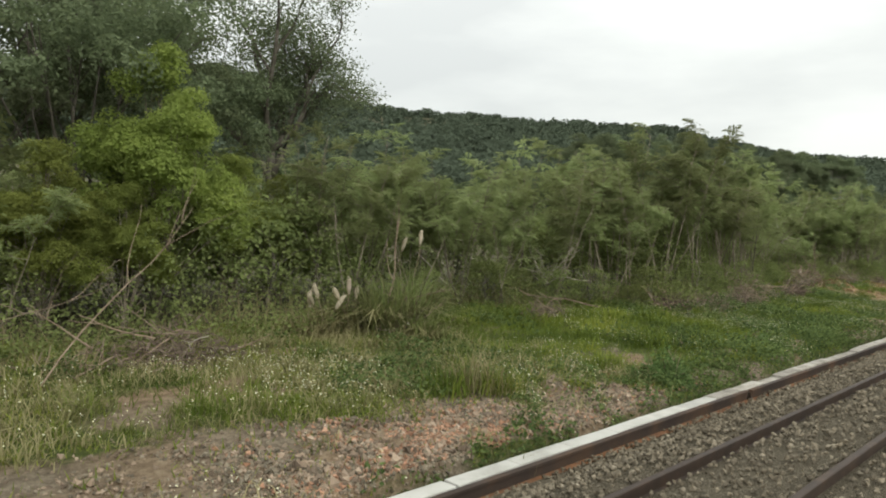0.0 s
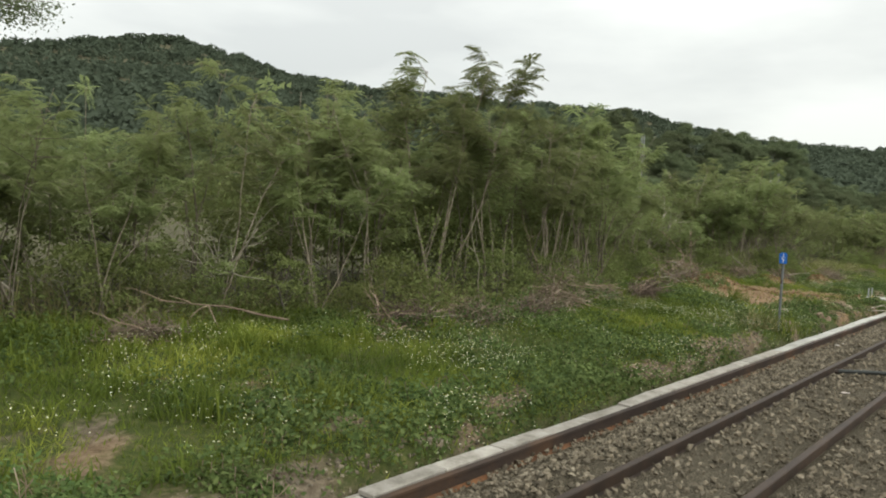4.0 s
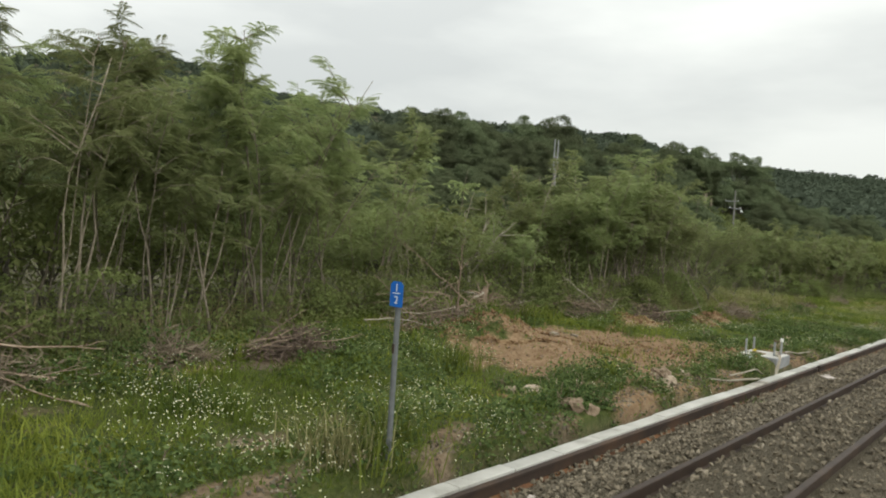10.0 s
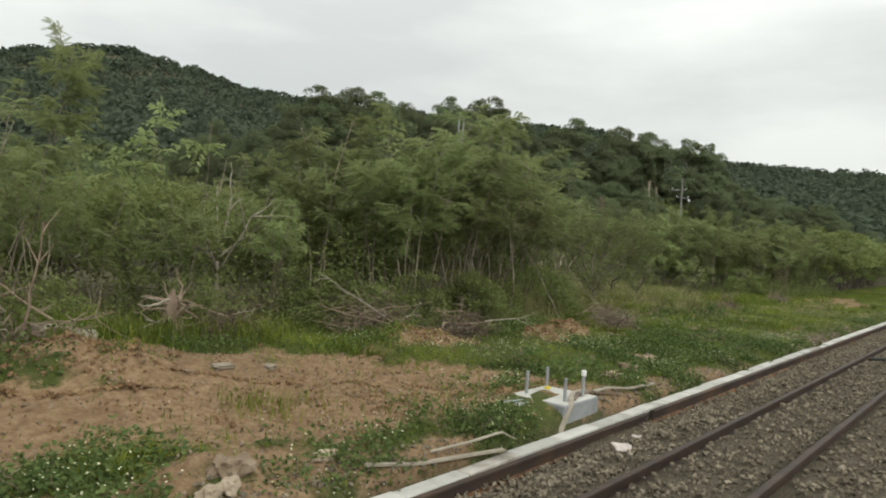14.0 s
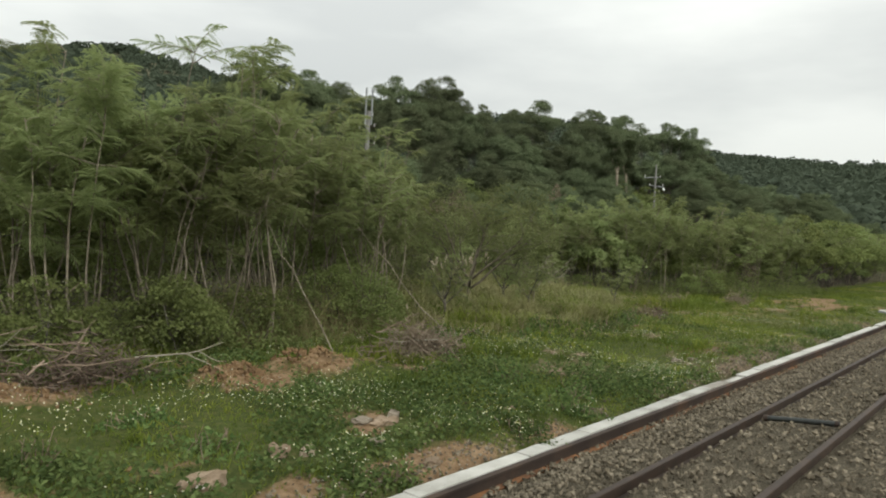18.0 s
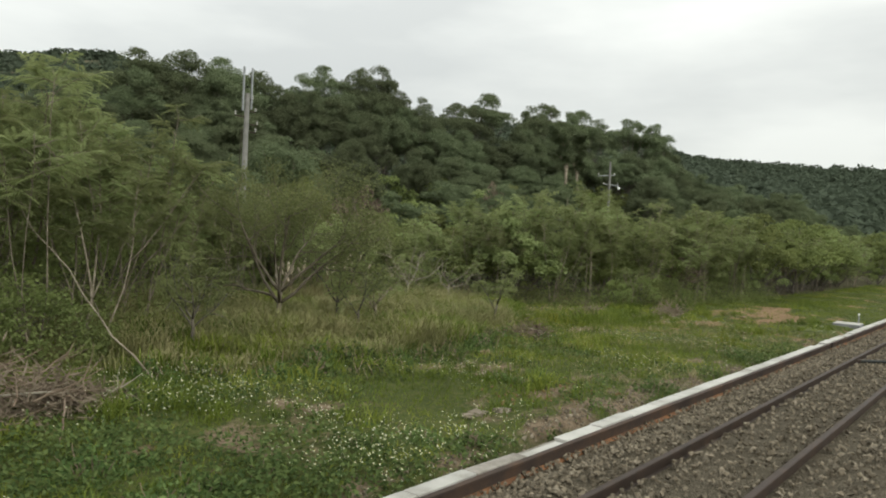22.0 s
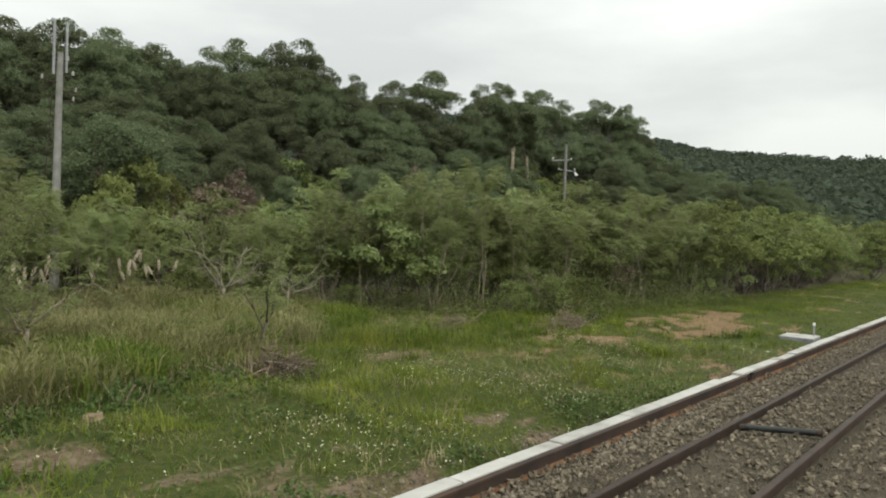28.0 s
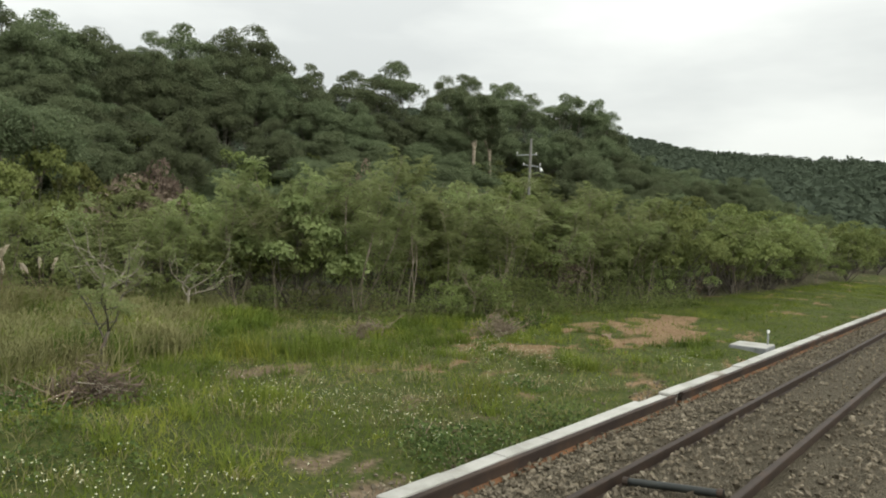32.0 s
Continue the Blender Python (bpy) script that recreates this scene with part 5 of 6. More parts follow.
for q, k in enumerate(HILL):
    x, y = 64 + 9 * q, 28 - 2.8 * q
    k.matrix_basis = pose(x, y, float(ground(x, y)), 0, 0, 70 * q) @ Matrix.Diagonal((0.5, 0.5, 0.42, 1))

# pale-limbed trees before the dark wood
pale1 = plant("hill_tree", airy_tree(np.random.default_rng(350), 6.2, 0.36, 5, 0.05, 0.7, 0.13, 200, 0.1, 0.74), M_BARK, L_HILL, "spreading tree with several pale limbs below a broad crown", "tree", "trees of the rise")
pale1.matrix_basis = pose(59.9, 21.7, float(ground(59.9, 21.7)), 0, 0, 0)
pale2 = plant("hill_tree", airy_tree(np.random.default_rng(351), 8.4, 0.72, 4, 0.06, 0.5, 0.12, 150, 0.1), M_BARK, L_HILL, "slim tree with a tall pale trunk before the dark wood", "tree", "trees of the rise")
pale2.matrix_basis = pose(83.9, 22.15, float(ground(83.9, 22.15)))
for x, y, sc, turn in ((85.4, 21.7, 0.95, 60),):
    copy_thing(pale2, pose(x, y, float(ground(x, y)), 0, 4, turn) @ Matrix.Scale(sc, 4))

# ---- tall trees at the start of the walk ----
big1 = plant("tall_tree", airy_tree(np.random.default_rng(401), 8.8, 0.42, 7, 0.3, 0.68, 0.16, 150, 0.085), M_BARK_DARK, L_HILL, "tall dark tree with airy branches and fine leaves", "tree", "tall trees")
big2 = plant("tall_tree", billow_tree(np.random.default_rng(402), 10.5, 6.5, 46, 900, 0.092, 0.2, 0.15, (0.09, 0.15), 0.75), M_BARK_DARK, L_HILL, "tall dark tree with a leaning pale trunk and thick crown", "tree", "tall trees")
big1.matrix_basis = pose(11.2, 13.8, 0.4, 0, 0, 0)
big2.matrix_basis = pose(5.3, 11.4, 0.4, 0, 0, 90)
for x, y, sc, rz in ((7.6, 13.8, 0.95, 30), (2.6, 11.6, 0.95, 160), (9.8, 15.2, 0.95, 95), (3.6, 13.2, 1.0, 250), (6.0, 15.5, 1.05, 310)):
    copy_thing(big1 if rz in (120, 160, 310) else big2, pose(x, y, 0.4, 0, 0, rz) @ Matrix.Diagonal((sc, sc, sc, 1)))
tall_yellow = plant("shrub", billow_tree(np.random.default_rng(240), 4.9, 2.7, 19, 1300, 0.062, 0.16, 0.06, (0.19, 0.27), 0.9), M_BARK, L_YELLOW, "tall yellow-green feathery shrub below dark trees", "shrub", "shrubs")
tall_yellow.matrix_basis = pose(6.2, 9.3, 0.3)
for x, y, sc, turn in ((4.3, 9.0, 0.62, 100), (8.2, 10.2, 0.66, 220), (9.6, 10.6, 0.6, 310), (5.4, 8.7, 0.5, 40)):
    copy_thing(tall_yellow, pose(x, y, 0.3, 0, 0, turn) @ Matrix.Diagonal((sc * 1.15, sc * 1.15, sc, 1)))

# ---- forest of the far mountain ----
def far_forest():
    r = np.random.default_rng(500)
    n = 12500
    az, far = np.radians(r.uniform(-8, 86, n)), 58 * np.exp(r.uniform(0, np.log(612 / 58), n))
    t = r.uniform(0, 1, 900) * (len(RIDGE) - 1)
    far = np.concatenate([far, REACH + r.normal(size=900) * 4])
    az = np.concatenate([az, np.radians(np.interp(t, np.arange(len(RIDGE)), SKYLINE[:, 0]))])
    cx, cy = 25 + far * np.sin(az), -3 + far * np.cos(az)
    keep = (cy > 57.5 - 0.31 * cx + 8) & ((cy > 46) | (cx > 100)) & (cy > 14) & ((far > 190) | (az > radians(8)))
    cx, cy, far = cx[keep], cy[keep], far[keep]
    rad = np.clip(far * 0.019, 1.2, 4.6) * r.uniform(0.45, 1.5, len(cx))
    near = far < 190
    for pick, per, part_size, name, label, mat in ((near, 80, 0.33, "wooded_slope", "dense green scrub forest on the lower slope", L_SLOPE), (~near, 56, 0.46, "far_forest", "unbroken forest on the far mountain slope, its green greyed to stand for haze", L_FAR_HAZY)):
        s = Soup()
        rd, n = rad[pick], int(pick.sum())
        c = np.column_stack([cx[pick], cy[pick], ground(cx[pick], cy[pick]) + rd * 0.25])
        e = unit(r.normal(size=(n, per, 3)))
        e[:, :, 2] = np.abs(e[:, :, 2]) * 1.15 - 0.3
        at = (c[:, None] + e * rd[:, None, None] * r.uniform(0.75, 1.08, (n, per, 1))).reshape(-1, 3)
        nor = unit(e.reshape(-1, 3) + r.normal(size=(n * per, 3)) * 0.6 + [0, 0, 0.3])
        size = np.repeat(rd * part_size, per)
        scales(s, at, nor, size, size * 0.7, r)
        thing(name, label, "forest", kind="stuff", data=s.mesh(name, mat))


far_forest()

# ---- blades ----
def blades(s, at, height, width, r, lean=0.35):
    """Bent blades of two pieces."""
    n = len(at)
    a = r.uniform(0, 2 * np.pi, n)
    d = np.column_stack([np.cos(a), np.sin(a), np.zeros(n)])
    side = np.column_stack([-np.sin(a), np.cos(a), np.zeros(n)])
    h = (height * r.uniform(0.55, 1.35, n))[:, None]
    w = (width * r.uniform(0.7, 1.3, n))[:, None]
    ln = (lean * r.uniform(0.2, 1.6, n))[:, None]
    up = np.array([[0, 0, 1.0]])
    m = at + up * h * 0.55 + d * h * ln * 0.35
    t = at + up * h * (1 - 0.25 * ln) + d * h * ln
    v = np.stack([at - side * w * 0.5, at + side * w * 0.5, m + side * w * 0.42, m - side * w * 0.42, t], 1)
    k = 5 * np.arange(n)[:, None]
    s.add(v.reshape(-1, 3), k + np.array([[0, 1, 2, 3]]), k + np.array([[3, 2, 4]]))


def spikes(s, at, height, width, r, lean=0.6):
    """Short straight blades, leaning every way."""
    n = len(at)
    a, b = r.uniform(0, 2 * np.pi, n), r.uniform(0, 2 * np.pi, n)
    h = (height * r.uniform(0.5, 1.4, n))[:, None]
    w = (width * r.uniform(0.7, 1.3, n))[:, None]
    side = np.column_stack([-np.sin(b), np.cos(b), np.zeros(n)])
    ln = lean * r.uniform(0.1, 1.8, n)
    t = at + h * unit(np.column_stack([np.cos(a) * ln, np.sin(a) * ln, np.ones(n)]))
    v = np.stack([at - side * w * 0.5, at + side * w * 0.5, t], 1)
    s.add(v.reshape(-1, 3), None, np.arange(3 * n).reshape(-1, 3))


# ---- undergrowth at the foot of the thicket ----
r = np.random.default_rng(61)
s = Soup()
n = 105000
x = r.uniform(1, 78, n)
depth = r.uniform(0, 1, n) ** 1.8 * 4.0
y = edge(x) - 0.35 + depth
h = (0.4 + 2.2 * np.clip(value_noise(x * 0.7, y * 0.7, 41) + 0.4, 0, 1)) * smooth(-0.4, 1.3, depth)
at = np.column_stack([x, y, ground(x, y) + r.uniform(0, 1, n) * h])
leaves(s, at, 0.078, 0.042, r)
thing("undergrowth", "tangled low green undergrowth below the thicket", "undergrowth", kind="stuff", data=s.mesh("undergrowth", L_SHRUB))


s = Soup()
n = 17000
x = np.concatenate([r.uniform(1, 72, 13000), r.uniform(40.5, 48.5, 4000)])
y = edge(x) - 0.5 + r.uniform(0, 1, n) ** 1.4 * 2.6
h = 0.22 + 0.55 * np.clip(value_noise(x * 0.6, y * 0.6, 43) + 0.5, 0, 1) + 0.2 * smooth(40.5, 42, x) * smooth(48.5, 47, x)
spikes(s, np.column_stack([x, y, ground(x, y) - 0.02]), h * smooth(-0.6, 0.8, y - edge(x)) + 0.1, 0.016, r, 0.7)
thing("dry_undergrowth", "brownish dry grass and stalks at the foot of the thicket", "undergrowth", kind="stuff", data=s.mesh("dry_undergrowth", L_TAN))

# ---- low scrub between the trees of the rise ----
s = Soup()
n = 40000
x = r.uniform(46, 150, n)
y = 56.2 - 0.31 * x - r.uniform(-14, 17, n)
keep = y > edge(x) + 5
x, y = x[keep], y[keep]
leaves(s, np.column_stack([x, y, ground(x, y) + r.uniform(0, 1.3, len(x))]), 0.42, 0.26, r)
thing("hillside_scrub", "dark low scrub between the trees of the rise", "scrub", kind="stuff", data=s.mesh("hillside_scrub", L_HILL))


# ---- grass, weeds and flowers of the verge ----
def scatter(n, x0, x1, ymax, r, bias=1.0):
    x = r.uniform(x0, x1, n)
    y0 = 1.23
    y = y0 + (np.minimum(edge(x) + ymax, 15) - y0) * r.uniform(0, 1, n) ** bias
    return x, y


def FIELD(x, y):
    """1 where the tall grass stands, or where a foundation leaves no room for plants."""
    blocks = ((x > 34.3) & (x < 35.78) & (y < 2.12)) | ((x > 66.75) & (x < 67.85) & (y < 2.2))
    for rx, ry, sx, sy, sz, rot in NEAR_ROCKS:
        blocks = blocks | ((x - rx) ** 2 / (sx + 0.07) ** 2 + (y - ry + 0.08) ** 2 / (sy + 0.16) ** 2 < 1)
    return np.maximum(smooth(44.5, 46.5, x) * smooth(62, 60, x) * smooth(-0.5, 0.5, y - np.interp(x, [45, 47, 50, 53, 55.7, 58.6, 62], [6.5, 5.7, 5.4, 6.2, 7.5, 9.3, 10.8])), blocks)


r = np.random.default_rng(71)
s = Soup()
for n, x0, x1 in ((270000, 0, 60), (60000, 60, 105)):
    x, y = scatter(n, x0, x1, 0.8, r, 1.1)
    lush = 0.5 + 0.5 * value_noise(x * 0.45, y * 0.45, 51)
    keep = (bare(x, y) < r.uniform(0.05, 1.15, n)) & (r.random(n) < 0.35 + 0.65 * lush) & (FIELD(x, y) < r.uniform(0.2, 1.0, n))
    x, y, lush = x[keep], y[keep], lush[keep]
    hh = 0.07 + 0.15 * lush ** 2 * smooth(1.5, 3.2, y) + 0.05 * smooth(4, 6.5, y)
    spikes(s, np.column_stack([x, y, ground(x, y) - 0.01]), hh, 0.016, r, 0.9)
thing("grass", "lush bright green grass on the verge", "grass", kind="stuff", data=s.mesh("grass", L_GRASS))

def tufts(s, x, y, height, per, width, r, lean=0.6, spread=0.1):
    """Tufts of arching blades at these places."""
    i = np.repeat(np.arange(len(x)), per)
    px, py = x[i] + r.normal(size=len(i)) * spread, y[i] + r.normal(size=len(i)) * spread
    blades(s, np.column_stack([px, py, ground(px, py) - 0.02]), height[i], width, r, lean)


s, s2 = Soup(), Soup()
n = 5200
x = r.uniform(44.5, 62, n)
y = 4.8 + 10.3 * r.uniform(0, 1, n) ** 1.15
keep = (FIELD(x, y) > r.uniform(0.1, 0.9, n)) & (y < edge(x) + 1.2)
x, y = x[keep], y[keep]
hh = (0.37 + 0.18 * value_noise(x * 0.8, y * 0.8, 52) + 0.14 * value_noise(x * 2.2, y * 2.2, 53)) * r.uniform(0.75, 1.3, len(x))
tan = r.random(len(x)) < 0.48 + 0.75 * value_noise(x * 0.7, y * 0.7, 54)
tufts(s, x[tan], y[tan], hh[tan], 38, 0.013, r, 0.85, 0.11)
tufts(s2, x[~tan], y[~tan], hh[~tan] * 0.8, 34, 0.02, r, 0.9, 0.12)
seed = np.repeat(np.column_stack([x, y, ground(x, y) + hh * 0.95])[tan], 5, 0)
seed = seed + r.normal(size=seed.shape) * [0.14, 0.14, 0.08]
leaves(s, seed, 0.11, 0.016, r, 0.2, np.array([0.25, 0.1, 0.75]))
thing("field_grass", "fresh green grass mixed into the tall dry grass", "grass", kind="stuff", data=s2.mesh("field_grass", L_GRASS))
thing("tall_grass", "tall tan and green seeding grass on open ground", "grass", kind="stuff", data=s.mesh("tall_grass", L_TAN))

# lush arching tufts that make the verge uneven
s = Soup()
n = 7600
x, y = scatter(n, 0, 68, 0.6, r, 0.9)
lush = 0.5 * value_noise(x * 0.5, y * 0.6, 51) + 0.5 * value_noise(x * 1.4, y * 1.4, 151) + 0.35 * smooth(57, 60, x) * smooth(4.0, 6.0, y) + 0.3 * smooth(2.2, 4.5, y) * smooth(10, 13, x) * smooth(31, 28, x)
keep = (lush > r.uniform(-0.1, 0.75, n)) & (bare(x, y) < 0.45) & (FIELD(x, y) < 0.35) & (y > 1.75)
x, y, lush = x[keep], y[keep], lush[keep]
hh = (0.15 + 0.16 * np.clip(lush, 0, 1)) * r.uniform(0.7, 1.35, len(x)) * (0.75 + 0.25 * smooth(1.8, 3.0, y))
tufts(s, x, y, hh, 26, 0.013, r, 0.95, 0.075)
sd = Soup()
n = 2600
x, y = scatter(n, -1, 11.5, 0.3, r, 0.8)
keep = (r.random(n) < 0.75 * smooth(11.5, 7.5, x)) & (bare(x, y) < 0.75)
x, y = x[keep], y[keep]
tufts(sd, x, y, 0.13 + 0.12 * r.random(len(x)), 18, 0.011, r, 1.1, 0.09)
n = 2400
x, y = scatter(n, 49, 63, 0.3, r, 0.8)
keep = (r.random(n) < 0.6 * smooth(49, 53, x)) & (FIELD(x, y) < 0.3)
x, y = x[keep], y[keep]
tufts(sd, x, y, 0.09 + 0.08 * r.random(len(x)), 16, 0.011, r, 1.1, 0.1)
thing("dry_grass", "short half-dry yellowish grass on the verge", "grass", kind="stuff", data=sd.mesh("dry_grass", L_TAN))
thing("lush_grass", "bright green arching grass tufts on the verge", "grass", kind="stuff", data=s.mesh("lush_grass", L_GRASS))

s = Soup()
for n, x0, x1 in ((230000, 0, 60), (16000, 60, 80)):
    x, y = scatter(n, x0, x1, -0.2, r, 1.35)
    patch = value_noise(x * 0.6, y * 0.8, 55) + 0.35 * value_noise(x * 1.9, y * 1.9, 56)
    near = smooth(3.4, 1.6, y) * (0.25 + 0.3 * smooth(11, 13, x) * smooth(46, 40, x)) - 0.3 * smooth(10, 7, x)
    keep = (patch + near + 0.15 * smooth(48, 42, x) - 0.3 * smooth(44, 50, x) - 0.25 * smooth(50, 55, x) > r.uniform(-0.05, 0.5, n)) & (bare(x, y) < r.uniform(0.2, 0.9, n)) & (FIELD(x, y) < 0.4)
    x, y = x[keep], y[keep]
    z = ground(x, y) + r.uniform(0, 1, len(x)) * (0.17 + 0.1 * value_noise(x * 1.5, y * 1.5, 57)) * (1 + 0.45 * smooth(11, 13, x) * smooth(29, 26, x))
    leaves(s, np.column_stack([x, y, z]), 0.06, 0.036, r)
thing("weeds", "low dark green leafy weeds spread over the verge", "weeds", kind="stuff", data=s.mesh("weeds", L_WEED))

s, s2 = Soup(), Soup()
n = 84000
x, y = scatter(n, -2, 64, -0.5, r, 1.25)
patch = value_noise(x * 0.55, y * 0.75, 58) + 0.5 * value_noise(x * 1.7, y * 1.7, 59)
keep = (patch - 0.06 - 0.1 * smooth(34, 38, x) * smooth(48, 44, x) > r.uniform(-0.35, 0.95, n)) & (bare(x, y) < 0.6) & (FIELD(x, y) < 0.3) & (y < 6.0)
x, y = x[keep], y[keep]
c = np.column_stack([x, y, ground(x, y) + r.uniform(0.10, 0.26, len(x))])
n = len(c)
tilt = unit(np.column_stack([r.normal(size=n) * 0.5, r.normal(size=n) * 0.5 - 0.35, np.ones(n)]))
u = unit(np.cross(tilt, [1.0, 0.2, 0]))
w = np.cross(tilt, u)
rad = 0.0074 * r.uniform(0.7, 1.4, n)
for k in range(5):
    a0, a2 = (2 * np.pi * (k + f) / 5 for f in (-0.4, 0.4))
    p = [c + (u * np.cos(a) + w * np.sin(a)) * (rad * q)[:, None] for a, q in ((a0, 1.0), (a2, 1.0))]
    s.add(np.stack([c + tilt * 0.002, *p], 1).reshape(-1, 3), None, np.arange(n * 3).reshape(-1, 3))
thing("flowers", "small white five-petalled daisy-like flowers among the weeds", "flowers", kind="stuff", data=s.mesh("flowers", L_PETAL))
q = [c + tilt * 0.004 + (u * np.cos(a) + w * np.sin(a)) * (rad * 0.33)[:, None] for a in (0, 1.57, 3.14, 4.71)]
s2.add(np.stack(q, 1).reshape(-1, 3), np.arange(n * 4).reshape(-1, 4))
thing("flower_centres", "yellow centres of the small white flowers", "flowers", kind="stuff", data=s2.mesh("flower_centres", M_YELLOW))

# ---- dead branches and brushwood ----
def stick_mesh(r, length, radius, forks=2, mat=None):
    s = Soup()
    pts, d = wander((0, 0, 0), (1, 0, 0.02), length, r, 7, 0.10)
    tube(s, pts, np.linspace(radius, radius * 0.35, len(pts)), 5)
    for _ in range(forks):
        i = int(r.integers(2, 6))
        q, _d = wander(pts[i], (0.8, r.normal() * 0.7, r.normal() * 0.5), length * r.uniform(0.25, 0.5), r, 4, 0.15)
        tube(s, q, np.linspace(radius * 0.5, radius * 0.2, len(q)), 4)
    return s.mesh("stick", mat or M_DEAD)


STICKS = [stick_mesh(np.random.default_rng(600 + k), 1.0, 0.013, k % 4) for k in range(8)]
PALE_STICKS = [stick_mesh(np.random.default_rng(620 + k), 1.0, 0.013, k % 3, M_BLEACHED) for k in range(3)]


def brush_pile(x, y, w, h, count, seed, label):
    r = np.random.default_rng(seed)
    ob = thing("brushwood_pile", label, "brushwood", pose(x, y, float(ground(x, y))), "brushwood piles")
    for k in range(count):
        m = PALE_STICKS[k % 3] if r.random() < 0.12 else STICKS[int(r.integers(8))]
        st = part("stick", m, ob)
        ln = r.uniform(0.25, 0.75) * min(w, 1.5)
        u = r.uniform(-0.5, 0.35)
        a = r.normal() * 0.7 + (math.pi if r.random() < 0.5 else 0)
        st.matrix_basis = Matrix.Translation((u * w, r.normal() * w * 0.14, r.uniform(0.02, h) * (1 - abs(u)))) @ Euler((0, r.normal() * 0.28, a)).to_matrix().to_4x4() @ Matrix.Scale(ln, 4)
    s = Soup()
    n = 1000
    p = r.normal(size=(n, 3)) * [w * 0.3, w * 0.16, 0]
    p[:, 2] = np.abs(r.normal(size=n)) * h * 0.5 * np.exp(-(p[:, 0] / w * 2) ** 2) + (ground(x + p[:, 0], y + p[:, 1]) - ground(x, y))
    leaves(s, p, 0.2, 0.022, r, -0.5)
    tagged(part("dry_litter", s.mesh("dry_litter", L_BROWN), ob, "dry brown leaves and twigs"), kind="stuff")


PILE = "heap of dead brown brushwood at the edge of the thicket"
PILES_A = ((17.6, 5.35, 1.5, 0.4, 26, 1), (19.0, 4.9, 1.2, 0.35, 20, 2), (22.1, 5.3, 1.8, 0.75, 40, 3), (20.7, 4.9, 0.9, 0.3, 14, 4), (26.2, 5.2, 1.2, 0.45, 24, 5), (30.2, 6.2, 1.8, 0.6, 30, 6), (36.9, 6.6, 1.9, 0.7, 34, 7), (34.3, 7.2, 1.2, 0.4, 16, 8), (43.5, 5.0, 1.6, 0.5, 26, 9), (44.1, 5.2, 1.1, 0.3, 14, 10))
PILES_B = ((5.0, 6.2, 1.9, 0.45, 30, 11), (2.0, 6.5, 1.4, 0.4, 18, 12), (9.4, 6.6, 1.3, 0.6, 22, 13), (13.5, 6.3, 1.2, 0.35, 14, 14), (54.5, 5.8, 1.2, 0.35, 22, 15), (61.5, 8.0, 1.1, 0.3, 14, 16), (24.6, 5.6, 1.0, 0.3, 12, 17), (38.4, 5.6, 1.5, 0.5, 26, 18), (64.5, 6.6, 1.3, 0.4, 14, 19))
for x, y, w, h, n, sd in PILES_A + PILES_B:
    brush_pile(x, y, w, h, n, sd, PILE)


def dead_branch(a, b, radius, seed, mat, forks=3, sag=0.0, label="bare fallen branch leaning out of the thicket"):
    r = np.random.default_rng(seed)
    a, b = np.array(a, float), np.array(b, float)
    t = np.linspace(0, 1, 9)[:, None]
    ln = np.linalg.norm(b - a)
    pts = a + (b - a) * t + np.cumsum(r.normal(size=(9, 3)) * ln * 0.012, 0) - np.array([0, 0, sag]) * np.sin(t * np.pi)
    s = Soup()
    tube(s, pts, np.linspace(radius, radius * 0.4, 9), 6)
    ob = thing("fallen_branch", label, "branch", group="fallen branches")
    part("limb", s.mesh("limb", mat), ob)
    for _ in range(forks):
        i = int(r.integers(3, 8))
        s = Soup()
        q, _d = wander(pts[i], unit(b - a) + r.normal(size=3) * 0.55, ln * r.uniform(0.2, 0.4), r, 5, 0.14)
        tube(s, q, np.linspace(radius * 0.5, radius * 0.15, len(q)), 5)
        part("twig", s.mesh("twig", mat), ob)


dead_branch(gz(3.1, 5.4, 0.05), gz(5.9, 7.0, 1.9), 0.010, 1, M_DEAD, 5)
dead_branch(gz(2.2, 6.0, 0.5), gz(4.5, 6.7, 0.9), 0.008, 2, M_DEAD, 3)
dead_branch(gz(9.5, 7.0, 0.0), gz(9.6, 7.05, 2.3), 0.018, 3, M_DEAD, 2, label="bare upright stem at the edge of the thicket")
dead_branch(gz(12.6, 8.2, 0.35), gz(11.6, 8.5, 1.3), 0.021, 4, M_BLEACHED, 1)
dead_branch(gz(16.2, 8.2, 0.3), gz(17.0, 8.4, 1.1), 0.018, 5, M_DEAD, 2)
dead_branch(gz(18.3, 4.55, 0.1), gz(19.4, 4.6, 0.28), 0.013, 6, M_BLEACHED, 0)
dead_branch(gz(21.5, 5.0, 0.25), gz(22.4, 5.6, 0.62), 0.027, 7, M_DEAD, 1)
dead_branch(gz(23.0, 5.0, 0.15), gz(21.6, 5.5, 0.3), 0.018, 8, M_DEAD, 1)
dead_branch(gz(22.6, 5.9, 0.2), gz(21.9, 6.2, 2.1), 0.012, 9, M_DEAD, 2)
dead_branch(gz(28.0, 5.7, 0.35), gz(30.5, 5.9, 0.1), 0.012, 10, M_BLEACHED, 0)
dead_branch(gz(30.6, 5.9, 0.1), gz(30.9, 6.0, 1.5), 0.021, 11, M_DEAD, 4, label="broken bare stump with upright branches by the spoil heap")
dead_branch(gz(30.9, 5.8, 0.2), gz(29.6, 6.4, 1.5), 0.013, 12, M_DEAD, 3)
dead_branch(gz(36.9, 6.3, 0.3), gz(35.6, 6.7, 1.05), 0.015, 13, M_BLEACHED, 3)
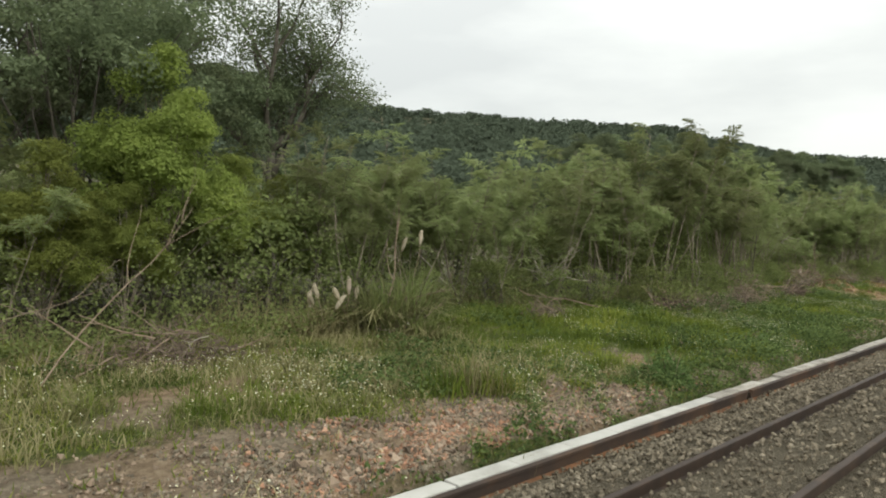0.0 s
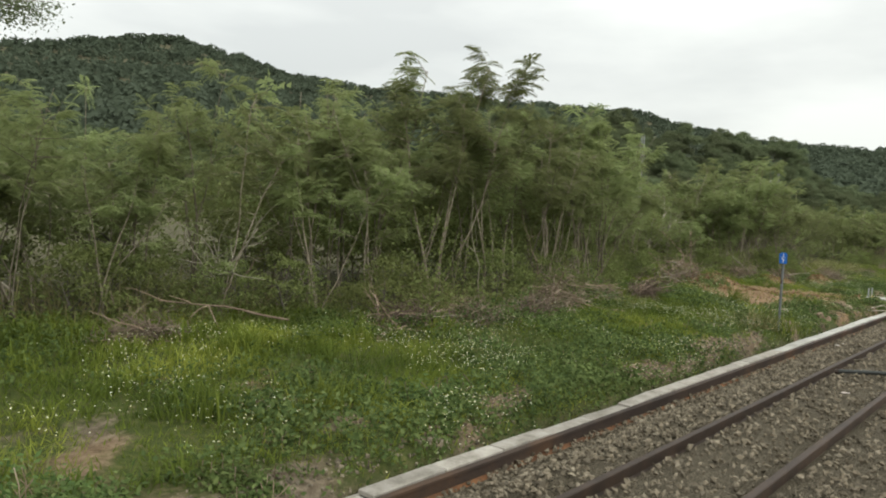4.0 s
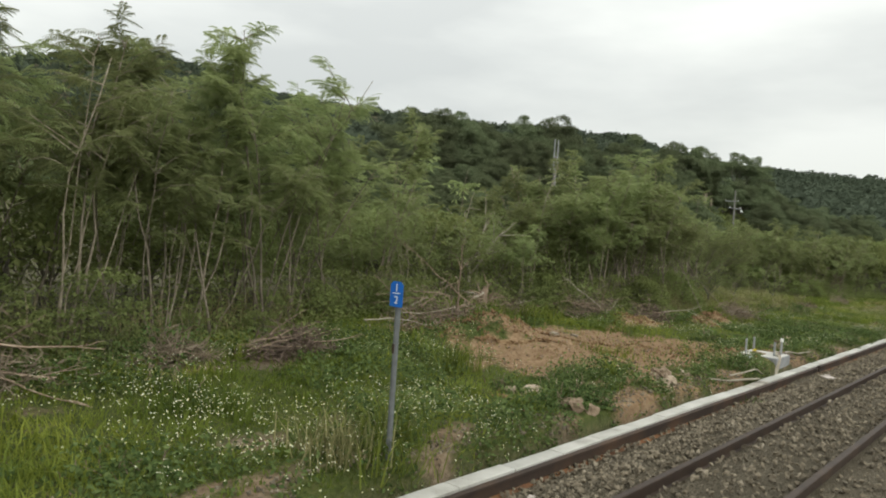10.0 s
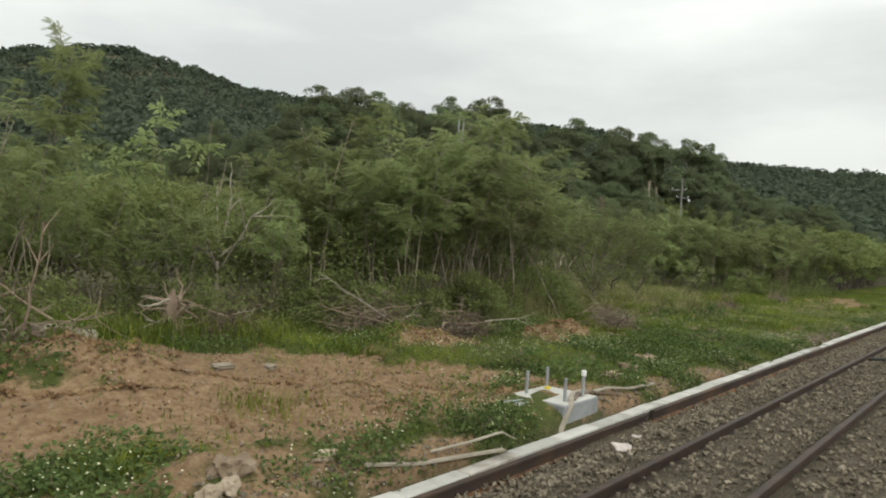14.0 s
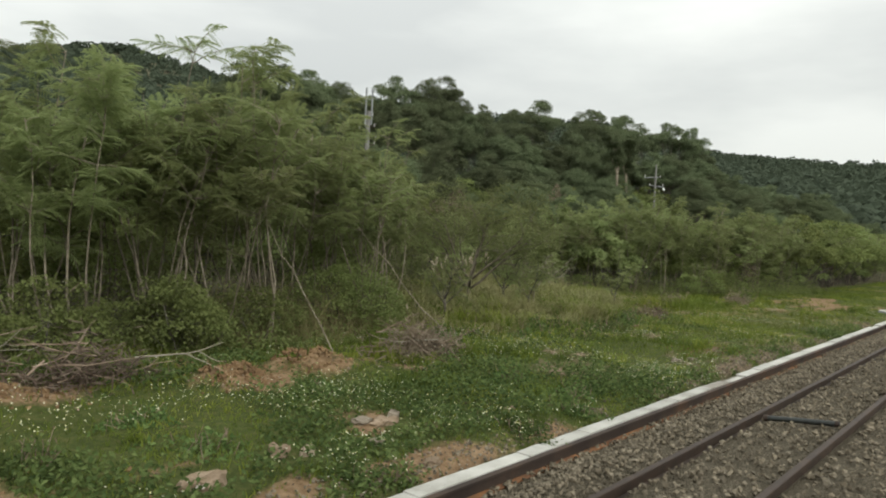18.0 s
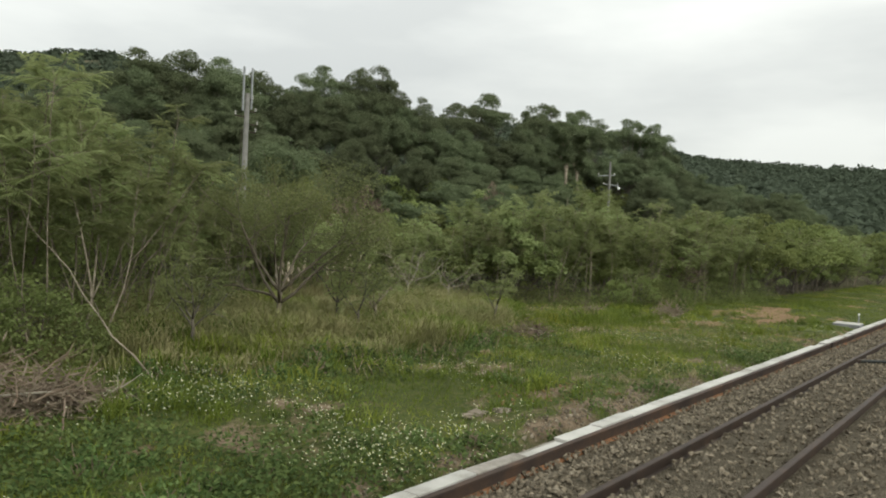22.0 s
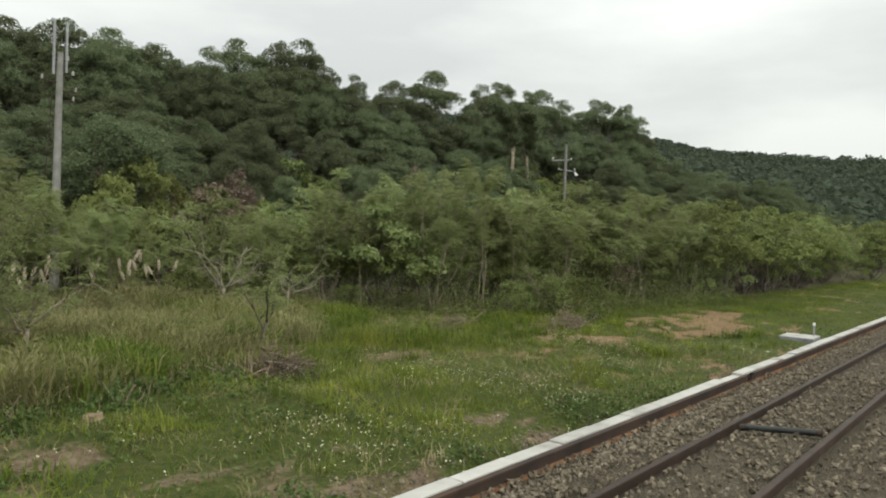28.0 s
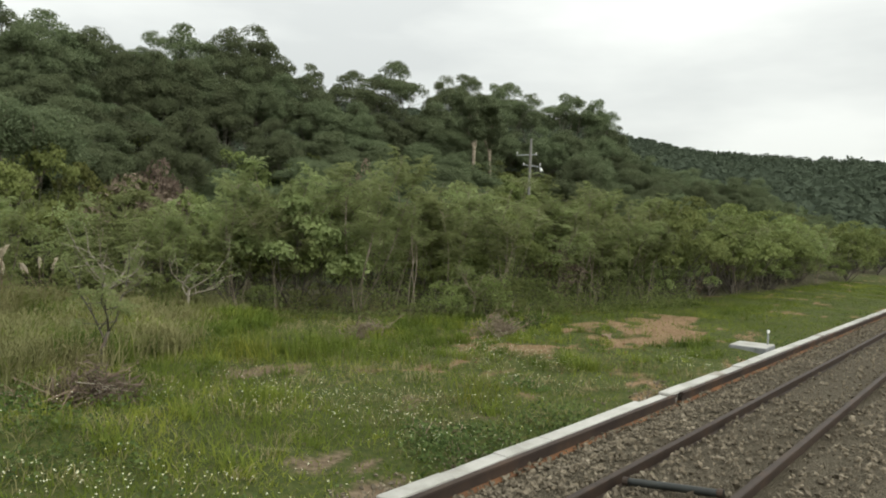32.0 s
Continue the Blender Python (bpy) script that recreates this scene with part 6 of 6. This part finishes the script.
dead_branch(gz(37.2, 6.4, 0.2), gz(35.3, 6.2, 0.55), 0.013, 14, M_DEAD, 3)
dead_branch(gz(45.6, 6.0, 0.0), gz(44.5, 7.6, 2.0), 0.014, 15, M_BARK, 2, label="pale leaning stem at the edge of the tall grass")
dead_branch(gz(42.2, 5.5, 0.0), gz(41.4, 6.2, 2.2), 0.013, 16, M_BARK, 2, label="pale leaning stem above the bank")
dead_branch(gz(15.9, 6.3, 0.1), gz(14.2, 7.3, 0.25), 0.022, 18, M_DEAD, 4, label="pale forked fallen branch lying at the foot of the thicket")
dead_branch(gz(20.3, 6.0, 0.0), gz(19.4, 5.6, 2.2), 0.012, 17, M_BLEACHED, 3)

# ---- small bare trees in the tall grass ----
def bare_tree(x, y, h, seed, mat, limbs, label, spread=0.9, lush=5):
    r = np.random.default_rng(seed)
    ob = thing("small_tree", label, "tree", pose(x, y, float(ground(x, y)) - 0.05), "small open-ground trees")
    s, lf = Soup(), Soup()
    base, d = wander((0, 0, 0), (0.05, 0.02, 1), h * 0.28, r, 4, 0.05)
    tube(s, base, np.linspace(0.046, 0.034, len(base)) * h / 2.6, 7)
    for k in range(limbs):
        a = 2 * np.pi * k / limbs + r.normal() * 0.3
        q, dd = wander(base[-1 - k % 2], (np.cos(a) * spread, np.sin(a) * spread, 0.8), h * r.uniform(0.35, 0.55), r, 5, 0.16, 0.08)
        tube(s, q, np.linspace(0.022, 0.009, len(q)) * h / 2.6, 5)
        for j in range(6):
            i = int(r.integers(1, 6))
            t, _d = wander(q[i], dd + r.normal(size=3) * 0.7, h * r.uniform(0.12, 0.28), r, 4, 0.2, 0.08)
            tube(s, t, np.linspace(0.012, 0.004, len(t)) * h / 2.6, 4)
            m = lush
            al = r.normal(size=(m, 3))
            al[:, 2] = al[:, 2] * 0.6 + 0.1
            fronds(lf, t[r.integers(2, 5, m)], al, 0.22, r, 4)
    part("trunk", s.mesh("trunk", mat, True), ob)
    part("crown", lf.mesh("crown", L_FEATHER), ob, "thin feathery leaves")


spreading = plant("small_tree", airy_tree(np.random.default_rng(21), 4.2, 0.2, 8, 0.03, 1.15, 0.062, 120, 0.052, 0.5), M_BARK, L_FEATHER, "small spreading grey-limbed tree with a broad crown in tall grass", "tree", "small open-ground trees")
spreading.matrix_basis = pose(49.85, 8.85, float(ground(49.85, 8.85)) - 0.05)
bare_tree(58.3, 13.0, 2.7, 3, M_BLEACHED, 5, "small pale forked tree at the field's edge", 1.1, 2)
bare_tree(59.05, 13.6, 2.1, 4, M_BARK, 3, "slim pale tree at the field's edge")
bare_tree(60.2, 12.7, 2.5, 5, M_BLEACHED, 4, "small pale forked tree at the field's edge", 1.2, 2)
bare_tree(37.4, 10.0, 2.9, 6, M_BLEACHED, 5, "bare pale tree with crooked limbs behind the clearing", 0.9, 2)
bare_tree(15.6, 7.7, 2.2, 16, M_BLEACHED, 7, "pale bare many-stemmed shrub before the thicket", 0.9, 2)
bare_tree(35.6, 9.6, 3.7, 7, M_BLEACHED, 6, "bare pale tree with crooked limbs behind the clearing", 0.8, 1)
bare_tree(66.6, 8.9, 2.4, 8, M_BARK, 4, "small pale forked tree at the thicket's edge")
bare_tree(51.94, 8.13, 2.1, 9, M_BARK, 5, "young leafy sapling in tall grass")
bare_tree(51.5, 8.89, 2.5, 10, M_BARK_DARK, 4, "thin young tree in tall grass")
bare_tree(46.9, 7.2, 1.9, 11, M_BARK_DARK, 6, "dark leafy sapling at the thicket's edge")
bare_tree(55.45, 7.5, 2.1, 13, M_BARK_DARK, 3, "slim young tree rising from dry grass", 0.42, 7)
bare_tree(50.9, 7.6, 1.8, 12, M_BARK_DARK, 3, "thin young tree in tall grass")

# ---- reeds with plumes ----
def reed_clump(x, y, h, count, seed):
    r = np.random.default_rng(seed)
    ob = thing("reed_clump", "clump of silvery plumed reed grass", "reeds", pose(x, y, float(ground(x, y))), "reed clumps")
    s = Soup()
    p = r.normal(size=(240, 3)) * [0.28, 0.25, 0]
    blades(s, p, np.full(240, h * 0.72), 0.022, r, 1.3)
    part("leaves", s.mesh("leaves", L_TAN), ob)
    for _ in range(count):
        s = Soup()
        q, d = wander((r.normal() * 0.2, r.normal() * 0.2, 0), (r.normal() * 0.3, r.normal() * 0.3, 1), h * r.uniform(0.75, 1.3), r, 6, 0.07)
        tube(s, q, 0.006, 4)
        st = part("stalk", s.mesh("stalk", M_DEAD), ob)
        s = Soup()
        tube(s, [q[-1], q[-1] + d * 0.1, q[-1] + d * 0.24, q[-1] + d * 0.32 + [0.03, 0, -0.03]], [0.012, 0.042, 0.034, 0.004], 6)
        leaves(s, q[-1] + d * r.uniform(0, 0.3, (30, 1)), 0.07, 0.012, r)
        part("plume", s.mesh("plume", L_PLUME), st, "pale fluffy seed plume")


for x, y, h, n, sd in ((55.4, 13.6, 1.0, 4, 1), (56.2, 14.0, 1.25, 3, 2), (57.5, 14.3, 1.0, 5, 3), (54.5, 13.4, 0.95, 4, 4), (56.9, 14.3, 1.0, 2, 5), (8.4, 7.0, 0.75, 4, 6), (8.0, 6.9, 0.55, 3, 7), (10.0, 7.2, 1.2, 2, 8), (53.6, 13.2, 0.95, 5, 9)):
    reed_clump(x, y, h, n, sd)


def tussock(x, y, h, seed):
    r = np.random.default_rng(seed)
    ob = thing("reed_tussock", "tall tussock of arching green reed leaves over dry straw", "reeds", pose(x, y, float(ground(x, y))), "reed clumps")
    s = Soup()
    blades(s, r.normal(size=(130, 3)) * [0.22, 0.2, 0], np.full(130, h), 0.02, r, 1.0)
    part("leaves", s.mesh("leaves", L_SHRUB), ob, "long arching green leaves")
    s = Soup()
    blades(s, r.normal(size=(150, 3)) * [0.17, 0.15, 0] + [0, 0, h * 0.12], np.full(150, h * 0.5), 0.02, r, 2.2)
    part("straw", s.mesh("straw", L_TAN), ob, "drooping dry straw-coloured leaves")


for x, y, h, sd in ((8.9, 6.5, 1.05, 1), (9.6, 6.6, 1.15, 2), (9.2, 5.7, 0.5, 4)):
    tussock(x, y, h, sd)


# ---- tufts and leafy clumps that stand out on the verge ----
def tuft(x, y, h, n, mat, label, seed, spread=0.18):
    r = np.random.default_rng(seed)
    s = Soup()
    p = r.normal(size=(n, 3)) * [spread, spread, 0]
    blades(s, p, np.full(n, h), 0.012, r, 0.75)
    thing("grass_tuft", label, "grass tuft", pose(x, y, float(ground(x, y))), kind="stuff", data=s.mesh("grass_tuft", mat))


for x, y, h, n, m, lab, sd in ((7.1, 2.8, 0.5, 160, L_TAN, "half-dry tall grass tuft on gravel", 1), (6.85, 2.9, 0.36, 190, L_GRASS, "yellow-green grass tuft on gravel", 18), (7.4, 2.65, 0.34, 150, L_GRASS, "yellow-green grass tuft on gravel", 19), (24.0, 1.75, 0.4, 160, L_TAN, "half-dry grass tuft at the foot of the marker post", 2), (24.2, 1.36, 0.34, 90, L_GRASS, "grass tuft before the marker post", 13), (24.7, 1.8, 0.4, 120, L_GRASS, "bright grass tuft by the marker post", 3), (58.1, 2.6, 0.5, 70, L_GRASS, "tall narrow weed tuft in short grass", 4), (13.5, 2.6, 0.4, 160, L_GRASS, "bright yellow-green grass tuft on the verge", 5), (12.5, 3.2, 0.4, 160, L_GRASS, "bright yellow-green grass tuft on the verge", 6), (27.9, 3.6, 0.45, 160, L_GRASS, "bright grass tuft on the verge", 7), (54.3, 6.0, 0.4, 160, L_TAN, "heap of dry straw-like grass", 8), (59.0, 6.6, 0.5, 260, L_GRASS, "thick bright grass clump", 9), (58.0, 7.4, 0.5, 260, L_GRASS, "thick bright grass clump", 10), (31.5, 7.2, 0.5, 260, L_GRASS, "thick bright grass clump", 11), (33.0, 7.0, 0.45, 260, L_GRASS, "thick bright grass clump", 12), (32.0, 3.55, 0.16, 240, L_GRASS, "small grass clump on the bare clearing", 14), (34.2, 6.6, 0.42, 260, L_GRASS, "thick bright grass clump", 15), (31.9, 6.4, 0.42, 260, L_GRASS, "thick bright grass clump", 17)):
    tuft(x, y, h, n, m, lab, sd, 0.35 if n > 200 else 0.18)


def leafy_clump(x, y, w, h, n, seed, label="low dark green leafy weed clump beside the trough"):
    r = np.random.default_rng(seed)
    ob = thing("weed_clump", label, "weed clump", pose(x, y, float(ground(x, y))), "weed clumps")
    a = r.uniform(0, 2 * np.pi, n)
    q = r.uniform(0, 1, n) ** 0.6
    lob = 1 + 0.35 * np.sin(3 * a + seed) + 0.2 * np.sin(7 * a + 2 * seed)
    e = np.column_stack([np.cos(a) * q * w * lob, np.sin(a) * q * w * 0.7 * lob, r.uniform(0, 1, n) * h * (1.05 - q) * (0.7 + 0.5 * np.sin(4 * a + seed))])
    e[:, 2] = np.abs(e[:, 2]) + ground(x + e[:, 0], y + e[:, 1]) - ground(x, y)
    s = Soup()
    leaves(s, e, 0.055, 0.032, r)
    part("leaves", s.mesh("leaves", L_WEED), ob)
    s = Soup()
    for k in range(14):
        b = e[int(r.integers(n))] * [0.7, 0.7, 0]
        pts, _d = wander(b, (r.normal() * 0.4, r.normal() * 0.4, 1), h * r.uniform(0.5, 1.1), r, 4, 0.2)
        tube(s, pts, 0.004, 4)
    tagged(part("twig_tangle", s.mesh("twig_tangle", M_DEAD), ob), kind="stuff")
    return ob


CLUMPS_A = ((10.35, 1.95, 0.62, 0.5, 3400, 1), (14.6, 2.2, 0.9, 0.3, 1700, 2), (11.9, 1.34, 0.3, 0.16, 400, 3), (17.5, 2.0, 0.6, 0.28, 900, 4), (31.6, 1.44, 0.9, 0.26, 1400, 5), (29.2, 2.5, 0.8, 0.28, 1200, 6), (33.5, 1.47, 0.55, 0.22, 900, 7), (39.0, 1.42, 0.5, 0.18, 500, 8))
CLUMPS_B = ((46.6, 1.47, 0.4, 0.22, 700, 9), (51.3, 1.47, 0.6, 0.25, 900, 10), (48.3, 4.4, 0.9, 0.3, 1100, 11), (66.3, 6.8, 0.95, 0.6, 2200, 12), (24.6, 5.9, 0.8, 0.7, 1300, 13), (20.9, 5.2, 0.5, 0.5, 800, 14), (3.6, 6.0, 0.6, 0.4, 900, 15), (53.6, 1.47, 0.5, 0.16, 500, 16))
for x, y, w, h, n, sd in CLUMPS_A + CLUMPS_B:
    leafy_clump(x, y, w, h, n, sd)

# more weed clumps, scattered over the verge and along the tall grass
mounds = [leafy_clump(x, y, w, h, n, sd, "low mound of dark green weeds in the grass") for x, y, w, h, n, sd in ((22.5, 2.4, 0.5, 0.26, 850, 31), (28.4, 1.9, 0.6, 0.22, 900, 32), (43.4, 2.0, 0.55, 0.24, 850, 33), (56.4, 2.0, 0.6, 0.2, 800, 34))]
r = np.random.default_rng(91)
for k in range(64):
    x = r.uniform(9, 62)
    y = 1.5 + r.uniform(0, 1) ** 1.5 * 3.6
    if bare(x, y) > 0.5 or x > 50 and k % 3 or abs(x - 35.2) < 0.9 and y < 2.4:
        continue
    sc = r.uniform(0.45, 1.05)
    copy_thing(mounds[k % 4], pose(x, y, float(ground(x, y)) - 0.02, 0, 0, r.uniform(0, 360)) @ Matrix.Diagonal((sc, sc, sc * r.uniform(0.8, 1.3), 1)))
for k in range(16):
    x = 45.6 + 0.62 * k
    y = float(np.interp(x, [45, 47, 50, 53, 55.7], [6.3, 5.5, 5.1, 5.7, 6.8])) + r.normal() * 0.25
    sc = r.uniform(0.8, 1.3)
    copy_thing(mounds[k % 4], pose(x, y, float(ground(x, y)) - 0.02, 0, 0, r.uniform(0, 360)) @ Matrix.Diagonal((sc, sc, sc * 1.3, 1)))


# ---- plan units to metres ----
for ob in list(scene.objects):
    if ob.parent is None and ob.type in ("MESH", "EMPTY"):
        ob.matrix_basis = TO_METRES @ ob.matrix_basis

# ---- track ----
def rail_profile(y, z_top, h=0.15, head=0.065, foot=0.125):
    a, w, f = head / 2, 0.009, foot / 2
    p = [(-f, -h), (f, -h), (f, -h + 0.012), (w, -h + 0.032), (w, -0.045), (a, -0.034), (a, -0.006), (a - 0.008, 0), (-a + 0.008, 0), (-a, -0.006), (-a, -0.034), (-w, -0.045), (-w, -h + 0.032), (-f, -h + 0.012)]
    return [(y + dy, z_top + dz) for dy, dz in p]


track = thing("railway_track", "narrow-gauge railway track with dark rails on pale concrete sleepers", "track", kind="structure")
for ry, rz in ((0.0, 0.0), (-1.114, 0.12)):
    s = Soup()
    extrude_x(s, rail_profile(ry, rz), -50, 190, 8)
    part("rail", s.mesh("rail", M_RAIL), track, "dark brown running rail")
s = Soup()
box(s, -0.11, -1.0, -0.17, 0.11, 1.0, 0.0, 0.03)
sleeper_me = s.mesh("sleeper", M_CONC_OLD)
for k in range(190):
    ob = part("sleeper", sleeper_me, track)
    ob.location = (-10 + 0.6 * k, -0.56 + 0.012 * math.sin(k * 1.7), -0.088 + 0.008 * math.sin(k * 2.3))
    ob.rotation_euler = (radians(-6.1), 0, radians(0.6 * math.sin(k * 3.1)))

# ---- cable trough with its lids ----
trough = thing("cable_trough", "concrete cable trough beside the track, covered by pale lids", "cable trough", kind="structure")
s = Soup()
extrude_x(s, [(1.545, -0.70), (1.745, -0.70), (1.745, -0.366), (1.705, -0.366), (1.705, -0.62), (1.585, -0.62), (1.585, -0.366), (1.545, -0.366)], -50, 190, 4)
part("channel", s.mesh("channel", M_CONC_OLD), trough)
lid_me = []
for k, ln in enumerate((0.94, 0.92, 0.46)):
    s = Soup()
    box(s, -ln / 2, -0.1, -0.045, ln / 2, 0.1, 0.0, 0.008)
    lid_me.append((s.mesh("lid", M_CONC), s.mesh("lid", M_CONC_WORN), ln))
r = np.random.default_rng(21)
x = -12.0
lids = 0
SUNK = ((12.3, 13.2, -0.05), (16.3, 17.4, -0.03), (50.9, 51.5, -0.05), (65.2, 65.6, -0.04), (68.6, 69.3, -0.03))
while x < 135:
    lm, worn, ln = lid_me[0] if r.random() < 0.62 else lid_me[1] if r.random() < 0.5 else lid_me[2]
    old = 10.5 < x < 24.5 or r.random() < 0.08
    ob = part("lid", worn if old else lm, trough)
    dz = sum(d for a, b, d in SUNK if a < x < b)
    ob.location = (x + ln / 2, 1.638 + r.normal() * 0.006, -0.319 + r.normal() * 0.004 + dz)
    ob.rotation_euler = (r.normal() * (0.03 if old else 0.012), r.normal() * (0.012 if old else 0.004), r.normal() * (0.016 if old else 0.008))
    x += ln + 0.012 + (0.03 if r.random() < 0.08 else 0)
    lids += 1

# ---- spare rails laid down along the trough ----
rail_label = "long rusty spare rail lying along the cable trough"
for x0, x1, dz, dy in ((-30, 11.7, 0, 0), (11.85, 39.5, -0.012, 0.006), (39.7, 66.15, 0.0, 0), (66.45, 92, -0.006, 0.004), (92.3, 135, 0, 0)):
    ob = thing("spare_rail", rail_label, "rail", group="spare rails by the trough")
    s = Soup()
    p = rail_profile(1.462 + dy, -0.312 + dz, 0.175, 0.072, 0.14)
    extrude_x(s, p[3:13], x0, x1, 6)
    part("head_and_web", s.mesh("head_and_web", M_RUST), ob)
    s = Soup()
    extrude_x(s, [p[0], p[1], p[2], (p[3][0], p[3][1] - 0.002), (p[12][0], p[12][1] - 0.002), p[13]], x0, x1, 6)
    part("foot", s.mesh("foot", M_RUSTY_FOOT), ob, "rust-stained rail foot")

r = np.random.default_rng(5)
s = Soup()
n = 52000
px = np.concatenate([r.uniform(2, 66, int(n * 0.85)), r.uniform(66, 95, n - int(n * 0.85))])
py = np.where(r.random(n) < 0.62, r.uniform(0.05, 1.44, n), r.uniform(-1.9, 0.05, n))
keep = (np.abs(py) > 0.075) & (np.abs(py + 1.114) > 0.075)
on_sleeper = (np.abs((px + 10) / 0.6 - np.round((px + 10) / 0.6)) < 0.2) & (py < 0.44) & (py > 0.0)
keep &= ~(on_sleeper & (py > 0.22) & (r.random(n) < 0.75))
px, py = px[keep], py[keep]
pz = bed_level(py) + 0.012 + 0.02 * value_noise(px * 2, py * 2, 31) + r.uniform(-0.008, 0.016, len(px))
stones(s, np.column_stack([px, py, pz]), r.uniform(0.019, 0.036, len(px)), r)
thing("ballast", "grey-brown crushed stone ballast round the rails and sleepers", "ballast", kind="stuff", data=s.mesh("ballast", M_STONE))


# ---- scraps on the ballast ----
crumpled("crumpled pale dirty plastic sheet on the ballast", 36.9, 0.62, float(bed_level(0.62)) + 0.03, 0.16, 0.10, 0.035, 1)
crumpled("small crumpled pale dirty scrap on the ballast", 37.75, 0.8, float(bed_level(0.8)) + 0.03, 0.10, 0.05, 0.05, 2)
crumpled("small pale dirty scrap between the rails", 20.0, -0.65, float(bed_level(-0.65)) + 0.03, 0.05, 0.035, 0.02, 3)
crumpled("small pale dirty scrap on the ballast", 26.9, 0.98, float(bed_level(0.98)) + 0.03, 0.05, 0.04, 0.04, 4)
crumpled("small pale dirty scrap on the ballast", 27.05, 0.9, float(bed_level(0.9)) + 0.03, 0.04, 0.03, 0.03, 5)

# ---- dark ducts laid across between the rails ----
M_DUCT = surface("dark_rubber", [(0.3, (0.012, 0.014, 0.013)), (0.7, (0.03, 0.034, 0.03))], 6, 60, 0.55, 0, 0.1, 0.001, 0.05)
for x, lean in ((21.8, 0.12), (47.2, 0.02), (60.75, 0.04)):
    duct = thing("cable_duct", "dark round cable duct lying across the ballast between the rails", "cable duct", group="ducts between the rails")
    ends = [(x, -0.12, float(bed_level(-0.12)) + 0.05), (x + lean * 0.4, -0.5, float(bed_level(-0.5)) + 0.055), (x + lean, -0.98, float(bed_level(-0.98)) + 0.05)]
    s = Soup()
    tube(s, curve_pts(ends, 9), 0.034, 10)
    part("pipe", s.mesh("pipe", M_DUCT, True), duct)
    for q in (0, -1):
        s = Soup()
        a, b = np.array(ends[q]), np.array(ends[1])
        tube(s, [a, a + unit(b - a) * 0.05], 0.04, 10)
        part("collar", s.mesh("collar", M_RAIL), duct)
